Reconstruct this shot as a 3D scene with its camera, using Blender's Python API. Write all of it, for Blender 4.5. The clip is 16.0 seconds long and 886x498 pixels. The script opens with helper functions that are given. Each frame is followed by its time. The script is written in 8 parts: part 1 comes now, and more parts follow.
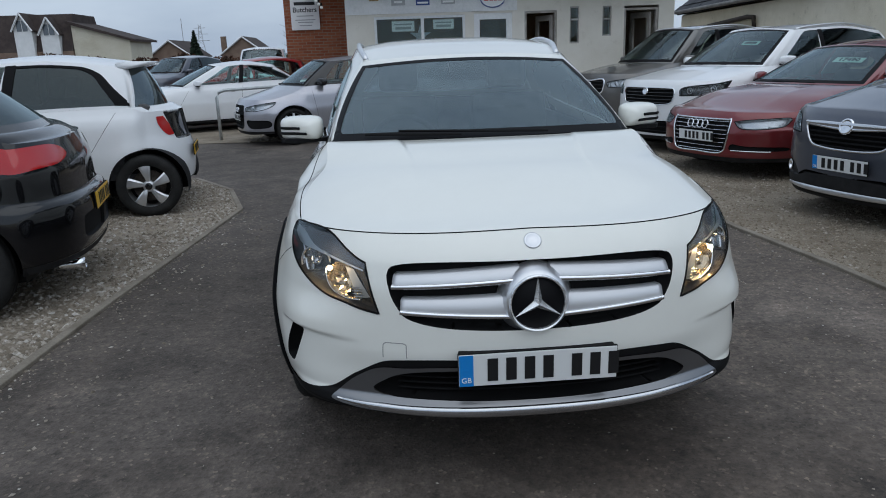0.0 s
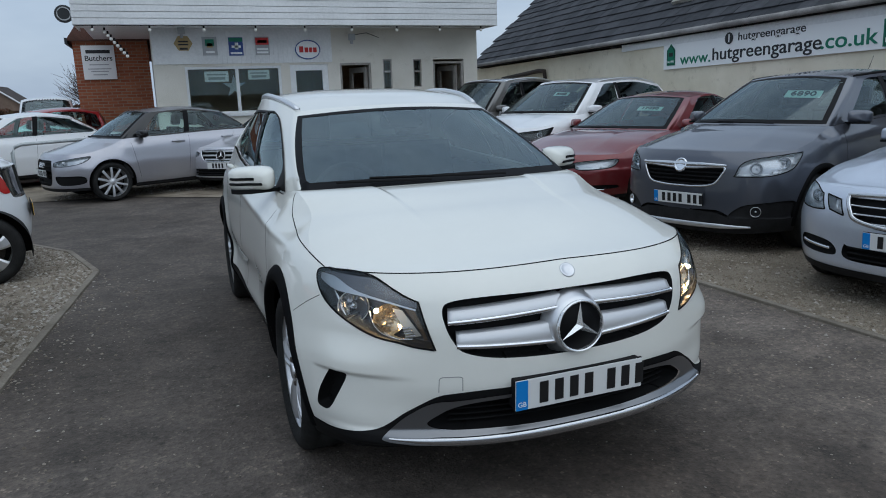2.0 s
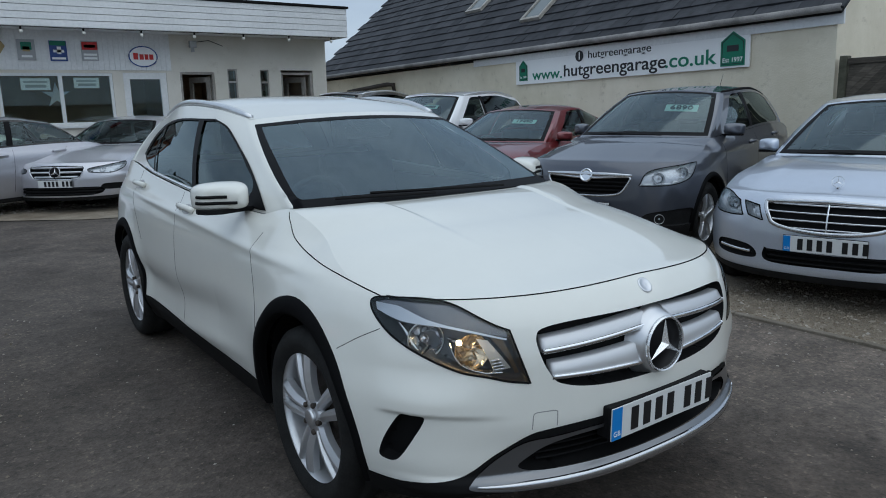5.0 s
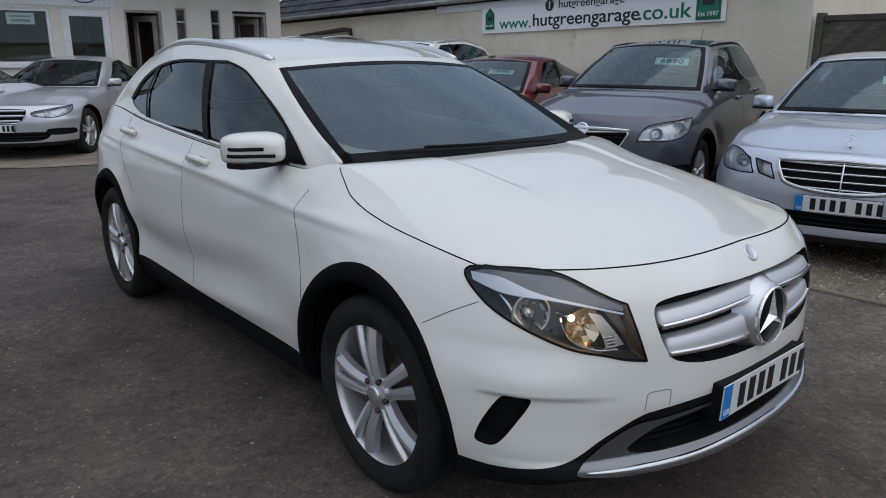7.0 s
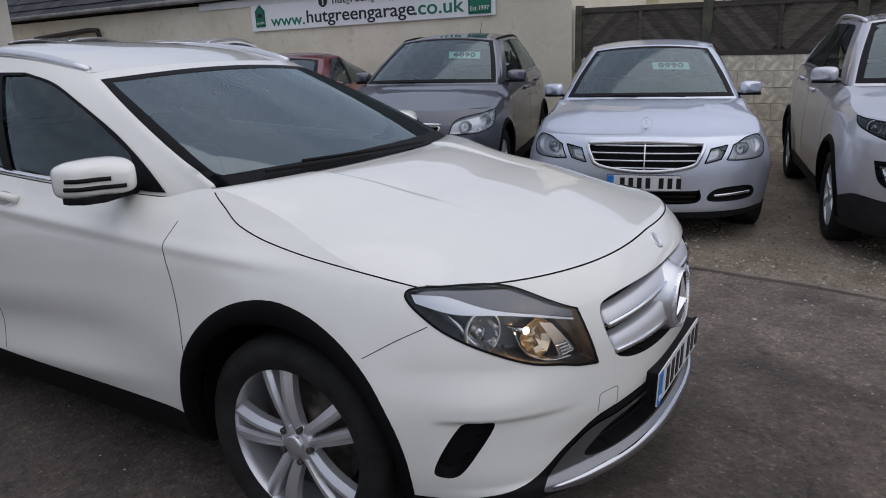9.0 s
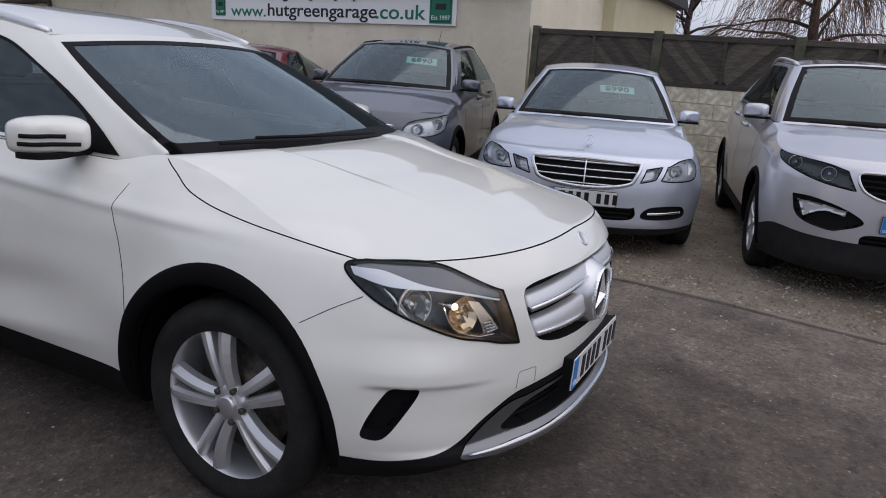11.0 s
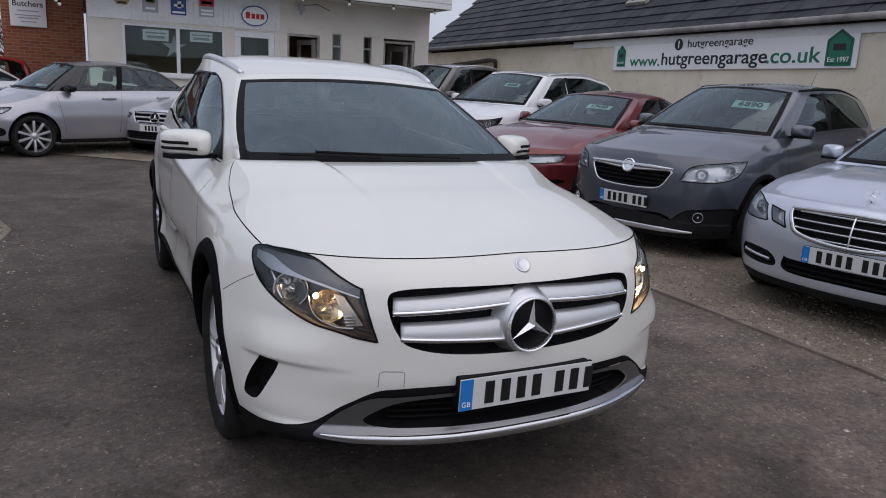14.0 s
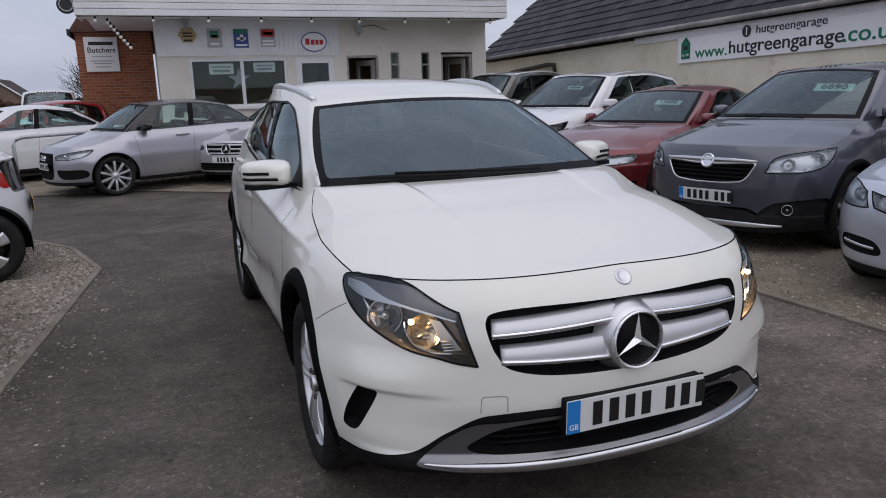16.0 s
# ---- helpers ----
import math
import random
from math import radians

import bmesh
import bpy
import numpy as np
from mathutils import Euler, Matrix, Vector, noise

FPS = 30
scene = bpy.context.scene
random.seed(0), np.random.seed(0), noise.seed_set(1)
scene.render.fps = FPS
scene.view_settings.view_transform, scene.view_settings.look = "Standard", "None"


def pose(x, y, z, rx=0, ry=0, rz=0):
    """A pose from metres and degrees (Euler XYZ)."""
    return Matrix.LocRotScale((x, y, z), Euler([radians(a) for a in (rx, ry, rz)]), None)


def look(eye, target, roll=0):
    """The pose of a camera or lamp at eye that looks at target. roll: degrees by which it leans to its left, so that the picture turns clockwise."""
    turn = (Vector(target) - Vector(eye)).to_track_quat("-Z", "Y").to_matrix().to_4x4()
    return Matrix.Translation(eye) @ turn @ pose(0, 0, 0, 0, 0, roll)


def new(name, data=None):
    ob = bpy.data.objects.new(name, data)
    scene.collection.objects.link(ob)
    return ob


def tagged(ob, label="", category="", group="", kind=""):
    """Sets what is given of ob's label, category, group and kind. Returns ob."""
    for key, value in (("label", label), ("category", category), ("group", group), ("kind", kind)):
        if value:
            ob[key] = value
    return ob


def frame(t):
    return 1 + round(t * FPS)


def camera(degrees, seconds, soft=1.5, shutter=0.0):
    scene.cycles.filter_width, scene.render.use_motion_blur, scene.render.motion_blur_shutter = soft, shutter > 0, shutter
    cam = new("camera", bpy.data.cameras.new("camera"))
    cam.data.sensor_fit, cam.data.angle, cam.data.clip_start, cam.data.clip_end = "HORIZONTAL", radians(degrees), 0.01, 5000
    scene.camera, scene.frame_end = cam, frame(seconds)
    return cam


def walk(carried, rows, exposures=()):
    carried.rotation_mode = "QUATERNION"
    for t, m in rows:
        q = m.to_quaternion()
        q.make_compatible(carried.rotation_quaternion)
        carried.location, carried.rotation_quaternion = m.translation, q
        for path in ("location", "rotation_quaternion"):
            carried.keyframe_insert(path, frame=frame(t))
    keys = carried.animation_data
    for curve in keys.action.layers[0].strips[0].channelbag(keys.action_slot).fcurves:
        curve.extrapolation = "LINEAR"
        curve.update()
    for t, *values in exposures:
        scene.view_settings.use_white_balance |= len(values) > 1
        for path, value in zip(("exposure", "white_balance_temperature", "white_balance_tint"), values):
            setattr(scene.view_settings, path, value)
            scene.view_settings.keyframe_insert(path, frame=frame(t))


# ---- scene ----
cam = camera(63.3, 16.0, soft=0.98)
PATH = [
    (0, (-0.448, -2.142, 1.461), (-0.312, -0.217, 0.936), -2.0),
    (0.5, (-0.688, -2.225, 1.473), (-0.423, -0.309, 0.965), -0.2),
    (1, (-0.891, -2.109, 1.456), (-0.52, -0.214, 0.934), -2.0),
    (1.4, (-0.996, -2.068, 1.484), (-0.52, -0.186, 1.002), -3.2),
    (1.5, (-1.051, -2.05, 1.482), (-0.536, -0.177, 1.006), -3.1),
    (2, (-1.311, -2.09, 1.49), (-0.606, -0.265, 1.074), -2.0),
    (2.5, (-1.438, -1.968, 1.478), (-0.667, -0.171, 1.055), -2.3),
    (3, (-1.536, -1.815, 1.503), (-0.733, -0.028, 1.102), -5.0),
    (3.5, (-1.754, -1.761, 1.499), (-0.719, -0.088, 1.137), -1.4),
    (4, (-1.826, -1.613, 1.482), (-0.694, -0.008, 1.102), -0.2),
    (4.2, (-1.817, -1.546, 1.483), (-0.679, 0.051, 1.089), -2.1),
    (6.3, (-2.120, -1.274, 1.469), (-1.068, 0.167, 1.056), 1.0),
    (6.5, (-2.088, -1.152, 1.488), (-0.854, 0.476, 0.951), 1.0),
    (7, (-2.141, -0.949, 1.470), (-0.881, 0.531, 0.941), 0.0),
    (7.5, (-2.242, -0.774, 1.479), (-0.822, 0.464, 0.993), -0.6),
    (8, (-2.165, -0.666, 1.499), (-0.614, 0.387, 0.989), -2.6),
    (8.2, (-2.151, -0.627, 1.506), (-0.516, 0.461, 0.959), -3.1),
    (10.3, (-2.539, -0.403, 1.458), (-0.818, 0.452, 0.904), 2.9),
    (10.5, (-2.536, -0.407, 1.455), (-0.819, 0.449, 0.892), 3.6),
    (11, (-2.408, -0.59, 1.449), (-0.682, 0.279, 0.933), 3.9),
    (11.5, (-2.202, -0.861, 1.484), (-0.651, 0.203, 0.804), 2.1),
    (12, (-1.927, -0.928, 1.486), (-0.446, 0.236, 0.811), 4.4),
    (12.5, (-1.615, -1.035, 1.454), (-0.304, 0.344, 0.839), 2.8),
    (13, (-1.476, -1.329, 1.483), (-0.381, 0.264, 0.972), 2.6),
    (13.5, (-1.5, -1.66, 1.481), (-0.491, -0.001, 1.0), 4.2),
    (14, (-1.289, -1.911, 1.456), (-0.424, -0.166, 1.002), 3.1),
    (14.5, (-1.167, -2.03, 1.478), (-0.353, -0.261, 1.02), 1.0),
    (15, (-1.224, -1.981, 1.46), (-0.423, -0.206, 1.005), 1.0),
    (15.5, (-1.364, -1.875, 1.476), (-0.577, -0.09, 1.038), -0.8),
    (16, (-1.334, -1.799, 1.467), (-0.636, 0.025, 1.038), -1.8),
]
walk(cam, [(t, look(eye, target, roll)) for t, eye, target, roll in PATH], [(0.0, 0.08, 5980, 6), (1.5, 0.07, 5910, 5), (4.2, 0.03, 5830, 2), (6.3, 0.08, 6090, 8), (8.2, 0.05, 6320, 14), (10.3, 0.16, 6480, 17), (12.0, 0.12, 6480, 17), (13.0, -0.06, 6470, 17), (14.3, 0.10, 6460, 17), (16.0, 0.09, 6470, 17)])

# ---- sky, sun, exposure ----
scene.view_settings.exposure = 0.0
world = bpy.data.worlds.new("overcast_sky")
scene.world = world
world.use_nodes = True
wt = world.node_tree
sky = wt.nodes.new("ShaderNodeTexSky")
sky.sky_type, sky.sun_disc = "NISHITA", False
sky.sun_elevation, sky.sun_rotation = radians(65), radians(172)
sky.air_density, sky.dust_density, sky.ozone_density = 1.0, 2.5, 1.0
wc = wt.nodes.new("ShaderNodeTexCoord")
wm = wt.nodes.new("ShaderNodeMapping")
wm.inputs["Scale"].default_value = (1.0, 1.0, 3.2)
wn = wt.nodes.new("ShaderNodeTexNoise")
wn.inputs["Scale"].default_value, wn.inputs["Detail"].default_value, wn.inputs["Roughness"].default_value = 2.2, 5.0, 0.55
wr = wt.nodes.new("ShaderNodeValToRGB")
wr.color_ramp.elements[0].position, wr.color_ramp.elements[0].color = 0.32, (4.9, 5.6, 6.9, 1)
wr.color_ramp.elements[1].position, wr.color_ramp.elements[1].color = 0.68, (7.5, 8.1, 9.1, 1)
wx = wt.nodes.new("ShaderNodeMix")
wx.data_type = "RGBA"
wx.inputs[0].default_value = 0.82
bg = wt.nodes["Background"]
bg.inputs["Strength"].default_value = 0.085
wt.links.new(wc.outputs["Generated"], wm.inputs["Vector"])
wt.links.new(wm.outputs[0], wn.inputs["Vector"])
wt.links.new(wn.outputs[0], wr.inputs[0])
wt.links.new(sky.outputs[0], wx.inputs[6])
wt.links.new(wr.outputs[0], wx.inputs[7])
wt.links.new(wx.outputs[2], bg.inputs["Color"])
sun_data = bpy.data.lights.new("sun", "SUN")
sun_data.energy, sun_data.angle, sun_data.color = 0.95, radians(100), (1.0, 0.96, 0.9)
sun = new("sun", sun_data)
sun.matrix_basis = look((2, -14, 30), (0, 0, 0))

# ---- materials ----
def shader(name, base=(0.5, 0.5, 0.5), rough=0.5, metal=0.0, coat=0.0, emit=None, strength=0.0, trans=0.0, ior=1.45, spec=0.5):
    m = bpy.data.materials.new(name)
    m.use_nodes = True
    b = m.node_tree.nodes["Principled BSDF"]
    b.inputs["Base Color"].default_value = (*base, 1)
    b.inputs["Roughness"].default_value = rough
    b.inputs["Metallic"].default_value = metal
    b.inputs["Coat Weight"].default_value = coat
    b.inputs["Coat Roughness"].default_value = 0.04
    b.inputs["Transmission Weight"].default_value = trans
    b.inputs["IOR"].default_value = ior
    b.inputs["Specular IOR Level"].default_value = spec
    if emit:
        b.inputs["Emission Color"].default_value = (*emit, 1)
        b.inputs["Emission Strength"].default_value = strength
    return m


def ramp(t, fac, stops):
    r = t.nodes.new("ShaderNodeValToRGB")
    while len(r.color_ramp.elements) < len(stops):
        r.color_ramp.elements.new(0.5)
    for e, (p, c) in zip(r.color_ramp.elements, stops):
        e.position, e.color = p, (*c, 1)
    t.links.new(fac, r.inputs[0])
    return r.outputs[0]


def noise_tex(t, scale, detail=4.0, rough=0.6, coords="Object"):
    c = t.nodes.new("ShaderNodeTexCoord")
    n = t.nodes.new("ShaderNodeTexNoise")
    n.inputs["Scale"].default_value, n.inputs["Detail"].default_value, n.inputs["Roughness"].default_value = scale, detail, rough
    t.links.new(c.outputs[coords], n.inputs["Vector"])
    return n.outputs[0]


def mixed(t, fac, a, b, mode="MIX"):
    m = t.nodes.new("ShaderNodeMix")
    m.data_type, m.blend_type = "RGBA", mode
    for sock, v in ((m.inputs[0], fac), (m.inputs[6], a), (m.inputs[7], b)):
        if isinstance(v, bpy.types.NodeSocket):
            t.links.new(v, sock)
        elif isinstance(v, tuple):
            sock.default_value = (*v, 1)
        else:
            sock.default_value = v
    return m.outputs[2]


def bumped(t, height, strength, distance=0.02):
    b = t.nodes.new("ShaderNodeBump")
    b.inputs["Strength"].default_value, b.inputs["Distance"].default_value = strength, distance
    t.links.new(height, b.inputs["Height"])
    t.links.new(b.outputs[0], t.nodes["Principled BSDF"].inputs["Normal"])


def varied(name, dark, light, scale, rough=0.7, fine=60.0, bump=0.2, spread=(0.35, 0.65), **kw):
    """A surface of two tones in large patches with a fine grain and relief."""
    m = shader(name, rough=rough, **kw)
    t = m.node_tree
    p = t.nodes["Principled BSDF"]
    a = ramp(t, noise_tex(t, scale), [(spread[0], dark), (spread[1], light)])
    g = noise_tex(t, fine, 6.0, 0.7)
    c = mixed(t, 0.35, a, ramp(t, g, [(0.3, (0.25, 0.25, 0.25)), (0.7, (0.9, 0.9, 0.9))]), "OVERLAY")
    t.links.new(c, p.inputs["Base Color"])
    bumped(t, g, bump)
    return m


def car_paint(name, base, metal=0.0, rough=0.35, dirt=(0.2, 0.19, 0.17), amount=0.12):
    """Clear-coated paint with a thin patchy road film and a faint flake."""
    m = shader(name, base, rough, metal, coat=1.0, spec=0.5 if metal else 0.15)
    t = m.node_tree
    p = t.nodes["Principled BSDF"]
    film = ramp(t, noise_tex(t, 3.0, 8.0, 0.75), [(0.35, (0.0, 0.0, 0.0)), (0.75, (amount, amount, amount))])
    col = base
    if metal > 0.1:
        fl = noise_tex(t, 900.0, 1.0)
        col = mixed(t, 0.25, base, ramp(t, fl, [(0.3, tuple(v * 0.55 for v in base)), (0.7, tuple(min(1, v * 1.45) for v in base))]))
    t.links.new(mixed(t, film, col, dirt), p.inputs["Base Color"])
    return m


BLACK = shader("black_plastic", (0.009, 0.009, 0.0095), 0.65, spec=0.13)
GLOSS = shader("gloss_black", (0.008, 0.008, 0.009), 0.12, coat=0.5)
SATIN_BLACK = shader("satin_black", (0.005, 0.005, 0.006), 0.5, spec=0.12)
SEAM = shader("shut_line", (0.008, 0.008, 0.008), 0.9, spec=0.1)
CHROME = shader("chrome", (0.82, 0.83, 0.85), 0.08, 1.0)
SILVER = shader("satin_silver", (0.70, 0.71, 0.73), 0.33, 0.85, coat=0.4)
ALLOY = shader("alloy", (0.66, 0.67, 0.69), 0.38, 0.7, coat=0.4)
DARK_ALLOY = shader("dark_alloy", (0.08, 0.08, 0.085), 0.35, 0.7)
IRON = varied("brake_iron", (0.04, 0.035, 0.03), (0.12, 0.10, 0.085), 18, 0.6, metal=0.6)
RUBBER = varied("tyre_rubber", (0.014, 0.014, 0.014), (0.026, 0.026, 0.025), 8, 0.75, 120, 0.25, spec=0.2)
FABRIC = varied("seat_cloth", (0.06, 0.06, 0.062), (0.11, 0.11, 0.112), 14, 0.9, 200, 0.3)
PLASTIC = varied("dash_plastic", (0.05, 0.05, 0.052), (0.08, 0.08, 0.083), 9, 0.6, 150, 0.2)
PLATE_W = shader("plate_white", (0.72, 0.73, 0.72), 0.3)
PLATE_Y = shader("plate_yellow", (0.75, 0.45, 0.03), 0.3)
PLATE_B = shader("plate_blue", (0.02, 0.22, 0.62), 0.3)
INK = shader("plate_ink", (0.012, 0.012, 0.013), 0.4)
MIRROR = shader("mirror_glass", (0.85, 0.87, 0.9), 0.02, 1.0)
RED_LENS = shader("red_lens", (0.45, 0.012, 0.012), 0.12, coat=1.0)
AMBER = shader("amber_bulb", (1.0, 0.45, 0.1), 0.3, emit=(1.0, 0.62, 0.30), strength=190.0)
LENS = shader("clear_lens", (0.96, 0.97, 0.98), 0.0, trans=1.0, ior=1.3)
FROST = shader("ribbed_lens", (0.75, 0.77, 0.8), 0.25, 0.4, coat=1.0)
DARKBOX = shader("lamp_housing", (0.025, 0.025, 0.027), 0.35, coat=0.6)


def tinted_glass(name, tint, gloss_mix):
    """Thin pane: a share of mirror reflection over tinted see-through."""
    m = bpy.data.materials.new(name)
    m.use_nodes = True
    t = m.node_tree
    t.nodes.clear()
    out = t.nodes.new("ShaderNodeOutputMaterial")
    mix = t.nodes.new("ShaderNodeMixShader")
    tr = t.nodes.new("ShaderNodeBsdfTransparent")
    gl = t.nodes.new("ShaderNodeBsdfGlossy")
    fr = t.nodes.new("ShaderNodeFresnel")
    fr.inputs["IOR"].default_value = gloss_mix
    gl.inputs["Roughness"].default_value = 0.015
    gl.inputs["Color"].default_value = (0.82, 0.96, 1.0, 1)
    tr.inputs["Color"].default_value = (*tint, 1)
    t.links.new(fr.outputs[0], mix.inputs[0])
    t.links.new(tr.outputs[0], mix.inputs[1])
    t.links.new(gl.outputs[0], mix.inputs[2])
    t.links.new(mix.outputs[0], out.inputs[0])
    return m


GLASS = tinted_glass("window_glass", (0.80, 0.94, 0.91), 1.6)
SCREEN = tinted_glass("windscreen_glass", (0.82, 0.96, 0.94), 2.5)
PARKED_SCREEN = tinted_glass("parked_windscreen_glass", (0.74, 0.90, 0.86), 1.95)
PRIVACY = tinted_glass("privacy_glass", (0.10, 0.12, 0.125), 1.6)
COVER = tinted_glass("lamp_cover", (0.93, 0.94, 0.95), 1.4)


# ---- mesh helpers ----
def solid(name, verts, faces, material, parent=None, label="", smooth=True):
    me = bpy.data.meshes.new(name)
    me.from_pydata(verts.tolist() if isinstance(verts, np.ndarray) else verts, [], faces)
    me.materials.append(material)
    me.validate()
    if smooth:
        me.shade_smooth()
    ob = new(name, me)
    if parent:
        ob.parent = parent
    if label:
        tagged(ob, label)
    return ob


def part(name, bm, material, parent, label="", smooth=False):
    me = bpy.data.meshes.new(name)
    bmesh.ops.recalc_face_normals(bm, faces=bm.faces)
    bm.to_mesh(me)
    bm.free()
    me.materials.append(material)
    if smooth:
        me.shade_smooth()
    ob = new(name, me)
    if parent:
        ob.parent = parent
    if label:
        tagged(ob, label)
    return ob


def add_box(bm, lo, hi, bevel=0.0, m=None):
    c, d = [(a + b) / 2 for a, b in zip(lo, hi)], [abs(b - a) for a, b in zip(lo, hi)]
    r = bmesh.ops.create_cube(bm, size=1.0, matrix=(m or Matrix()) @ Matrix.Translation(c) @ Matrix.Diagonal((*d, 1)))
    if bevel:
        es = list({e for v in r["verts"] for e in v.link_edges})
        bmesh.ops.bevel(bm, geom=es, offset=bevel, segments=2, profile=0.6, affect="EDGES")


def box(name, lo, hi, material, parent=None, label="", bevel=0.0, m=None):
    bm = bmesh.new()
    add_box(bm, lo, hi, bevel, m)
    return part(name, bm, material, parent, label)


def tube(bm, pts, r, sides=8, closed=False, flat=1.0):
    """A round bar along points."""
    pts = [Vector(p) for p in pts]
    n, rings = len(pts), []
    for i, p in enumerate(pts):
        a, b = pts[(i - 1) % n if closed else max(i - 1, 0)], pts[(i + 1) % n if closed else min(i + 1, n - 1)]
        d = (b - a).normalized()
        up = Vector((0, 0, 1)) if abs(d.z) < 0.95 else Vector((1, 0, 0))
        x = d.cross(up).normalized()
        y = x.cross(d)
        rr = r[i] if isinstance(r, (list, tuple)) else r
        rings.append([bm.verts.new(p + x * math.cos(2 * math.pi * k / sides) * rr + y * math.sin(2 * math.pi * k / sides) * rr * flat) for k in range(sides)])
    for i in range(n if closed else n - 1):
        A, B = rings[i], rings[(i + 1) % n]
        for k in range(sides):
            bm.faces.new((A[k], A[(k + 1) % sides], B[(k + 1) % sides], B[k]))
    if not closed:
        bm.faces.new(rings[0][::-1])
        bm.faces.new(rings[-1])


def lathe(bm, profile, seg=48, axis="x"):
    """Turns (radius, along) pairs round the axis."""
    rings = []
    for r, a in profile:
        ring = []
        for k in range(seg):
            t = 2 * math.pi * k / seg
            ring.append(bm.verts.new((a, r * math.cos(t), r * math.sin(t)) if axis == "x" else (r * math.cos(t), a, r * math.sin(t)) if axis == "y" else (r * math.cos(t), r * math.sin(t), a)))
        rings.append(ring)
    for A, B in zip(rings, rings[1:]):
        for k in range(seg):
            bm.faces.new((A[k], A[(k + 1) % seg], B[(k + 1) % seg], B[k]))
    return rings


def disc(bm, r, a, seg=32, axis="x", centre=(0, 0, 0)):
    vs = []
    for k in range(seg):
        t = 2 * math.pi * k / seg
        p = (a, r * math.cos(t), r * math.sin(t)) if axis == "x" else (r * math.cos(t), a, r * math.sin(t)) if axis == "y" else (r * math.cos(t), r * math.sin(t), a)
        vs.append(bm.verts.new(Vector(p) + Vector(centre)))
    return bm.faces.new(vs)


def prism(bm, outline, depth, m):
    """Extrudes a flat outline (x, z) along y by depth, then poses it by m."""
    a = [bm.verts.new(m @ Vector((x, 0, z))) for x, z in outline]
    b = [bm.verts.new(m @ Vector((x, depth, z))) for x, z in outline]
    n = len(a)
    bm.faces.new(a)
    bm.faces.new(b[::-1])
    for i in range(n):
        bm.faces.new((a[i], b[i], b[(i + 1) % n], a[(i + 1) % n]))


def lettering(name, body, size, material, m, parent=None, align="CENTER", label="", depth=0.004, bold=0.0):
    cu = bpy.data.curves.new(name, "FONT")
    cu.body, cu.size, cu.align_x, cu.align_y, cu.extrude, cu.offset = body, size, align, "CENTER", depth, bold
    tmp = bpy.data.objects.new(name, cu)
    me = bpy.data.meshes.new_from_object(tmp)
    bpy.data.objects.remove(tmp)
    me.materials.clear()
    me.materials.append(material)
    ob = new(name, me)
    ob.matrix_basis = m
    if parent:
        ob.parent = parent
    if label:
        tagged(ob, label)
    return ob


# ---- curves and surfaces ----
def pchip(xs, ys, q):
    xs, ys, q = np.asarray(xs, float), np.asarray(ys, float), np.asarray(q, float)
    h = np.diff(xs)
    d = np.diff(ys) / h
    m = np.zeros(len(xs))
    m[0], m[-1] = d[0], d[-1]
    if len(xs) > 2:
        a, b = d[:-1], d[1:]
        ok = a * b > 0
        w1, w2 = 2 * h[1:] + h[:-1], h[1:] + 2 * h[:-1]
        m[1:-1] = np.where(ok, (w1 + w2) / (w1 / np.where(ok, a, 1) + w2 / np.where(ok, b, 1)), 0)
    q = np.clip(q, xs[0], xs[-1])
    i = np.clip(np.searchsorted(xs, q) - 1, 0, len(xs) - 2)
    t = (q - xs[i]) / h[i]
    return ((1 + 2 * t) * (1 - t) ** 2) * ys[i] + t * (1 - t) ** 2 * h[i] * m[i] + t * t * (3 - 2 * t) * ys[i + 1] - t * t * (1 - t) * h[i] * m[i + 1]


def loop_curve(pts, sharp=(), per=10):
    """A closed smooth line through points; the corners named in sharp stay sharp."""
    p = np.asarray(pts, float)
    n, out = len(p), []
    for i in range(n):
        a, b, c, d = p[i - 1], p[i], p[(i + 1) % n], p[(i + 2) % n]
        if i in sharp:
            a = 2 * b - c
        if (i + 1) % n in sharp:
            d = 2 * c - b
        for t in np.arange(per) / per:
            out.append(0.5 * (2 * b + (c - a) * t + (2 * a - 5 * b + 4 * c - d) * t * t + (3 * b - a - 3 * c + d) * t ** 3))
    return np.array(out)


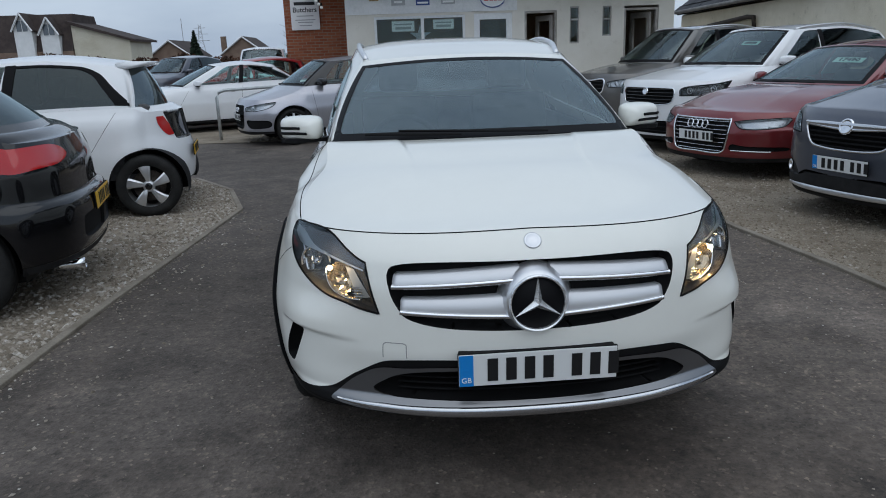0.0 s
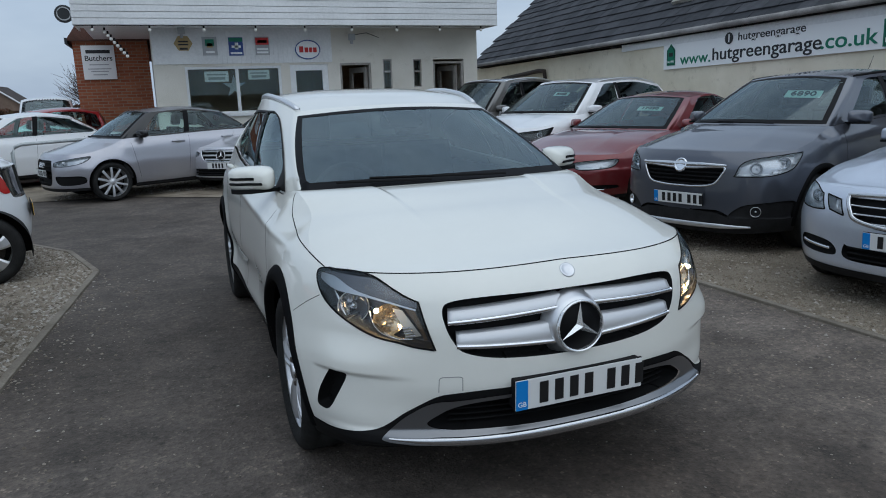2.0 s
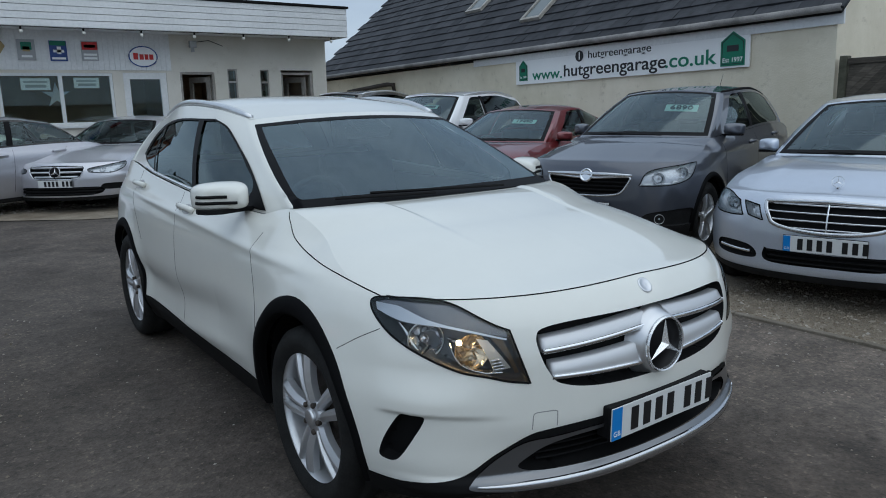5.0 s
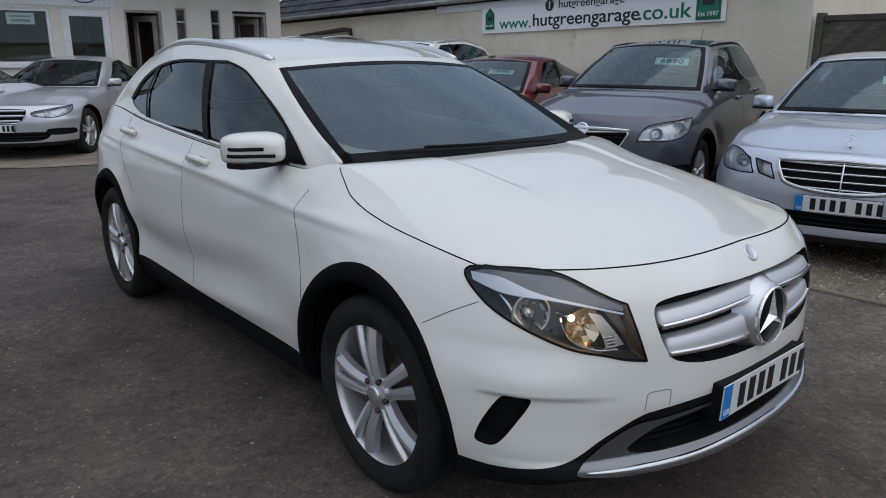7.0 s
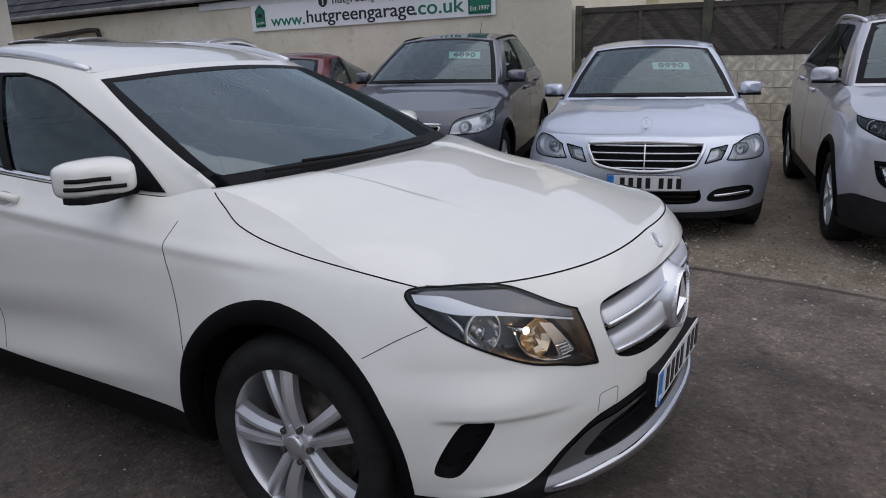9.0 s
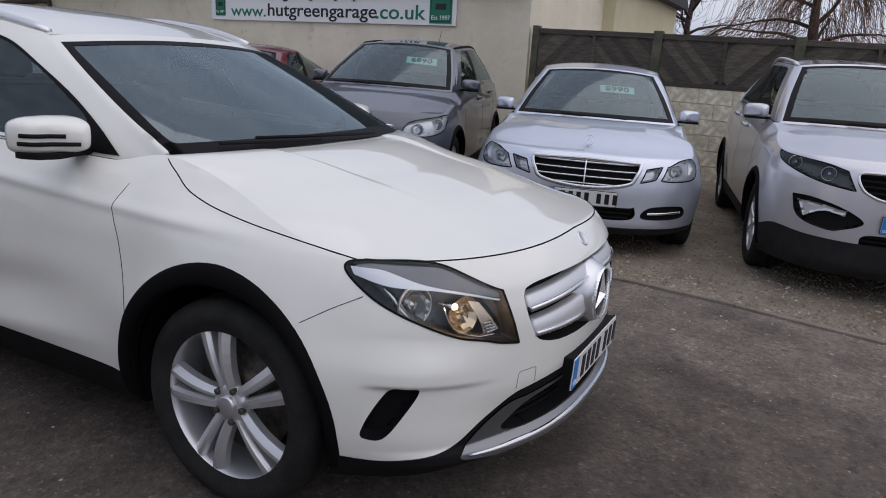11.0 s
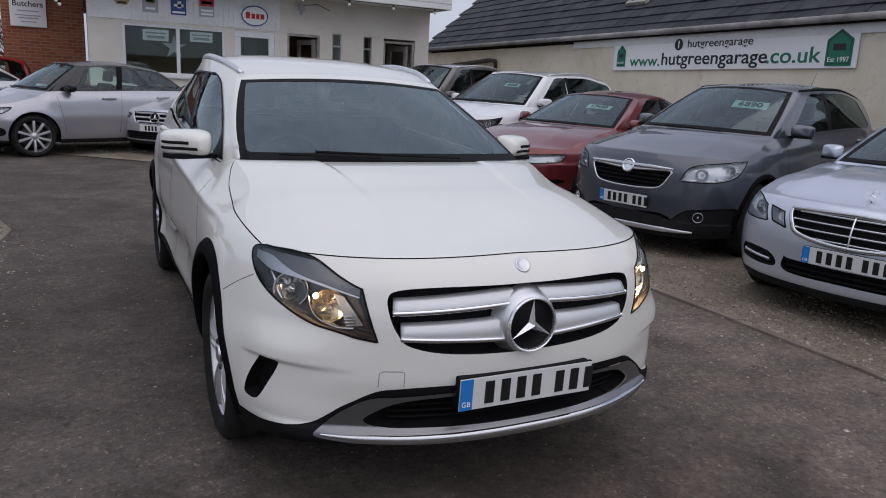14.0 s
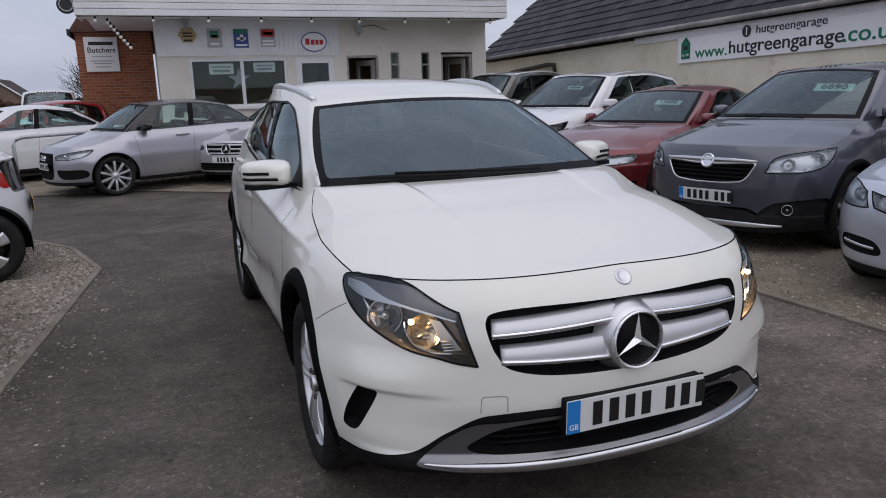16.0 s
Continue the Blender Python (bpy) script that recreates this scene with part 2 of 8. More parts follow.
class Sheet:
    """A grid over two parameters, split along closed lines into panels that meet edge to edge."""

    def __init__(self, us, rows, place, smooth=True):
        self.us, self.rows, self.place = np.asarray(us, float), rows, place
        c, r = np.meshgrid(np.arange(len(us)), np.arange(rows + 1), indexing="ij")
        self.c, self.r = c.astype(float), r.astype(float)
        self.fixed = np.zeros(c.shape, bool)
        self.lines, self.tris, self.smooth = [], None, smooth
        self.names = ["rest"]

    def cut(self, name, poly):
        """poly: points of (u, row fraction)."""
        poly = np.asarray(poly, float)
        P = np.stack([np.interp(poly[:, 0], self.us, np.arange(len(self.us))), poly[:, 1] * self.rows], 1)
        lo, hi = P.min(0) - 1.5, P.max(0) + 1.5
        near = (self.c >= lo[0]) & (self.c <= hi[0]) & (self.r >= lo[1]) & (self.r <= hi[1])
        idx = np.argwhere(near & ~self.fixed)
        A, B = P, np.roll(P, -1, 0)
        D = B - A
        L = np.maximum((D * D).sum(1), 1e-12)
        if len(idx):
            V = np.stack([self.c[tuple(idx.T)], self.r[tuple(idx.T)]], 1)
            t = np.clip(((V[:, None] - A) * D).sum(2) / L, 0, 1)
            Q = A + t[..., None] * D
            dist = np.linalg.norm(V[:, None] - Q, axis=2)
            k = dist.argmin(1)
            hit = dist[np.arange(len(k)), k] < 0.56
            for (i, j), q, h in zip(idx, Q[np.arange(len(k)), k], hit):
                if h and not (j in (0, self.rows) and abs(q[1] - j) > 0.01):
                    self.c[i, j], self.r[i, j] = q
                    self.fixed[i, j] = True
        self.names.append(name)
        self.lines.append(P)

    def settle(self):
        """Splits each cell along the diagonal that lies on a line, and sorts the triangles into panels."""
        n, m = self.c.shape
        ids = np.arange(n * m).reshape(n, m)
        a, b, c, d = ids[:-1, :-1], ids[1:, :-1], ids[1:, 1:], ids[:-1, 1:]
        f = self.fixed
        other = f[1:, :-1] & f[:-1, 1:] & ~(f[:-1, :-1] & f[1:, 1:])
        t1 = np.where(other[..., None], np.stack([a, b, d], -1), np.stack([a, b, c], -1)).reshape(-1, 3)
        t2 = np.where(other[..., None], np.stack([b, c, d], -1), np.stack([a, c, d], -1)).reshape(-1, 3)
        self.tris = np.concatenate([t1, t2])
        fc, fr = self.c.ravel()[self.tris].mean(1), self.r.ravel()[self.tris].mean(1)
        self.labels = np.zeros(len(self.tris), int)
        for k, P in enumerate(self.lines):
            inside = np.zeros(len(fc), bool)
            for p, q in zip(P, np.roll(P, -1, 0)):
                if abs(q[1] - p[1]) > 1e-12:
                    inside ^= ((p[1] > fr) != (q[1] > fr)) & (fc < (q[0] - p[0]) * (fr - p[1]) / (q[1] - p[1]) + p[0])
            self.labels[inside] = k + 1
        # stray slivers go back to the rest
        for k in range(1, len(self.names)):
            own = np.flatnonzero(self.labels == k)
            root = {}

            def top(q):
                while root[q] != q:
                    root[q] = root[root[q]]
                    q = root[q]
                return q

            for tri in self.tris[own].tolist():
                for q in tri:
                    root.setdefault(q, q)
                a, b, c = (top(q) for q in tri)
                root[b] = root[c] = a
            count = {}
            heads = [top(int(q)) for q in self.tris[own][:, 0]]
            for q in heads:
                count[q] = count.get(q, 0) + 1
            most = max(count.values(), default=0)
            for i, q in zip(own, heads):
                if count[q] < 0.1 * most:
                    self.labels[i] = 0

    def panel(self, name, which, material, parent, label="", off=0.0, recess=0.0, flip=False):
        """The mesh of one panel; recess sinks it and closes its edge with walls."""
        k = self.names.index(which)
        if self.tris is None:
            self.settle()
        n, m = self.c.shape
        quads = self.tris[self.labels == k]
        if not len(quads):
            return None
        u = np.interp(self.c.ravel(), np.arange(len(self.us)), self.us)
        v = self.r.ravel() / self.rows
        used = np.unique(quads)
        back = np.full(n * m, -1)
        back[used] = np.arange(len(used))
        V = self.place(u[used], v[used], off - recess)
        F = back[quads].tolist()
        normals = None
        if not recess and self.smooth:
            e = 0.0015
            uu, vv = u[used], v[used]
            lo_u, hi_u = np.maximum(uu - e, self.us[0]), np.minimum(uu + e, self.us[-1])
            lo_v, hi_v = np.maximum(vv - 4 * e, 0), np.minimum(vv + 4 * e, 1)
            normals = np.cross(self.place(hi_u, vv, off) - self.place(lo_u, vv, off), self.place(uu, hi_v, off) - self.place(uu, lo_v, off))
            normals /= np.maximum(np.linalg.norm(normals, axis=1), 1e-12)[:, None]
        if recess:
            edges = {}
            for q in F:
                for a, b in zip(q, q[1:] + q[:1]):
                    edges[(a, b)] = True
            rim = [(a, b) for a, b in edges if (b, a) not in edges and a != b]
            top = self.place(u[used], v[used], off)
            base = len(V)
            V = np.concatenate([V, top])
            F += [[b, a, a + base, b + base] for a, b in rim]
        if flip:
            F = [f[::-1] for f in F]
        ob = solid(name, V, F, material, parent, label)
        if normals is not None and len(ob.data.vertices) == len(normals):
            ob.data.normals_split_custom_set_from_vertices(normals.tolist())
        return ob
# ---- cars ----
class Shell:
    """The lower body of a car: a skin that runs in plan from the nose round the side to the tail.
    Local axes: nose at y = 0 facing -y, ground at z = 0."""

    def __init__(self, c):
        self.c = c
        L, W, Af, Ar, pf, pr = c["L"], c["W"], c["Af"], c["Ar"], c.get("pf", 2.4), c.get("pr", 2.6)
        th = np.linspace(0, math.pi / 2, 500)
        fx, fy = W * np.sin(th) ** (2 / pf), Af * (1 - np.cos(th) ** (2 / pf))
        sy = np.linspace(Af, L - Ar, 300)[1:-1]
        rx, ry = W * np.sin(th) ** (2 / pr), L - Ar * (1 - np.cos(th) ** (2 / pr))
        x = np.concatenate([fx, np.full(len(sy), W), rx[::-1]])
        y = np.concatenate([fy, sy, ry[::-1]])
        x = x * pchip([0, L * 0.25, L * 0.7, L], [1, 1, 1, c.get("narrow", 0.97)], y)
        s = np.concatenate([[0], np.cumsum(np.hypot(np.diff(x), np.diff(y)))])
        self.S = s[-1]
        self.s = np.linspace(0, self.S, 2400)
        self.ox, self.oy = np.interp(self.s, s, x), np.interp(self.s, s, y)
        k = np.ones(25) / 25
        tx, ty = np.gradient(self.ox), np.gradient(self.oy)
        tx = np.convolve(np.pad(tx, 12, mode="edge"), k, "valid")
        ty = np.convolve(np.pad(ty, 12, mode="edge"), k, "valid")
        tx[0], ty[0], tx[-1], ty[-1] = 1, 0, -1, 0
        ln = np.hypot(tx, ty)
        self.nx, self.ny = ty / ln, -tx / ln
        self.imid = int(np.searchsorted(self.s, np.interp(L / 2, self.oy, self.s)))
        self.anchors = [(self.at(w), lo, hi, np.array(pr)) for w, lo, hi, pr in c["anchors"]]
        self.ak = np.array([a[0] for a in self.anchors])
        self.wheels = [(c["fo"], c["arch"]), (c["fo"] + c["wb"], c["arch"])]

    def at(self, where):
        """Distance along the outline of ('x', value) on the nose, ('y', value) on the side or ('rx', value) on the tail."""
        k, v = where
        if k == "x":
            return float(np.interp(v, self.ox[: self.imid], self.s[: self.imid]))
        if k == "y":
            return float(np.interp(v, self.oy, self.s))
        return float(np.interp(-v, -self.ox[self.imid:], self.s[self.imid:]))

    def inset(self, s, z):
        s = np.abs(s)
        d = np.stack([pchip(a[3][:, 0], a[3][:, 1], z) for a in self.anchors])
        i = np.clip(np.searchsorted(self.ak, s) - 1, 0, len(self.ak) - 2)
        t = np.clip((s - self.ak[i]) / (self.ak[i + 1] - self.ak[i]), 0, 1)
        t = t * t * (3 - 2 * t)
        n = np.arange(len(s))
        d = d[i, n] * (1 - t) + d[i + 1, n] * t
        y = np.interp(s, self.s, self.oy)
        side = np.clip(np.interp(s, self.s, self.nx), 0, 1) ** 2
        for yw, R in self.wheels:
            r = np.hypot(y - yw, z - self.c["wr"])
            d = d - side * self.c.get("flare", 0.015) * np.exp(-((r - R) / 0.09) ** 2)
        for f in self.c.get("shape", ()):
            d = d + f(s, y, z, side)
        return d

    def top(self, s):
        return pchip(self.ak, [a[2] for a in self.anchors], np.abs(s))

    def low(self, s, arches=True):
        s = np.abs(s)
        z = pchip(self.ak, [a[1] for a in self.anchors], s)
        if arches:
            y = np.interp(s, self.s, self.oy)
            for yw, R in self.wheels:
                q = R * R - (y - yw) ** 2
                z = np.where(q > 0, np.maximum(z, self.c["wr"] + np.sqrt(np.maximum(q, 0))), z)
        return z

    def P(self, s, z, off=0.0):
        s, z = np.broadcast_arrays(np.asarray(s, float), np.asarray(z, float))
        shp = s.shape
        s, z = s.ravel(), z.ravel()
        a = np.abs(s)
        d = self.inset(s, z) - off
        x = np.interp(a, self.s, self.ox) - d * np.interp(a, self.s, self.nx)
        y = np.interp(a, self.s, self.oy) - d * np.interp(a, self.s, self.ny)
        return np.stack([x * np.where(s < 0, -1, 1), y, z], -1).reshape(*shp, 3)

    def E(self, s, off=0.0):
        """The upper edge of the skin."""
        return self.P(s, self.top(s), off)

    def s_of(self, where, z):
        """Distance along the outline at which the skin has that x or y at height z."""
        k, v = where
        ss = self.s[: self.imid] if k == "x" else self.s[self.imid:] if k == "rx" else self.s[20:-20]
        p = self.P(ss, np.full(len(ss), z))
        q = p[:, 0] if k in ("x", "rx") else p[:, 1]
        if k == "rx":
            q, v = -q, -v
        q = np.maximum.accumulate(q)
        return float(np.interp(v, q, ss))

    def line(self, pts, sign=1):
        return [(sign * self.s_of((k, v), z), z) for k, v, z in pts]


def mixcurve(a, b, t):
    return a * (1 - t)[:, None] + b * t[:, None]


def coons(F, B, L, R, q, t):
    """A patch between four curves: F(q) front, B(q) back, L(t), R(t) sides; q, t in 0..1."""
    c00, c10, c01, c11 = F(np.array([0.0])), F(np.array([1.0])), B(np.array([0.0])), B(np.array([1.0]))
    q_, t_ = q[:, None], t[:, None]
    return F(q) * (1 - t_) + B(q) * t_ + L(t) * (1 - q_) + R(t) * q_ - (c00 * (1 - q_) * (1 - t_) + c10 * q_ * (1 - t_) + c01 * (1 - q_) * t_ + c11 * q_ * t_)


def strip(name, fn, pts, width, material, parent, off=0.0012, closed=False, label=""):
    """A flat narrow band along a line of parameters on a surface."""
    p = np.asarray(pts, float)
    if len(p) < 30:
        t = np.linspace(0, 1, 40)
        k = np.linspace(0, 1, len(p))
        p = np.stack([pchip(k, p[:, 0], t), pchip(k, p[:, 1], t)], 1)
    C = fn(p[:, 0], p[:, 1], off)
    N = fn(p[:, 0], p[:, 1], off + 0.01) - C
    N /= np.maximum(np.linalg.norm(N, axis=1), 1e-9)[:, None]
    T = np.gradient(C, axis=0)
    T /= np.maximum(np.linalg.norm(T, axis=1), 1e-9)[:, None]
    S = np.cross(T, N) * width / 2
    V = np.concatenate([C - S, C + S, C - S - N * 0.004, C + S - N * 0.004])
    n = len(C)
    F = []
    for i in range(n if closed else n - 1):
        j = (i + 1) % n
        F += [[i, j, j + n, i + n], [i + 2 * n, j + 2 * n, j, i], [i + n, j + n, j + 3 * n, i + 3 * n]]
    return solid(name, V, F, material, parent, label, smooth=False)


def ridge(name, fn, pts, width, height, material, parent, label="", closed=False, base=-0.005):
    """A raised rounded bar along a line of parameters on a surface."""
    p = np.asarray(pts, float)
    if len(p) < 30:
        t = np.linspace(0, 1, 40)
        k = np.linspace(0, 1, len(p))
        p = np.stack([pchip(k, p[:, 0], t), pchip(k, p[:, 1], t)], 1)
    C = fn(p[:, 0], p[:, 1], base)
    N = fn(p[:, 0], p[:, 1], base + 0.01) - C
    N /= np.maximum(np.linalg.norm(N, axis=1), 1e-9)[:, None]
    T = np.gradient(C, axis=0)
    T /= np.maximum(np.linalg.norm(T, axis=1), 1e-9)[:, None]
    S = np.cross(T, N)
    w = np.full(len(C), width / 2) if np.isscalar(width) else np.interp(np.linspace(0, 1, len(C)), np.linspace(0, 1, len(width)), width) / 2
    w = w[:, None]
    prof = [(-1, 0), (-0.95, 0.7), (-0.6, 1), (0.6, 1), (0.95, 0.7), (1, 0)]
    n, V = len(C), []
    for a, b in prof:
        V.append(C + S * w * a + N * (height - base) * b)
    V = np.concatenate(V)
    F = []
    for k in range(len(prof) - 1):
        for i in range(n if closed else n - 1):
            j = (i + 1) % n
            F.append([k * n + i, k * n + j, (k + 1) * n + j, (k + 1) * n + i])
    if not closed:
        F += [[k * n for k in range(6)][::-1], [k * n + n - 1 for k in range(6)]]
    return solid(name, V, F, material, parent, label)


def make_wheel(parent, x, y, c, side):
    """side: +1 faces +x, -1 faces -x. Tyre, rim with spokes, hub, brake disc."""
    r, w, rr = c["wr"], c.get("tw", 0.225), c["rim"]
    w0 = bpy.data.objects.new("wheel", None)
    scene.collection.objects.link(w0)
    w0.parent = parent
    w0.matrix_basis = pose(x, y, r, c.get("spin", 0), 0, 0 if side > 0 else 180)
    h = w / 2
    bm = bmesh.new()
    lathe(bm, [(rr - 0.01, -h * 0.8), (rr + 0.005, -h * 0.9), (rr + (r - rr) * 0.5, -h), (r - 0.025, -h * 0.93), (r - 0.006, -h * 0.78), (r, -h * 0.5), (r - 0.008, -h * 0.3), (r, -h * 0.27), (r, h * 0.27), (r - 0.008, h * 0.3),
               (r, h * 0.5), (r - 0.006, h * 0.78), (r - 0.025, h * 0.93), (rr + (r - rr) * 0.5, h), (rr + (r - rr) * 0.25, h * 0.97), (rr + 0.006, h * 0.9), (rr - 0.012, h * 0.82)], 56)
    tyre = part("tyre", bm, RUBBER, w0, smooth=True)
    bm = bmesh.new()
    lathe(bm, [(rr * 0.93, -h * 0.8), (rr * 0.93, h * 0.55), (rr * 0.955, h * 0.72), (rr * 0.985, h * 0.84), (rr + 0.006, h * 0.9), (rr + 0.004, h * 0.8)], 56)
    style, n = c.get("spokes", ("twin", 5))
    near = c.get("detail", 0) or c.get("step")
    whole = bm
    for k in range(n):
        bm = bmesh.new() if near else whole
        a0 = 2 * math.pi * k / n + math.pi / 2
        pairs = [-1, 1] if style in ("twin", "fork") else [0.0]
        for sgn in pairs:
            secs = []
            for f in np.linspace(0, 1, 7):
                rad = rr * (0.16 + 0.79 * f)
                if style == "fork":
                    ang, wd = a0 + sgn * math.asin(min(1.0, rr * (0.072 + 0.098 * f ** 1.5) / rad)), rr * (0.125 + 0.055 * f)
                elif style == "twin":
                    ang, wd = a0 + sgn * math.asin(min(1.0, rr * (0.066 + 0.100 * f * f) / rad)), rr * (0.105 + 0.105 * f * f)
                elif style == "wide":
                    ang, wd = a0 + 0.12 * f, rr * (0.14 + 0.40 * f)
                else:
                    ang, wd = a0, rr * (0.13 + 0.03 * f)
                dep = h * (0.72 + 0.10 * math.sin(f * math.pi) + 0.08 * f)
                d = Vector((0, math.cos(ang), math.sin(ang)))
                tg = Vector((0, -math.sin(ang), math.cos(ang)))
                q = []
                fold = (((-1, -0.04), (-1, -0.014), (-0.35 * sgn - 0.3, 0.0), (-0.35 * sgn + 0.3, 0.0), (1, -0.014), (1, -0.04)) if style == "fork"
                        else ((-1, -0.035), (-1, -0.009), (-0.62, 0.0), (0.62, 0.0), (1, -0.009), (1, -0.035)))
                for u, v in fold:
                    q.append(bm.verts.new(d * rad + tg * wd / 2 * u + Vector((dep + v, 0, 0))))
                secs.append(q)
            for A, B in zip(secs, secs[1:]):
                for i in range(6):
                    bm.faces.new((A[i], A[(i + 1) % 6], B[(i + 1) % 6], B[i]))
            bm.faces.new(secs[0][::-1])
            bm.faces.new(secs[-1])
        if near:
            part("spoke", bm, c.get("alloy", ALLOY), w0, "twin alloy spoke" if style in ("twin", "fork") else "")
    bm = whole
    lathe(bm, [(rr * 0.27, h * 0.50), (rr * 0.26, h * 0.66), (rr * 0.22, h * 0.74), (0.001, h * 0.74)], 28)
    rim = part("rim", bm, c.get("alloy", ALLOY), w0, c.get("rim_label", ""), smooth=True)
    bm = bmesh.new()
    lathe(bm, [(0.034, h * 0.74), (0.034, h * 0.84), (0.028, h * 0.87), (0.001, h * 0.87)], 20)
    part("centre_cap", bm, c.get("cap", SILVER), w0, smooth=True)
    if c.get("detail", 0):
        for k in range(5):
            a = 2 * math.pi * (k + 0.5) / 5 + math.pi / 2
            bm = bmesh.new()
            rings = lathe(bm, [(0.011, h * 0.6), (0.011, h * 0.80), (0.007, h * 0.83), (0.0005, h * 0.83)], 8)
            bmesh.ops.translate(bm, verts=bm.verts, vec=(0, 0.056 * math.cos(a), 0.056 * math.sin(a)))
            part("wheel_bolt", bm, IRON, w0)
    bm = bmesh.new()
    lathe(bm, [(rr * 0.72, h * 0.02), (rr * 0.72, h * 0.10), (rr * 0.42, h * 0.10), (rr * 0.40, h * 0.3), (0.001, h * 0.3)], 40)
    part("brake_disc", bm, IRON, w0, smooth=True)
    bm = bmesh.new()
    lathe(bm, [(rr * 0.92, -h * 0.6), (0.001, -h * 0.6)], 24)
    part("wheel_well_back", bm, BLACK, w0)
    return w0


def number_plate(parent, m, c, rear=False, detail=0):
    """A UK plate, 520 x 111 mm, its characters as plain bars. m: pose, face towards -y."""
    p = bpy.data.objects.new("number_plate", None)
    scene.collection.objects.link(p)
    p.parent = parent
    p.matrix_basis = m
    box("backing", (-0.263, 0.002, -0.0585), (0.263, 0.012, 0.0585), BLACK, p, bevel=0.003)
    box("plate_face", (-0.26, -0.002, -0.0555), (0.26, 0.004, 0.0555), PLATE_Y if rear else PLATE_W, p, "yellow rear plate face" if rear else "white front plate face", bevel=0.0015)
    if not rear and c.get("euro", True):
        box("blue_band", (-0.259, -0.0035, -0.0545), (-0.213, -0.0015, 0.0545), PLATE_B, p, "blue plate band")
        lettering("band_letters", "GB", 0.026, WHITE_S, pose(-0.236, -0.004, -0.034, 90), p, depth=0.0006)
    x = -0.175
    for k in range(7):
        box("character_bar", (x + 0.008, -0.0045, -0.0395), (x + 0.042, -0.0015, 0.0395), INK, p)
        x += 0.061 + (0.033 if k == 3 else 0)
    return p


def make_mirror(parent, c, shell, side):
    """A door mirror with its foot, cap and glass."""
    y, z, x = c["mirror"]
    m = bpy.data.objects.new("door_mirror", None)
    scene.collection.objects.link(m)
    m.parent = parent
    m.matrix_basis = Matrix.Translation((side * x, y, z))
    sz = c.get("mirror_size", (0.235, 0.15, 0.11))
    bm = bmesh.new()
    n, rings, ex = 28, [], 0.45
    for f in np.linspace(0, 1, 11):
        k = math.sqrt(max(0.0, 1 - (1 - f) ** 2.4)) if f < 1 else 1
        ring = []
        for i in range(n):
            a = 2 * math.pi * i / n
            ca, sa = math.cos(a), math.sin(a)
            px = abs(ca) ** ex * (1 if ca > 0 else -1) * sz[0] / 2
            pz = abs(sa) ** ex * (1 if sa > 0 else -1) * sz[1] / 2
            if pz > 0:
                pz *= 1.0 - 0.45 * max(0.0, px / sz[0]) ** 1.5
            g = 0.35 + 0.65 * k
            ring.append(bm.verts.new((side * (px * g + sz[0] * 0.4), (f - 1) * sz[2] + 0.06 * px / sz[0], pz * g)))
        rings.append(ring)
    for A, B in zip(rings, rings[1:]):
        for i in range(n):
            bm.faces.new((A[i], A[(i + 1) % n], B[(i + 1) % n], B[i]))
    bm.faces.new(rings[0])
    bm.faces.new(rings[-1])
    part("mirror_cap", bm, c.get("mirror_paint", c["paint"]), m, smooth=True)
    bm = bmesh.new()
    add_box(bm, (side * sz[0] * 0.0, 0.004, -sz[1] * 0.40), (side * sz[0] * 0.82, 0.012, sz[1] * 0.40), 0.003)
    part("mirror_glass", bm, MIRROR, m)
    bm = bmesh.new()
    prism(bm, [(side * x, -y) for x, y in ((-0.12, -0.02), (-0.05, -0.055), (sz[0] * 0.5, -sz[2] * 0.93), (sz[0] * 0.76, -sz[2] * 0.75), (sz[0] * 0.87, -sz[2] * 0.3), (sz[0] * 0.86, 0.0), (-0.12, 0.02))], sz[1] * 0.15, pose(0, 0, -sz[1] * 0.56, 90))
    part("mirror_foot", bm, BLACK, m, "black mirror foot")
    if c.get("mirror_slots"):
        def cap_y(px, pz):
            g = ((abs(px) / (sz[0] / 2)) ** (2 / ex) + (abs(pz) / (sz[1] / 2)) ** (2 / ex)) ** (ex / 2)
            k = max(0.0, (g - 0.35) / 0.65)
            return -(max(0.0, 1 - min(k, 0.999) ** 2) ** (1 / 2.4)) * sz[2] + 0.06 * px / max(g, 0.35) / sz[0]
        for dz, x0, x1 in ((0.004, 0.0, 0.104), (-0.022, -0.035, 0.106)):
            bm = bmesh.new()
            q = [x0 + (x1 - x0) * t - 0.0 for t in np.linspace(0, 1, 14)]
            tube(bm, [(side * (x + sz[0] * 0.4), cap_y(x, dz) - 0.001, dz) for x in q], 0.0075, 6)
            part("mirror_slot", bm, BLACK, m, "dark slot in the mirror cap")
    return m


def make_seat(parent, x, y, z):
    s = bpy.data.objects.new("front_seat", None)
    scene.collection.objects.link(s)
    s.parent = parent
    s.matrix_basis = Matrix.Translation((x, y, z))
    box("seat_cushion", (-0.25, -0.25, 0.0), (0.25, 0.28, 0.16), FABRIC, s, bevel=0.05)
    box("seat_back", (-0.25, -0.06, 0.0), (0.25, 0.07, 0.62), FABRIC, s, bevel=0.05, m=pose(0, 0.27, 0.1, -16))
    box("headrest", (-0.13, -0.05, 0.0), (0.13, 0.05, 0.19), FABRIC, s, bevel=0.04, m=pose(0, 0.46, 0.73, -10))
    return s


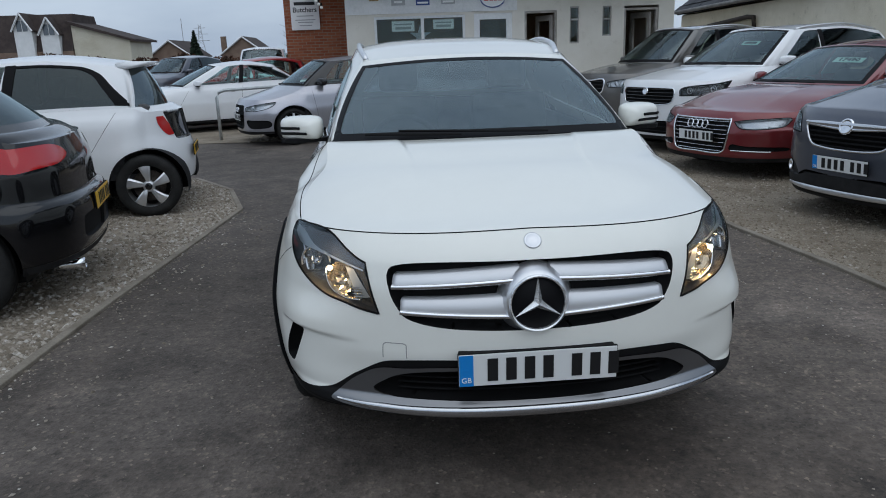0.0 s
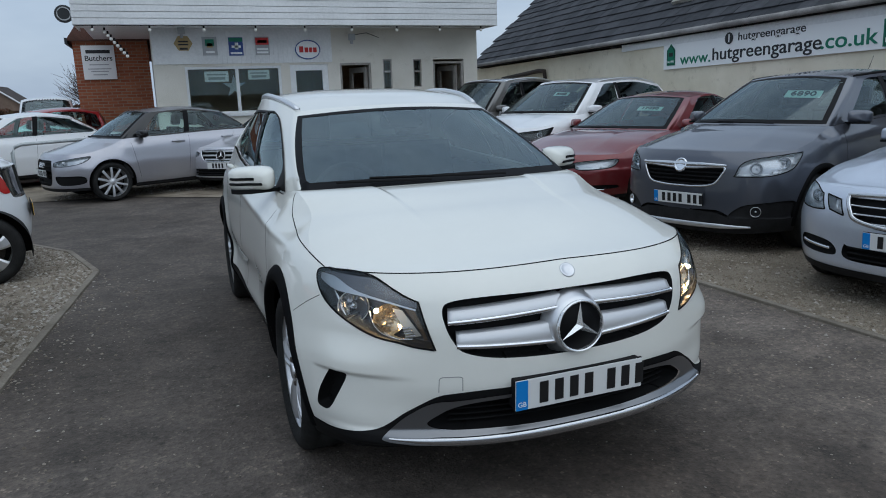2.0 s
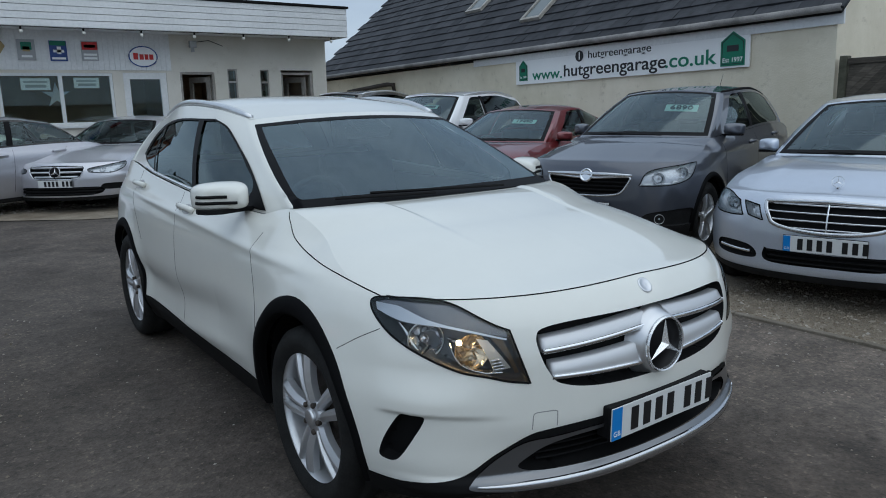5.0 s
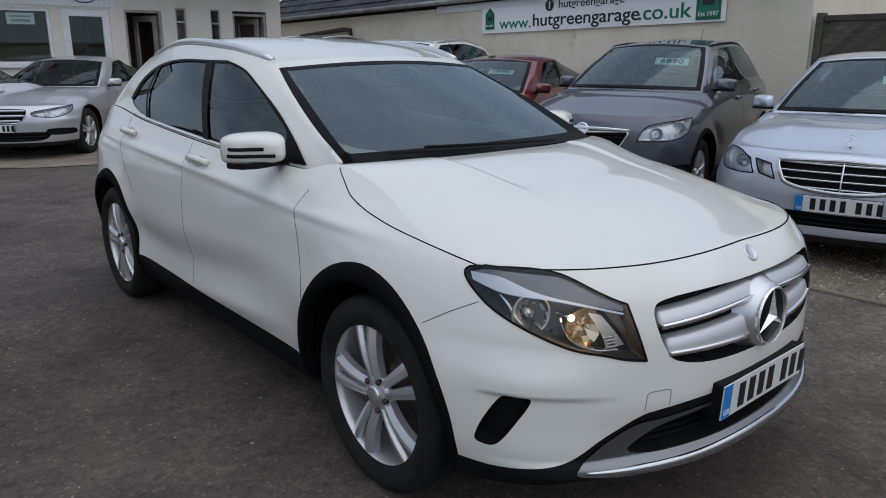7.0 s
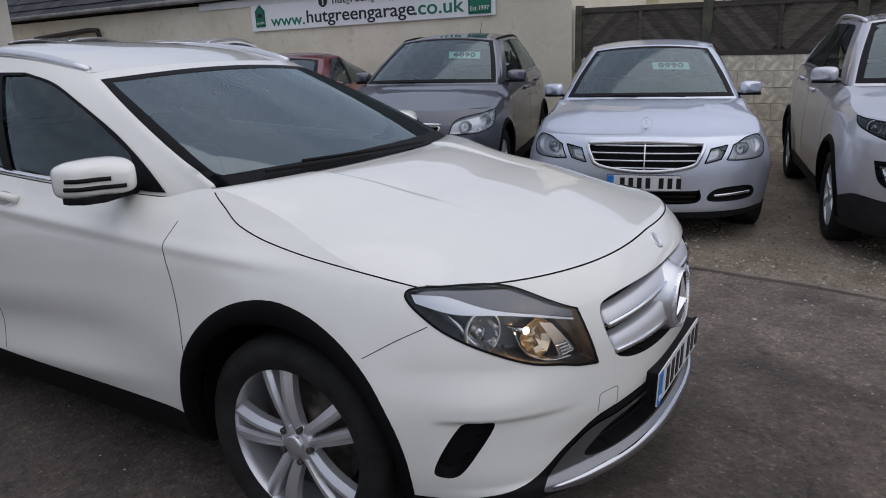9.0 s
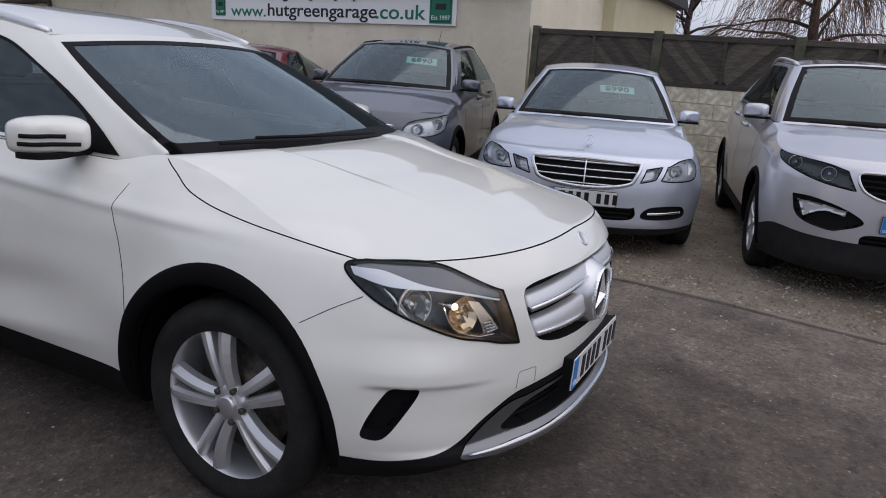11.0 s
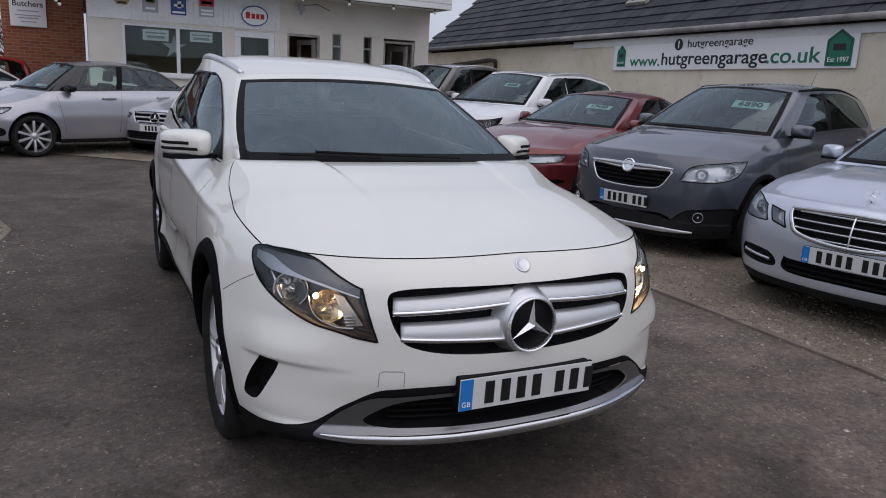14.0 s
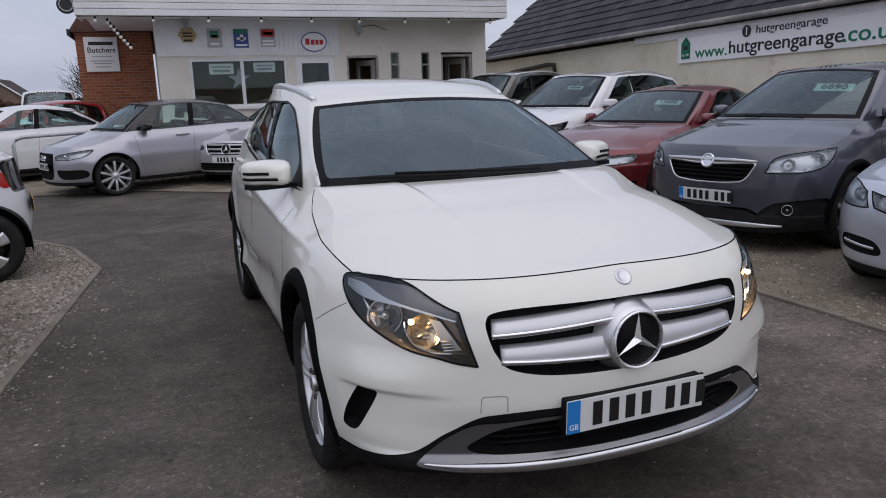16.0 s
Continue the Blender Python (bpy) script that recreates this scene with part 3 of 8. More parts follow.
def build_car(c):
    """A car from its measures. Returns its root and the surfaces that trim can be laid on."""
    root = new(c["name"])
    root.empty_display_size = 0.2
    sh = Shell(c)
    paint = c["paint"]
    det = c.get("detail", 0)
    step = 0.0105 if det else c.get("step", 0.032)
    mid = c.get("step", 0.032) < 0.03
    # lower skin, both sides in one sheet
    ys = sh.s
    marks = [np.linspace(0, sh.S, int(sh.S / step))]
    half = np.unique(np.round(np.concatenate(marks), 4))
    half = half[(half >= 0) & (half <= sh.S)]
    us = np.concatenate([-half[::-1][:-1], half])
    clad = c["clad"]
    ck, cz = np.array([sh.at(w) for w, z in clad]), np.array([z for w, z in clad])

    def zc(s):
        return pchip(ck, cz, np.abs(s))

    def upper(u, v, off=0.0):
        a, b = zc(u), sh.top(u)
        return sh.P(u, a + (b - a) * v, off)

    def lower(u, v, off=0.0):
        a, b = sh.low(u, False), zc(u)
        return sh.P(u, a + (b - a) * v, off + 0.004)

    def arch_loop(yw, R, sg, upside):
        """The wheel opening as a closed line on the upper or lower sheet."""
        a = np.linspace(-0.25, math.pi + 0.25, 60)
        y, z = yw - R * np.cos(a), c["wr"] + R * np.sin(a)
        y[0], z[0], y[-1], z[-1] = yw - R, 0.0, yw + R, 0.0
        y = np.clip(y, yw - R, yw + R)
        s = np.interp(y, sh.oy, sh.s)
        lo, hi = (zc(s), sh.top(s)) if upside else (sh.low(s, False), zc(s))
        return np.stack([s * sg, (z - lo) / (hi - lo)], 1)

    body = Sheet(us, 84 if det else 34 if mid else 24, upper)

    def vfrac(s, z):
        a, b = zc(np.array([s]))[0], sh.top(np.array([s]))[0]
        return (z - a) / (b - a)

    def poly(pts, sharp=(), sign=1):
        q = [(s, vfrac(s, z)) for s, z in sh.line(pts, sign)]
        return loop_curve(q if sign > 0 else q, sharp)

    def both(pts, sharp=()):
        """A closed line symmetrical about the middle: points given for x >= 0 from the upper middle to the lower middle."""
        q = [(s, vfrac(s, z)) for s, z in sh.line(pts)]
        m = [(-s, v) for s, v in q[::-1] if s > 1e-6]
        first = [p for p in q]
        return loop_curve(first + m, sharp)

    for yw, R in sh.wheels:
        for sg in (-1, 1):
            body.cut("arch", arch_loop(yw, R, sg, True))
    tools = dict(root=root, sh=sh, body=body, poly=poly, both=both, upper=upper, lower=lower, zc=zc, vfrac=vfrac)
    for cutter in c.get("cuts", ()):
        cutter(tools, c)
    body.panel("body", "rest", paint, root, c.get("body_label", ""))
    low = Sheet(us, c.get("low_rows", 5), lower)
    for yw, R in sh.wheels:
        for sg in (-1, 1):
            low.cut("arch", arch_loop(yw, R, sg, False))
    if c.get("low_cut"):
        c["low_cut"](tools, low)
    low.panel("sill_cladding", "rest", c.get("clad_mat", BLACK), root)
    # bonnet
    sc, sw = sh.s_of(("y", c["corner"]), c.get("corner_z", 0.85)), sh.at(("y", c["cowl"][0]))
    ycw, zcw = c["cowl"][1], c["cowl"][2]

    def cowl(q):
        e = sh.E(np.array([sw]))[0]
        x = q * 2 - 1
        return np.stack([x * e[0], ycw + (e[1] - ycw) * np.abs(x) ** 2.2, zcw + (e[2] - zcw) * np.abs(x) ** 2], -1)

    hump = c.get("crown", 0.03)

    def bonnet(q, t, off=0.0):
        f = (q + 1) / 2
        p = coons(lambda k: sh.E((k * 2 - 1) * sc), cowl, lambda k: sh.E(-(sc + (sw - sc) * k)), lambda k: sh.E(sc + (sw - sc) * k), f, t)
        w = np.sin(math.pi * np.clip(t, 0, 1)) ** 0.7
        p[:, 2] += hump * w * (1 - q ** 4) + c.get("crease", 0.0) * w * np.exp(-((np.abs(q) - 0.62 + 0.1 * t) / 0.07) ** 2) + off
        if c.get("fold"):
            # the middle of the bonnet sinks behind a narrow fold on either side, which dies out towards the nose
            at, slope, wide, deep = c["fold"]
            k = np.clip((at + slope * t - np.abs(q)) / wide, 0, 1)
            p[:, 2] -= deep * k * k * (3 - 2 * k) * np.clip((t - 0.34) / 0.50, 0, 1) ** 1.3 * np.clip((1.02 - t) / 0.05, 0, 1)
        return p

    qn = 181 if det else 26
    hood = Sheet(np.linspace(-1, 1, qn), 64 if det else 20, bonnet)
    hood.panel("bonnet", "rest", paint, root)
    # greenhouse
    sC = sh.at(("y", c["cpost"]))
    yb, zb = c["rear_base"]

    def tail_base(q):
        e = sh.E(np.array([sC]))[0]
        x = q * 2 - 1
        return np.stack([x * e[0], yb + (e[1] - yb) * np.abs(x) ** 2.2, zb + (e[2] - zb) * np.abs(x) ** 2], -1)

    T = c["roof"]

    def B(u):
        a = np.abs(u)
        sg = np.where(u < 0, -1.0, 1.0)
        out = np.zeros((len(u), 3))
        f = cowl(0.5 + np.clip(a, 0, 1) / 2)
        m = sh.E(sw + (sC - sw) * np.clip(a - 1, 0, 1), -c.get("shoulder", 0.012))
        r = tail_base(0.5 + (3 - np.clip(a, 2, 3)) / 2)
        out = np.where((a <= 1)[:, None], f, np.where((a >= 2)[:, None], r, m))
        k = np.clip(np.minimum(np.abs(a - 1), np.abs(a - 2)) / 0.08, 0, 1)[:, None]
        e = np.where((a > 1) & (a < 2), 1.0, 0.0)[:, None]
        out[:, 0] *= sg
        return out

    def Tp(u):
        a = np.abs(u)
        sg = np.where(u < 0, -1.0, 1.0)
        (y0, z0), (x1, y1, z1), mid, (x2, y2, z2), (y3, z3) = T
        f = np.clip(a, 0, 1)
        F = np.stack([x1 * f, y0 + (y1 - y0) * f ** 2.4, z0 + (z1 - z0) * f ** 2.2], -1)
        g = np.clip(a - 1, 0, 1)
        ky = [y1, *(m[1] for m in mid), y2]
        yy = y1 + (y2 - y1) * g
        M = np.stack([pchip(ky, [x1, *(m[0] for m in mid), x2], yy), yy, pchip(ky, [z1, *(m[2] for m in mid), z2], yy)], -1)
        h = 3 - np.clip(a, 2, 3)
        R = np.stack([x2 * h, y3 + (y2 - y3) * h ** 2.4, z3 + (z2 - z3) * h ** 2.2], -1)
        out = np.where((a <= 1)[:, None], F, np.where((a >= 2)[:, None], R, M))
        out[:, 0] *= sg
        return out

    bulge = c.get("bulge", (0.03, 0.022, 0.02))

    def cabin(u, w, off=0.0):
        """The skin of the cabin, its front corner rounded."""
        a = np.abs(u)
        sg = np.where(u < 0, -1.0, 1.0)
        m = np.where(a < 1, (a - 1) * along[0], (a - 1) * along[1])
        k = np.exp(-(m / 0.075) ** 2)[:, None]
        p = cabin_raw(u, w, off)
        soft = 0
        for d, g in ((-0.06, 0.15), (-0.03, 0.22), (0.0, 0.26), (0.03, 0.22), (0.06, 0.15)):
            q = m + d
            soft = soft + cabin_raw(sg * (1 + np.where(q < 0, q / along[0], q / along[1])), w, off) * g
        return p * (1 - k) + soft * k

    along = (float(sh.E(np.array([sw]))[0][0]), float(sC - sw))

    def cabin_raw(u, w, off=0.0):
        b, t = B(u), Tp(u)
        p = b * (1 - w)[:, None] + t * w[:, None]
        a = np.abs(u)
        sg = np.where(u < 0, -1.0, 1.0)
        m = np.where(a < 1, (a - 1) * along[0], (a - 1) * along[1])
        tf, tr = np.clip((m + 0.10) / 0.20, 0, 1), np.clip((a - 1.86) / 0.28, 0, 1)
        nx, ny = np.where(a < 1.5, np.sin(tf * math.pi / 2), np.cos(tr * math.pi / 2)), np.where(a < 1.5, -np.cos(tf * math.pi / 2), np.sin(tr * math.pi / 2))
        amt = np.where(a < 1.5, bulge[0] * (1 - tf) + bulge[1] * tf, bulge[1] * (1 - tr) + bulge[2] * tr) * 4 * w * (1 - w) + off
        p[:, 0] += sg * nx * amt
        p[:, 1] += ny * amt
        p[:, 2] += off * 0.4
        return p

    k1, k2, k3 = (26, 90, 20) if det else (18, 64, 14) if mid else (10, 40, 8)
    hu = np.concatenate([np.linspace(0, 1, k1), np.linspace(1, 2, k2)[1:], np.linspace(2, 3, k3)[1:]])
    gu = np.concatenate([-hu[::-1][:-1], hu])
    cab = Sheet(gu, 40 if det else 30 if mid else 16, cabin)

    def u_at(y, w):
        uu = np.linspace(1, 2, 200)
        yy = (1 - w) * B(uu)[:, 1] + w * Tp(uu)[:, 1]
        return float(np.interp(y, yy, uu))

    tools.update(cab=cab, cabin=cabin, u_at=u_at, bonnet=bonnet, cowl=cowl, Tp=Tp, B=B)
    ws = c.get("screen", (0.93, 0.03, 0.965))
    # dark surround and clear pane of the windscreen
    fr = 0.055
    edge = c.get("screen_edge") or [(ws[0], ws[1]), (ws[0], 0.5), (ws[0] - 0.02, ws[2])]
    last = len(edge)
    inner = [(u - fr, w + (0.075 if i == 0 else -0.035 if i == last - 1 else 0)) for i, (u, w) in enumerate(edge)]
    for name, e, top in (("screen_band", edge, ws[2] + 0.01), ("windscreen", inner, ws[2] - 0.03)):
        cab.cut(name, loop_curve([*e, (0, top), *[(-u, w) for u, w in e[::-1]]], (0, last - 1, last + 1, 2 * last)))
    for sgn in (-1, 1):
        for i, (name, pts, sharp, glass) in enumerate(c["side_glass"]):
            q = [(sgn * u_at(y, w), w) for y, w in pts]
            cab.cut(f"{name}{sgn}", loop_curve(q, sharp))
    rw = c.get("rear_glass", (0.86, 0.10, 0.90))
    for sgn in (-1, 1):
        cab.cut(f"rear{sgn}", loop_curve([(sgn * 3, rw[1]), (sgn * (3 - rw[0]), rw[1]), (sgn * (3 - rw[0] + 0.06), rw[2]), (sgn * 3, rw[2] + 0.02)], (0, 1, 2, 3)))
    cab.panel("cabin_frame", "rest", c.get("pillar", paint), root)
    cab.panel("screen_surround", "screen_band", SATIN_BLACK, root)
    cab.panel("windscreen", "windscreen", c.get("screen_mat", SCREEN), root, off=-0.002)
    for sgn in (-1, 1):
        for name, pts, sharp, glass in c["side_glass"]:
            cab.panel(name, f"{name}{sgn}", glass, root, off=-0.003)
        for name, edge_a, edge_b in c.get("posts", ()):
            n, rows = 30, 4
            tt = np.linspace(0, 1, n)
            ab = []
            for e in (edge_a, edge_b):
                k = np.linspace(0, 1, len(e))
                ab.append(np.stack([pchip(k, [q[0] for q in e], tt), pchip(k, [q[1] for q in e], tt)], 1))
            grid = [ab[0] * (1 - f) + ab[1] * f for f in np.linspace(0, 1, rows)]
            V = np.concatenate([cabin(np.array([sgn * u_at(y, w) for y, w in g]), g[:, 1], 0.004) for g in grid])
            F = [[i * n + j, i * n + j + 1, (i + 1) * n + j + 1, (i + 1) * n + j] for i in range(rows - 1) for j in range(n - 1)]
            solid(name, V, F, SATIN_BLACK, root)
        cab.panel("rear_window", f"rear{sgn}", c.get("rear_mat", PRIVACY), root, off=-0.003)
    # roof

    def roof(q, t, off=0.0):
        f = (q + 1) / 2
        p = coons(lambda k: Tp(k * 2 - 1), tail_top, lambda k: Tp(-(1 + k)), lambda k: Tp(1 + k), f, t)
        p[:, 2] += c.get("roof_crown", 0.02) * (1 - q ** 4) * np.sin(math.pi * t) + off
        return p

    def tail_top(k):
        x = k * 2 - 1
        return Tp(np.where(x < 0, -1.0, 1.0) * (3 - np.abs(x)))

    rf = Sheet(np.linspace(-1, 1, 40 if det else 18), 40 if det else 18, roof)
    rf.panel("roof", "rest", c.get("roof_mat", paint), root)
    tools["roof"] = roof
    # rear deck between cabin and tail
    st = sh.s_of(("y", c["tail_corner"]), c.get("tail_z", 0.9)) if c.get("tail_corner") else None
    if st:
        def deck(q, t, off=0.0):
            f = (q + 1) / 2
            p = coons(tail_base, lambda k: sh.E(np.where(k < 0.5, -1.0, 1.0) * (sh.S - np.abs(k * 2 - 1) * (sh.S - st))), lambda k: sh.E(-(sC + (st - sC) * k)), lambda k: sh.E(sC + (st - sC) * k), f, t)
            p[:, 2] += 0.012 * (1 - q ** 4) * np.sin(math.pi * t) + off
            return p
        Sheet(np.linspace(-1, 1, 24), 12, deck).panel("boot_lid", "rest", paint, root)
    # wheels, liners, floor
    tr = c["track"]
    for yw, R in sh.wheels:
        for sgn in (-1, 1):
            make_wheel(root, sgn * tr, yw, c, sgn)
            bm = bmesh.new()
            xo, xi = c["W"] - 0.05, c["W"] - 0.42
            n = 20
            A = []
            for k in range(n + 1):
                a = math.pi * (k / n * 1.16 - 0.08)
                A.append([bm.verts.new((sgn * x, yw + (R + 0.012) * math.cos(a), c["wr"] + (R + 0.012) * math.sin(a))) for x in (xo, xi)])
            for a, b in zip(A, A[1:]):
                bm.faces.new((a[0], a[1], b[1], b[0]))
            bm.faces.new([q[1] for q in A])
            part("wheel_arch_liner", bm, BLACK, root)
    g0 = c.get("floor_z", 0.2)
    box("undertray", (-c["W"] + 0.42, 0.24, g0 + 0.012), (c["W"] - 0.42, 0.62, g0 + 0.05), BLACK, root, bevel=0.01)
    box("underbody", (-c["W"] + 0.2, 0.45, g0), (c["W"] - 0.2, c["L"] - 0.35, g0 + 0.06), BLACK, root, bevel=0.02)
    for sgn in (-1, 1):
        box("floor_side", (sgn * (c["W"] - 0.24), c["fo"] + c["arch"] + 0.03, g0), (sgn * (c["W"] - 0.09), c["fo"] + c["wb"] - c["arch"] - 0.03, g0 + 0.05), BLACK, root, bevel=0.01)
    # interior
    zs = c["cowl"][2] - 0.62
    dash_y = c["cowl"][1] + 0.22
    W = c["W"]
    box("dashboard", (-W + 0.24, dash_y - 0.22, zs + 0.15), (W - 0.24, dash_y + 0.38, zs + 0.545), PLASTIC, root, bevel=0.06)
    box("cabin_floor", (-W + 0.16, dash_y, zs - 0.05), (W - 0.16, c["cpost"], zs + 0.0), FABRIC, root)
    for x in (-0.36, 0.36):
        make_seat(root, x, dash_y + 0.92, zs + 0.03)
    box("rear_bench", (-0.6, -0.25, 0.0), (0.6, 0.25, 0.18), FABRIC, root, bevel=0.05, m=pose(0, dash_y + 1.75, zs + 0.06))
    box("rear_backrest", (-0.6, -0.06, 0.0), (0.6, 0.06, 0.58), FABRIC, root, bevel=0.05, m=pose(0, dash_y + 2.0, zs + 0.12, -20))
    for sgn in (-1, 1):
        box("door_card", (sgn * (W - 0.19), c["cowl"][1] + 0.2, zs), (sgn * (W - 0.14), c["cpost"] - 0.15, c["cowl"][2] - 0.05), PLASTIC, root, bevel=0.015)
    bm = bmesh.new()
    m = pose(-0.36, dash_y + 0.50, zs + 0.50, -68)
    tube(bm, [m @ Vector((0.185 * math.cos(a), 0.185 * math.sin(a), 0)) for a in np.linspace(0, 2 * math.pi, 29)[:-1]], 0.016, 7, closed=True)
    add_box(bm, (-0.17, -0.04, -0.02), (0.17, 0.03, 0.01), 0.01, m)
    part("steering_wheel", bm, PLASTIC, root, smooth=True)
    zt, yt = T[0][1], T[0][0]
    box("rear_view_mirror", (-0.12, yt + 0.0 - 0.10, zt - 0.14), (0.12, yt - 0.06, zt - 0.065), GLOSS, root, bevel=0.02)
    # mirrors, wipers, plates
    for sgn in (-1, 1):
        if c.get("mirror"):
            make_mirror(root, c, sh, sgn)
    for x0, x1, w1 in ((0.30, -0.42, 0.075), (-0.12, -0.58, 0.05)) if det else ((0.3, -0.3, 0.05), (-0.1, -0.55, 0.04)):
        uu = np.linspace(x0, x1, 14) / c["W"] / 0.84
        pts = cabin(uu, np.linspace(0.02, w1, 14), 0.022)
        bm = bmesh.new()
        tube(bm, [tuple(p) for p in pts], 0.0065, 6)
        part("wiper", bm, BLACK, root, "black windscreen wiper")
    if c.get("plate"):
        y, z, tilt = c["plate"]
        number_plate(root, pose(0, y, z, tilt), c)
    if c.get("rear_plate"):
        y, z, tilt = c["rear_plate"]
        number_plate(root, pose(0, y, z, tilt, 0, 180), c, rear=True)
    for f in c.get("extras", ()):
        f(tools, c)
    root.matrix_basis = c.get("at", Matrix())
    tagged(root, c["label"], "car", c.get("group", ""))
    return root
# ---- the place: surfaces ----
def tarmac_material():
    m = shader("tarmac", rough=0.82)
    t = m.node_tree
    p = t.nodes["Principled BSDF"]
    big = ramp(t, noise_tex(t, 0.55, 5.0, 0.6), [(0.3, (0.070, 0.059, 0.049)), (0.5, (0.100, 0.086, 0.074)), (0.72, (0.138, 0.121, 0.106))])
    mid = ramp(t, noise_tex(t, 4.2, 7.0, 0.62), [(0.32, (0.66, 0.66, 0.66)), (0.5, (0.93, 0.92, 0.92)), (0.68, (1.25, 1.22, 1.2))])
    c1 = mixed(t, 0.9, big, mid, "MULTIPLY")
    grit = ramp(t, noise_tex(t, 22.0, 7.0, 0.75), [(0.34, (0.55, 0.54, 0.53)), (0.5, (0.97, 0.96, 0.96)), (0.66, (1.4, 1.38, 1.35))])
    c1 = mixed(t, 0.85, c1, grit, "MULTIPLY")
    co = t.nodes.new("ShaderNodeTexCoord")
    v = t.nodes.new("ShaderNodeTexVoronoi")
    v.inputs["Scale"].default_value = 75.0
    t.links.new(co.outputs["Object"], v.inputs["Vector"])
    chip = ramp(t, v.outputs["Color"], [(0.0, (0.5, 0.5, 0.5)), (0.3, (0.9, 0.9, 0.9)), (0.75, (1.05, 1.04, 1.03)), (0.88, (1.5, 1.47, 1.43)), (0.97, (2.4, 2.32, 2.2))])
    c2 = mixed(t, 0.8, c1, chip, "MULTIPLY")
    stain = ramp(t, noise_tex(t, 1.3, 4.0, 0.5), [(0.54, (1.0, 1.0, 1.0)), (0.64, (0.62, 0.61, 0.60)), (0.76, (0.42, 0.42, 0.42))])
    # small dark spots of oil and pits
    sp = t.nodes.new("ShaderNodeTexVoronoi")
    sp.inputs["Scale"].default_value = 5.0
    t.links.new(co.outputs["Object"], sp.inputs["Vector"])
    pit = ramp(t, sp.outputs["Distance"], [(0.05, (0.5, 0.5, 0.5)), (0.16, (1.0, 1.0, 1.0))])
    c2 = mixed(t, 0.8, c2, pit, "MULTIPLY")
    # the tarmac gets paler towards +x, its edge broken up by noise
    sx = t.nodes.new("ShaderNodeSeparateXYZ")
    t.links.new(co.outputs["Object"], sx.inputs[0])
    ad = t.nodes.new("ShaderNodeMath")
    ad.operation = "MULTIPLY_ADD"
    t.links.new(noise_tex(t, 0.8, 5.0, 0.65), ad.inputs[0])
    ad.inputs[1].default_value = 3.0
    t.links.new(sx.outputs["X"], ad.inputs[2])
    mr = t.nodes.new("ShaderNodeMapRange")
    mr.inputs["From Min"].default_value, mr.inputs["From Max"].default_value = 0.2, 3.2
    t.links.new(ad.outputs[0], mr.inputs["Value"])
    uneven = ramp(t, mr.outputs[0], [(0.0, (0.95, 0.94, 0.93)), (0.5, (1.1, 1.09, 1.08)), (1.0, (1.45, 1.43, 1.40))])
    c3 = mixed(t, 0.7, c2, stain, "MULTIPLY")
    c4 = mixed(t, 1.0, c3, uneven, "MULTIPLY")
    # ragged brown patch ahead of the car's nose, its contact shade painted in
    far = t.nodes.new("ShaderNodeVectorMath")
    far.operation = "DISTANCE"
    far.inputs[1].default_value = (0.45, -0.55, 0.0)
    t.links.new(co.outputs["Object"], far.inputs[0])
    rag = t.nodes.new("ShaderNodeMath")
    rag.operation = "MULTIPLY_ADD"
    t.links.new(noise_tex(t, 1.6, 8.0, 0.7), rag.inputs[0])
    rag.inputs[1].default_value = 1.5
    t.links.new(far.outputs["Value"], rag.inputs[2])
    nose_shade_patch = ramp(t, rag.outputs[0], [(0.55, (0.68, 0.65, 0.62)), (0.95, (1.0, 1.0, 1.0))])
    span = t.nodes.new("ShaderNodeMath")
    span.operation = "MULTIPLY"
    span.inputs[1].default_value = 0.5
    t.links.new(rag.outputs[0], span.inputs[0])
    t.links.new(span.outputs[0], nose_shade_patch.node.inputs[0])
    t.links.new(mixed(t, 1.0, c4, nose_shade_patch, "MULTIPLY"), p.inputs["Base Color"])
    lump = mixed(t, 0.45, noise_tex(t, 48.0, 8.0, 0.8), v.outputs["Distance"])
    bumped(t, lump, 0.6, 0.010)
    return m


def stone_material(name, stops, rough=0.9):
    m = shader(name, rough=rough)
    t = m.node_tree
    g = t.nodes.new("ShaderNodeNewGeometry")
    c = ramp(t, g.outputs["Random Per Island"], stops)
    f = ramp(t, noise_tex(t, 60.0), [(0.3, (0.7, 0.7, 0.7)), (0.7, (1.2, 1.2, 1.2))])
    t.links.new(mixed(t, 0.8, c, f, "MULTIPLY"), t.nodes["Principled BSDF"].inputs["Base Color"])
    return m


def piece_material(name, dark, light, rough=0.85, grain=20.0, stretch=(1, 1, 1)):
    """Tone varied from piece to piece, with grain."""
    m = shader(name, rough=rough)
    t = m.node_tree
    o = t.nodes.new("ShaderNodeObjectInfo")
    c = ramp(t, o.outputs["Random"], [(0.0, dark), (1.0, light)])
    co = t.nodes.new("ShaderNodeTexCoord")
    mp = t.nodes.new("ShaderNodeMapping")
    mp.inputs["Scale"].default_value = stretch
    n = t.nodes.new("ShaderNodeTexNoise")
    n.inputs["Scale"].default_value, n.inputs["Detail"].default_value = grain, 6.0
    t.links.new(co.outputs["Object"], mp.inputs[0])
    t.links.new(mp.outputs[0], n.inputs["Vector"])
    f = ramp(t, n.outputs[0], [(0.3, (0.55, 0.55, 0.55)), (0.7, (1.3, 1.3, 1.28))])
    t.links.new(mixed(t, 0.8, c, f, "MULTIPLY"), t.nodes["Principled BSDF"].inputs["Base Color"])
    bumped(t, n.outputs[0], 0.35)
    return m


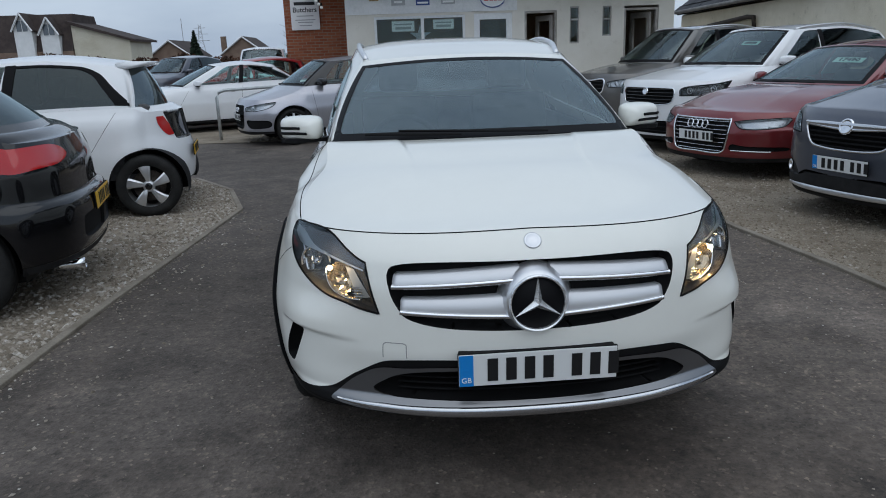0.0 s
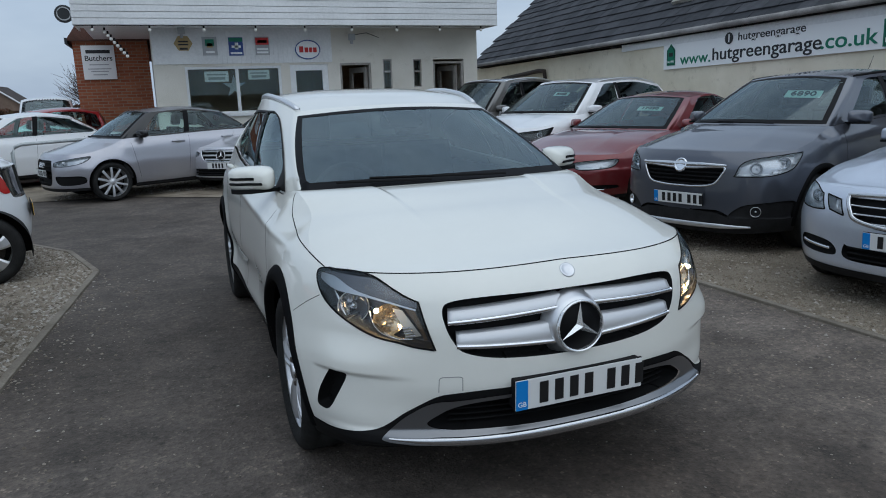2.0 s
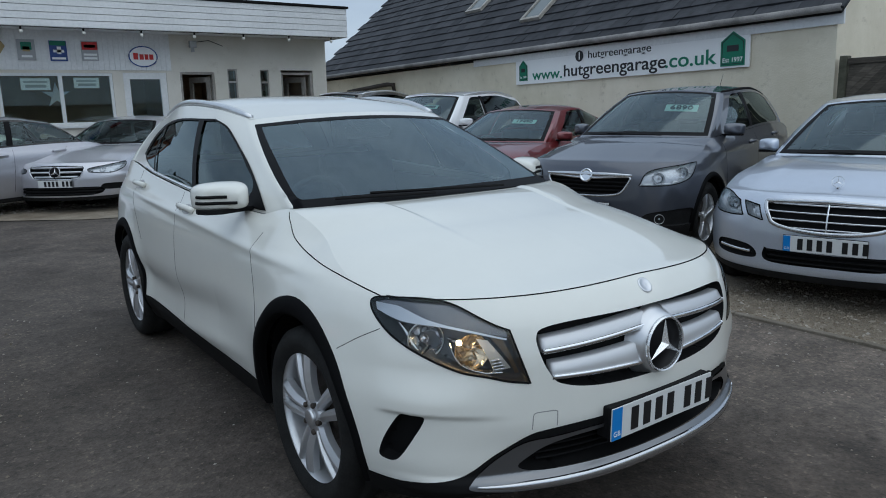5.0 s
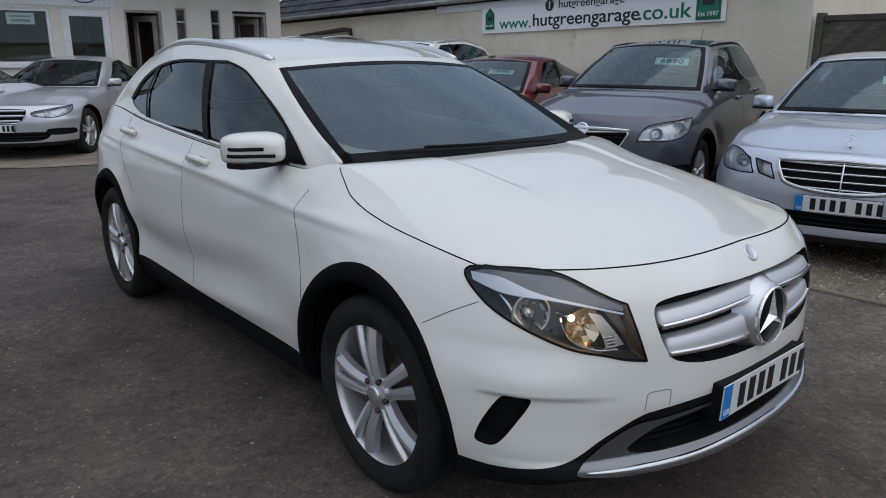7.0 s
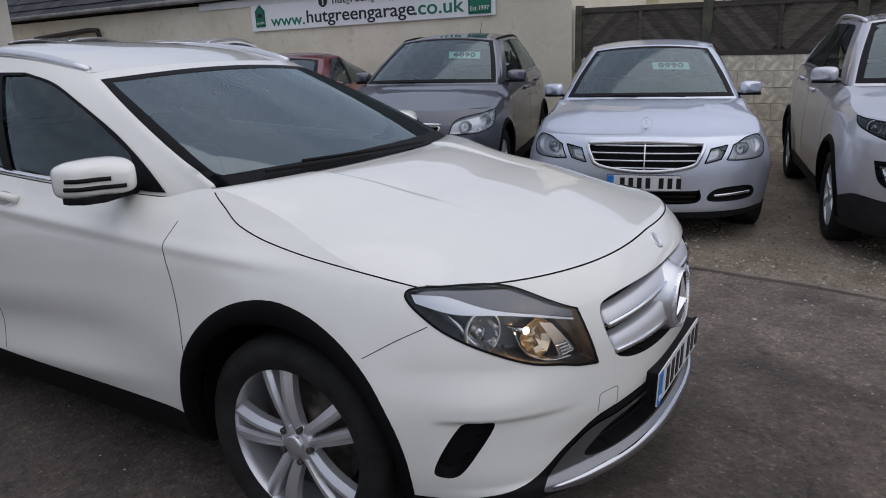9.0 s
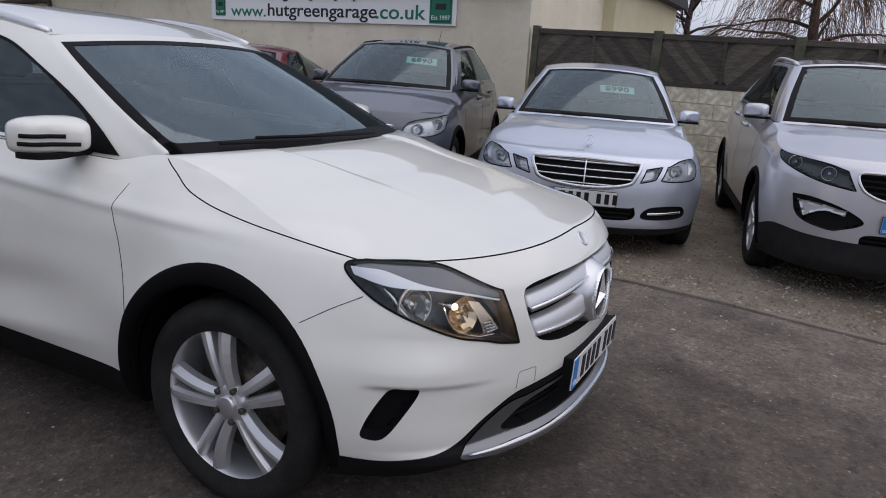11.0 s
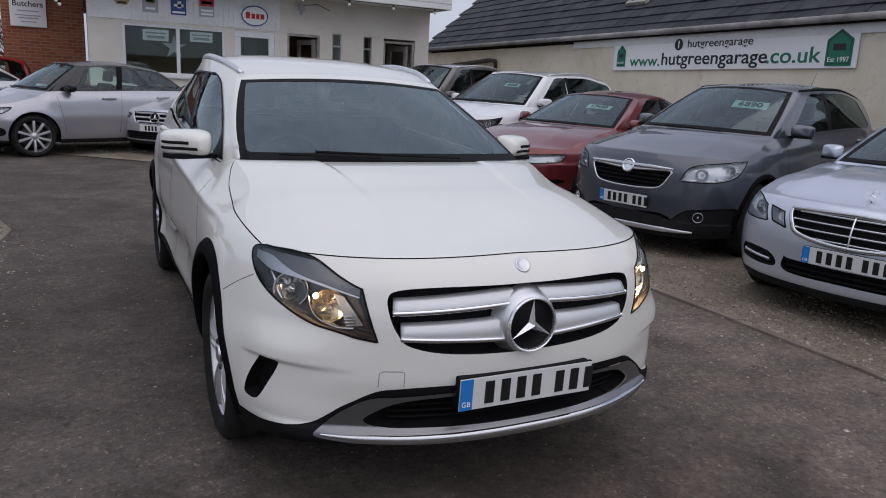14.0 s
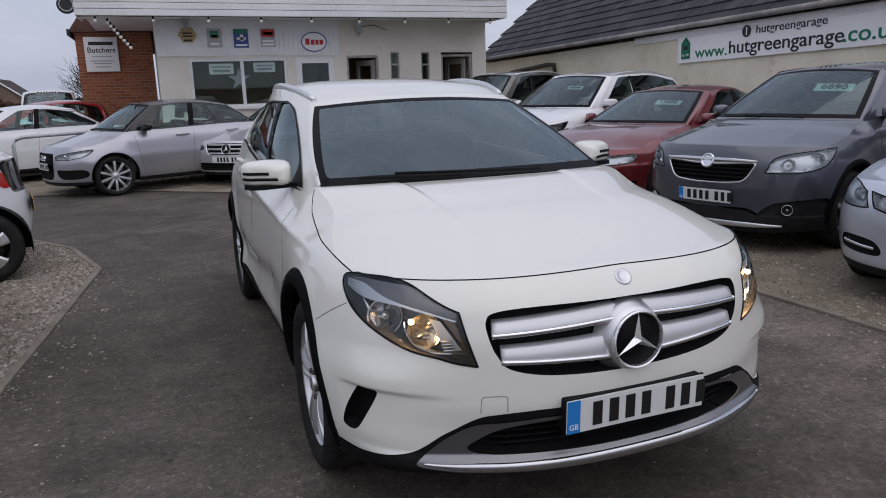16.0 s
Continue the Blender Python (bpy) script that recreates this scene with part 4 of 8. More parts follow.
def painted_wall(name, dark, light, stain, scale=0.9):
    m = shader(name, rough=0.88)
    t = m.node_tree
    a = ramp(t, noise_tex(t, scale, 6.0, 0.65), [(0.3, dark), (0.65, light)])
    s = ramp(t, noise_tex(t, 3.5, 8.0, 0.8), [(0.56, (0, 0, 0)), (0.72, (0.6, 0.6, 0.6))])
    t.links.new(mixed(t, s, a, stain), t.nodes["Principled BSDF"].inputs["Base Color"])
    bumped(t, noise_tex(t, 35.0, 6.0, 0.7), 0.35)
    return m


def brick_material():
    m = shader("red_brickwork", rough=0.9)
    t = m.node_tree
    co = t.nodes.new("ShaderNodeTexCoord")
    mp = t.nodes.new("ShaderNodeMapping")
    mp.inputs["Rotation"].default_value = (radians(90), 0, 0)
    b = t.nodes.new("ShaderNodeTexBrick")
    b.inputs["Color1"].default_value, b.inputs["Color2"].default_value, b.inputs["Mortar"].default_value = (0.27, 0.075, 0.035, 1), (0.36, 0.125, 0.06, 1), (0.30, 0.22, 0.16, 1)
    b.inputs["Scale"].default_value, b.inputs["Mortar Size"].default_value, b.inputs["Brick Width"].default_value, b.inputs["Row Height"].default_value = 1.0, 0.008, 0.225, 0.075
    t.links.new(co.outputs["Object"], mp.inputs[0])
    t.links.new(mp.outputs[0], b.inputs["Vector"])
    t.links.new(b.outputs["Color"], t.nodes["Principled BSDF"].inputs["Base Color"])
    bumped(t, b.outputs["Fac"], -0.3)
    return m


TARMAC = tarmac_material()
GRAVEL = varied("gravel_bed", (0.18, 0.146, 0.106), (0.30, 0.258, 0.20), 2.2, 0.95, 75, 1.0)
STONES = stone_material("gravel_stone", [(0.0, (0.13, 0.108, 0.082)), (0.35, (0.22, 0.187, 0.147)), (0.65, (0.30, 0.262, 0.215)), (0.9, (0.38, 0.35, 0.305)), (1.0, (0.50, 0.47, 0.43))])
BROWN_STONES = stone_material("brown_gravel_stone", [(0.0, (0.13, 0.103, 0.072)), (0.4, (0.205, 0.168, 0.123)), (0.75, (0.27, 0.228, 0.175)), (0.95, (0.34, 0.30, 0.245)), (1.0, (0.45, 0.41, 0.36))])
KERB = varied("kerb_concrete", (0.16, 0.138, 0.108), (0.25, 0.222, 0.182), 3.0, 0.9, 80, 0.4)
RENDER_W = painted_wall("cream_render", (0.66, 0.63, 0.55), (0.76, 0.73, 0.66), (0.50, 0.46, 0.38))
RENDER_C = painted_wall("aged_cream_paint", (0.66, 0.60, 0.46), (0.82, 0.76, 0.62), (0.34, 0.29, 0.20))
BLOCK = piece_material("painted_block", (0.60, 0.54, 0.41), (0.74, 0.68, 0.54), 0.9, 14.0)
UPVC = varied("white_board", (0.70, 0.71, 0.71), (0.78, 0.79, 0.79), 1.5, 0.4, 20, 0.03)
SLATE = piece_material("roof_tile", (0.018, 0.020, 0.026), (0.050, 0.052, 0.060), 0.75, 6.0)
TIMBER = piece_material("weathered_timber", (0.055, 0.047, 0.038), (0.115, 0.10, 0.08), 0.92, 9.0, (1, 1, 8))
POST_T = varied("green_timber_post", (0.05, 0.052, 0.035), (0.11, 0.105, 0.075), 2.5, 0.92, 30, 0.4)
BRICK = brick_material()
ROOM = varied("room_wall", (0.34, 0.25, 0.16), (0.46, 0.37, 0.26), 1.0, 0.9, 30, 0.05)
GALV = varied("galvanised_tube", (0.36, 0.38, 0.38), (0.48, 0.50, 0.50), 5.0, 0.45, 40, 0.05, metal=0.6)
WHITE_S = shader("sign_white", (0.86, 0.87, 0.87), 0.45)
GREEN_S = shader("sign_green", (0.012, 0.18, 0.105), 0.45)
BLACK_S = shader("sign_black", (0.02, 0.022, 0.025), 0.5)
BLUE_S = shader("sign_blue", (0.03, 0.07, 0.26), 0.45)
RED_S = shader("sign_red", (0.50, 0.02, 0.02), 0.45)
YELLOW_S = shader("sign_yellow", (0.42, 0.31, 0.14), 0.5)
GREY_S = shader("sign_grey", (0.40, 0.41, 0.42), 0.5)
FROSTED = shader("frosted_bulb", (0.80, 0.79, 0.74), 0.3)

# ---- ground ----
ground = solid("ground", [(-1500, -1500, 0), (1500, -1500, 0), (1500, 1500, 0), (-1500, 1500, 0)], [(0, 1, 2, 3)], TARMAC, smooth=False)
tagged(ground, "dark worn tarmac yard with pale chips", "ground", kind="structure")
RIGHT_EDGE = [(2.0, -12), (2.0, -4), (2.30, -1.15), (2.46, -0.3), (2.54, 0.45), (2.52, 1.3), (2.48, 2.2), (2.35, 3.4), (2.29, 4.8), (2.24, 7.0), (2.2, 9.3)]
LEFT_EDGE = [(-2.42, -12), (-2.36, 1.1), (-2.26, 2.4), (-1.97, 5.12), (-2.3, 6.28), (-2.93, 7.25), (-5.5, 8.1), (-14, 8.6)]


def bed(name, outline, label):
    bm = bmesh.new()
    bm.faces.new([bm.verts.new((x, y, 0.010)) for x, y in outline])
    return tagged(part(name, bm, GRAVEL, None), label, "gravel", kind="structure")


bed("gravel_bed", RIGHT_EDGE + [(2.2, 14.54), (8.15, 14.54), (8.15, -12)], "grey-brown gravel parking strip beside the cream wall")
bed("gravel_bed", LEFT_EDGE + [(-14, -12)], "pale gravel parking strip behind a low kerb")
bed("gravel_bed", [(-14, 12.8), (-1.9, 11.15), (-0.1, 9.75), (1.0, 9.4), (2.19, 9.3), (2.19, 14.5), (-14, 14.5)], "pale gravel strip in front of the showroom")


def kerb(pts, label):
    k0 = new("kerb")
    for a, b in zip(pts, pts[1:]):
        a, b = Vector((*a, 0)), Vector((*b, 0))
        d = (b - a).normalized()
        L = (b - a).length
        n = max(1, round(L / 0.91))
        for k in range(n):
            p, q = a + d * (L * k / n + 0.003), a + d * (L * (k + 1) / n - 0.003)
            m = Matrix(((d.x, -d.y, 0, (p.x + q.x) / 2), (d.y, d.x, 0, (p.y + q.y) / 2), (0, 0, 1, 0.006 * random.random() - 0.003), (0, 0, 0, 1)))
            h = (q - p).length / 2
            box("kerb_stone", (-h, -0.027, -0.08), (h, 0.027, 0.021), KERB, k0, bevel=0.007, m=m @ pose(0, 0, 0, random.uniform(-3, 3)))
    return tagged(k0, label, "kerb", kind="structure")


kerb(LEFT_EDGE[0:1] + [(-2.39, -2)] + LEFT_EDGE[1:7], "thin worn concrete edging kerb along the gravel")
kerb(RIGHT_EDGE[1:], "thin worn concrete edging kerb along the gravel")


def scatter(name, n, place, size, material, label, category, flat=0.6, base=0.008):
    """Loose stones joined into one mesh: squashed, twisted eight-sided grains."""
    rng = np.random.default_rng(len(label) + n)
    octa = np.array([(1, 0, 0), (-1, 0, 0), (0, 1, 0), (0, -1, 0), (0, 0, 1), (0, 0, -1)], float)
    tri = np.array([(0, 2, 4), (2, 1, 4), (1, 3, 4), (3, 0, 4), (2, 0, 5), (1, 2, 5), (3, 1, 5), (0, 3, 5)])
    xy = place(rng, n)
    n = len(xy)
    r = size[0] + (size[1] - size[0]) * rng.random(n) ** 2.2
    V = octa[None] * (0.55 + 0.9 * rng.random((n, 6, 1)))
    V[:, :, 2] *= flat
    a = rng.random(n) * 6.283
    c, s = np.cos(a)[:, None], np.sin(a)[:, None]
    x, y = V[:, :, 0] * c - V[:, :, 1] * s, V[:, :, 0] * s + V[:, :, 1] * c
    P = np.stack([x, y, V[:, :, 2]], -1) * r[:, None, None]
    P[:, :, 0] += xy[:, 0:1]
    P[:, :, 1] += xy[:, 1:2]
    P[:, :, 2] += base + r[:, None] * flat * 0.25
    F = (tri[None] + (np.arange(n) * 6)[:, None, None]).reshape(-1, 3)
    return tagged(solid(name, P.reshape(-1, 3), F.tolist(), material, smooth=False), label, category, kind="stuff")


def between(edge, side, y0, y1, width, power=1.6):
    e = np.array(edge)

    def place(rng, n):
        y = y0 + (y1 - y0) * rng.random(n)
        x = np.interp(y, e[:, 1], e[:, 0]) + side * (0.03 + width * rng.random(n) ** power)
        return np.stack([x, y], 1)
    return place


scatter("gravel", 42000, between(RIGHT_EDGE, 1, -2.5, 7.5, 4.5, 1.8), (0.005, 0.018), BROWN_STONES, "loose mixed grey and brown gravel stones", "gravel")
scatter("gravel", 30000, between(LEFT_EDGE[:4], -1, -0.5, 5.1, 4.0, 1.5), (0.006, 0.024), STONES, "loose pale gravel stones beside the kerb", "gravel")
scatter("gravel", 10000, between(LEFT_EDGE[3:6], -1, 5.1, 7.2, 2.6, 1.2), (0.007, 0.024), STONES, "loose pale gravel stones under the parked cars", "gravel")
scatter("gravel", 9000, lambda r, n: np.stack([-3.0 + 5.0 * r.random(n), 11.3 + 2.8 * r.random(n)], 1), (0.01, 0.03), STONES, "loose pale gravel stones before the showroom", "gravel")
scatter("loose_chips", 2600, lambda r, n: np.stack([-2.3 + 4.6 * r.random(n), -3.0 + 9.0 * r.random(n)], 1), (0.002, 0.007), STONES, "small pale stone chips scattered over tarmac", "gravel", base=0.0)


def by_kerb(rng, n):
    a, b = between(RIGHT_EDGE, -1, -2.0, 4.0, 0.9, 2.5)(rng, n // 2), between(LEFT_EDGE[:4], 1, 0.0, 5.0, 0.6, 2.5)(rng, n // 2)
    return np.concatenate([a, b])


scatter("loose_chips", 1500, by_kerb, (0.003, 0.013), STONES, "stray gravel pieces washed over the kerb", "gravel", base=0.0)

# ---- showroom ----
Y = 14.54
XL, XR = -1.24, 6.18
sr = new("showroom")


def wall_with_holes(name, x0, x1, z0, z1, y0, y1, holes, material, parent, label=""):
    """A wall along x with rectangular openings (xa, xb, za, zb) right through it."""
    xs = sorted({x0, x1, *(h[0] for h in holes), *(h[1] for h in holes)})
    zs = sorted({z0, z1, *(h[2] for h in holes), *(h[3] for h in holes)})
    V, F = [], []

    def quad(a, b, c, d):
        V.extend([a, b, c, d])
        F.append([len(V) - 4, len(V) - 3, len(V) - 2, len(V) - 1])

    def open_at(i, k):
        if not (0 <= i < len(xs) - 1 and 0 <= k < len(zs) - 1):
            return True
        cx, cz = (xs[i] + xs[i + 1]) / 2, (zs[k] + zs[k + 1]) / 2
        return any(h[0] < cx < h[1] and h[2] < cz < h[3] for h in holes)

    for i in range(len(xs) - 1):
        for k in range(len(zs) - 1):
            if open_at(i, k):
                continue
            a, b, c, d = xs[i], xs[i + 1], zs[k], zs[k + 1]
            quad((a, y0, c), (b, y0, c), (b, y0, d), (a, y0, d))
            quad((b, y1, c), (a, y1, c), (a, y1, d), (b, y1, d))
            if open_at(i - 1, k):
                quad((a, y1, c), (a, y0, c), (a, y0, d), (a, y1, d))
            if open_at(i + 1, k):
                quad((b, y0, c), (b, y1, c), (b, y1, d), (b, y0, d))
            if open_at(i, k - 1):
                quad((a, y1, c), (b, y1, c), (b, y0, c), (a, y0, c))
            if open_at(i, k + 1):
                quad((a, y0, d), (b, y0, d), (b, y1, d), (a, y1, d))
    return solid(name, V, F, material, parent, label, smooth=False)


OPEN = [(-0.62, 1.40, 1.27, 2.28), (1.60, 2.46, 0.12, 2.29), (2.74, 3.48, 0.12, 2.31), (3.77, 3.99, 1.58, 2.38), (4.52, 4.73, 1.72, 2.37), (5.02, 5.82, 0.12, 2.36)]
wall_with_holes("wall", XL, XR, 0.0, 3.12, Y, Y + 0.25, OPEN, RENDER_W, sr, "cream painted front wall")
box("wall", (XL, Y + 0.25, 0), (XL + 0.25, Y + 6, 3.12), RENDER_W, sr)
box("wall", (XR - 0.25, Y + 0.25, 0), (XR, Y + 6, 3.12), RENDER_W, sr)
box("wall", (XL, Y + 6, 0), (XR, Y + 6.2, 3.12), RENDER_W, sr)
box("shop_floor", (XL + 0.25, Y + 0.25, 0), (XR - 0.25, Y + 6, 0.1), ROOM, sr)
box("partition", (XL + 0.25, Y + 2.3, 0.1), (2.56, Y + 2.4, 3.1), ROOM, sr, "dim inner wall")
box("partition", (2.66, Y + 3.2, 0.1), (XR - 0.25, Y + 3.3, 3.1), ROOM, sr)
box("partition", (2.56, Y + 0.26, 0.1), (2.66, Y + 3.2, 3.1), ROOM, sr)
box("partition", (4.2, Y + 0.26, 0.1), (4.3, Y + 3.2, 3.1), ROOM, sr)
box("flat_roof", (-2.5, Y - 0.88, 3.125), (XR + 0.1, Y + 6.3, 3.55), UPVC, sr)
for k in range(38):
    x = XL + 0.01 + k * 0.1
    box("cladding_board", (x, Y - 0.024, 2.335), (x + 0.0985, Y - 0.003, 3.12), UPVC, sr, bevel=0.0018)
box("sill", (-0.68, Y - 0.06, 1.215), (1.46, Y + 0.1, 1.268), UPVC, sr, "white window sill", bevel=0.006)


SHOP_GLASS = tinted_glass("shop_glass", (0.84, 0.88, 0.86), 1.45)
DULL_FRAME = varied("aged_frame", (0.26, 0.24, 0.21), (0.40, 0.38, 0.35), 4.0, 0.6, 30, 0.05)


def glazing(x0, x1, z0, z1, mullions=(), transom=None, f=0.055, name="window", frame=None):
    w = new(name)
    w.parent = sr
    bm = bmesh.new()
    for lo, hi in (((x0, z0), (x1, z0 + f)), ((x0, z1 - f), (x1, z1)), ((x0, z0 + f), (x0 + f, z1 - f)), ((x1 - f, z0 + f), (x1, z1 - f))):
        add_box(bm, (lo[0], Y + 0.02, lo[1]), (hi[0], Y + 0.09, hi[1]), 0.004)
    for mx in mullions:
        add_box(bm, (mx - 0.035, Y + 0.022, z0 + f), (mx + 0.035, Y + 0.088, z1 - f), 0.004)
    if transom:
        add_box(bm, (x0 + f, Y + 0.022, transom - 0.02), (x1 - f, Y + 0.088, transom + 0.02), 0.004)
    part("window_frame", bm, frame or UPVC, w, "" if frame else "white plastic frame")
    xs = [x0 + f, *mullions, x1 - f]
    for a, b in zip(xs, xs[1:]):
        g = box("pane", (a, Y + 0.05, z0 + f), (b, Y + 0.056, z1 - f), SHOP_GLASS, w)
        g.visible_shadow = False
    return w


glazing(-0.62, 1.40, 1.27, 2.28, (0.45,))
glazing(1.60, 2.46, 0.12, 2.29, transom=None, f=0.13, name="door")
glazing(3.77, 3.99, 1.58, 2.38, transom=2.10, f=0.03, frame=DULL_FRAME)
glazing(4.52, 4.73, 1.72, 2.37, transom=2.09, f=0.03, frame=DULL_FRAME)
for x0, x1, hinge in ((2.74, 3.48, 3.43), (5.02, 5.81, 5.70)):
    d = new("door")
    d.parent = sr
    bm = bmesh.new()
    for a, b in ((x0, x0 + 0.05), (x1 - 0.05, x1)):
        add_box(bm, (a, Y + 0.02, 0.12), (b, Y + 0.12, 2.31), 0.004)
    add_box(bm, (x0 + 0.05, Y + 0.02, 2.26), (x1 - 0.05, Y + 0.12, 2.31), 0.004)
    part("door_frame", bm, DULL_FRAME, d, "dull grey door frame")
    m = pose(hinge, Y + 0.14, 0.12, 0, 0, 112)
    bm = bmesh.new()
    for lo, hi in (((0, 0, 0), (0.1, 0.05, 2.1)), ((0.56, 0, 0), (0.66, 0.05, 2.1)), ((0.1, 0, 0), (0.56, 0.05, 0.9)), ((0.1, 0, 1.98), (0.56, 0.05, 2.1))):
        add_box(bm, lo, hi, 0.004, m)
    part("door_leaf", bm, DULL_FRAME, d, "dull half-glazed leaf standing open")
# boarded fascia with its bulbs
F0, F1 = 3.05, 3.67
for k in range(5):
    a = F0 + (F1 - F0) * k / 5
    box("fascia_board", (-2.58, Y - 0.925, a), (XR + 0.12, Y - 0.895, a + (F1 - F0) / 5 - 0.009), UPVC, sr, bevel=0.006, m=pose(0, 0, 0, 0))
box("fascia_end", (XR + 0.10, Y - 0.893, F0), (XR + 0.13, Y + 0.4, F1), UPVC, sr)
box("fascia_end", (-2.58, Y - 0.893, F0), (-2.55, Y + 0.4, F1), UPVC, sr)
box("soffit", (-2.54, Y - 0.89, F0 + 0.02), (XR + 0.09, Y - 0.03, F0 + 0.05), UPVC, sr)
box("roof_trim", (-2.62, Y - 0.96, F1), (XR + 0.16, Y + 0.5, F1 + 0.05), BLACK, sr, "dark roof edge", bevel=0.01)
tagged(sr, "single-storey cream rendered showroom with a white boarded fascia", "building")


def festoon_bulb(x, y, z):
    b = new("festoon_bulb")
    bm = bmesh.new()
    lathe(bm, [(0.018, 0.0), (0.018, 0.05), (0.008, 0.06)], 10, "z")
    part("bulb_holder", bm, BLACK, b)
    bm = bmesh.new()
    bmesh.ops.create_uvsphere(bm, u_segments=10, v_segments=8, radius=0.034, matrix=Matrix.Translation((0, 0, -0.026)))
    part("bulb_glass", bm, FROSTED, b, smooth=True)
    b.matrix_basis = Matrix.Translation((x, y, z))
    return tagged(b, "unlit frosted festoon bulb under the fascia", "bulb", "festoon bulbs")


for k in range(9):
    festoon_bulb(-2.25 + 1.02 * k, Y - 0.86, 2.985)
bm = bmesh.new()
tube(bm, [(-2.55 + 1.02 * k / 2, Y - 0.87, 3.035 + (0.0 if k % 2 == 0 else 0.008)) for k in range(18)], 0.006, 5)
cable = part("festoon_cable", bm, BLACK, None)
tagged(cable, "black cable of the festoon bulbs", "cable")
for k in range(8):
    f = k / 7
    festoon_bulb(-2.05 + 0.36 * f, Y - 0.7, 2.96 - 0.46 * f)


def wall_sign(name, outline, x, z, material, label, bars=(), rim=None):
    s = new(name)
    bm = bmesh.new()
    prism(bm, outline, 0.018, pose(x, Y - 0.046, z))
    part("sign_board", bm, material, s)
    if rim:
        bm = bmesh.new()
        tube(bm, [(x + a, Y - 0.05, z + b) for a, b in outline], 0.012, 6, closed=True)
        part("sign_rim", bm, rim, s)
    for (x0, z0, x1, z1), mat in bars:
        box("sign_shape", (x + x0, Y - 0.052, z + z0), (x + x1, Y - 0.047, z + z1), mat, s)
    return tagged(s, label, "sign")


def ring_pts(rx, rz, n=28, a0=0.0):
    return [(rx * math.cos(a0 + 2 * math.pi * k / n), rz * math.sin(a0 + 2 * math.pi * k / n)) for k in range(n)]


RECT = [(-0.15, -0.19), (0.15, -0.19), (0.15, 0.19), (-0.15, 0.19)]
wall_sign("wall_sign", ring_pts(0.19, 0.17, 6), -0.60, 2.76, YELLOW_S, "small gold six-sided trade sign on white boards", [((-0.10, 0.02, 0.10, 0.05), BLACK_S), ((-0.10, -0.04, 0.10, -0.01), BLACK_S), ((-0.08, -0.13, 0.08, -0.09), BLACK_S)])
wall_sign("wall_sign", RECT, -0.07, 2.70, GREY_S, "pale sign with a green and yellow shield", [((-0.09, 0.0, 0.09, 0.14), GREEN_S), ((-0.06, -0.03, 0.06, 0.06), YELLOW_S), ((-0.09, -0.14, 0.09, -0.10), WHITE_S)])
wall_sign("wall_sign", RECT, 0.47, 2.69, BLUE_S, "blue and green sign with a white winged shape", [((-0.14, 0.10, 0.14, 0.18), GREEN_S), ((-0.09, -0.03, 0.10, 0.02), WHITE_S), ((-0.02, -0.06, 0.05, 0.08), WHITE_S), ((-0.12, -0.16, 0.12, -0.12), WHITE_S)])
wall_sign("wall_sign", RECT, 1.03, 2.70, GREY_S, "grey sign with a red oval and white lines", [((-0.14, 0.02, 0.14, 0.17), RED_S), ((-0.10, 0.06, 0.10, 0.12), WHITE_S), ((-0.12, -0.09, 0.12, -0.05), WHITE_S), ((-0.12, -0.16, 0.12, -0.12), WHITE_S)])
wall_sign("oval_sign", ring_pts(0.275, 0.20), 2.02, 2.61, WHITE_S, "white oval sign with blue rim and red bars", [((-0.19, -0.06, -0.10, 0.07), RED_S), ((-0.07, -0.06, 0.01, 0.045), RED_S), ((0.03, -0.06, 0.10, 0.045), RED_S), ((0.12, -0.06, 0.20, 0.045), RED_S)], BLUE_S)
# flood lamps on the wall
for x, z in ((-0.62, 3.0), (3.02, 2.86)):
    fl = new("flood_lamp")
    box("lamp_box", (x - 0.07, Y - 0.20, z - 0.06), (x + 0.07, Y - 0.09, z + 0.08), GREY_S, fl, bevel=0.012)
    box("bracket", (x - 0.02, Y - 0.09, z - 0.02), (x + 0.02, Y - 0.002, z + 0.03), BLACK_S, fl)
    box("sensor", (x - 0.03, Y - 0.15, z - 0.14), (x + 0.03, Y - 0.09, z - 0.062), GREY_S, fl, bevel=0.01)
    tagged(fl, "small grey flood lamp with sensor on the wall", "lamp")
bm = bmesh.new()
tube(bm, [(3.06, Y - 0.03, 2.92), (3.4, Y - 0.03, 2.97), (3.7, Y - 0.03, 2.86)], 0.008, 5)
tagged(part("wall_cable", bm, BLACK_S, None), "thin dark cable on the showroom wall", "cable")
# posters inside the window
for x, z, w, h in ((0.02, 2.07, 0.50, 0.22), (0.92, 2.09, 0.46, 0.20)):
    po = new("window_poster")
    box("poster_sheet", (x - w / 2, Y + 0.062, z - h / 2), (x + w / 2, Y + 0.066, z + h / 2), WHITE_S, po)
    box("writing_bar", (x - w * 0.35, Y + 0.0585, z - h * 0.3), (x + w * 0.35, Y + 0.061, z - h * 0.05), GREY_S, po)
    box("writing_bar", (x - w * 0.40, Y + 0.0585, z + h * 0.12), (x + w * 0.40, Y + 0.061, z + h * 0.26), GREY_S, po)
    tagged(po, "white poster with grey bars behind the window", "poster")
st = new("paper_star")
bm = bmesh.new()
prism(bm, [(0.26 * (1 if k % 2 == 0 else 0.36) * math.cos(math.pi / 2 + k * math.pi / 5), 0.26 * (1 if k % 2 == 0 else 0.36) * math.sin(math.pi / 2 + k * math.pi / 5)) for k in range(10)], 0.03, pose(0.42, Y + 0.5, 1.86))
part("star_shape", bm, WHITE_S, st)
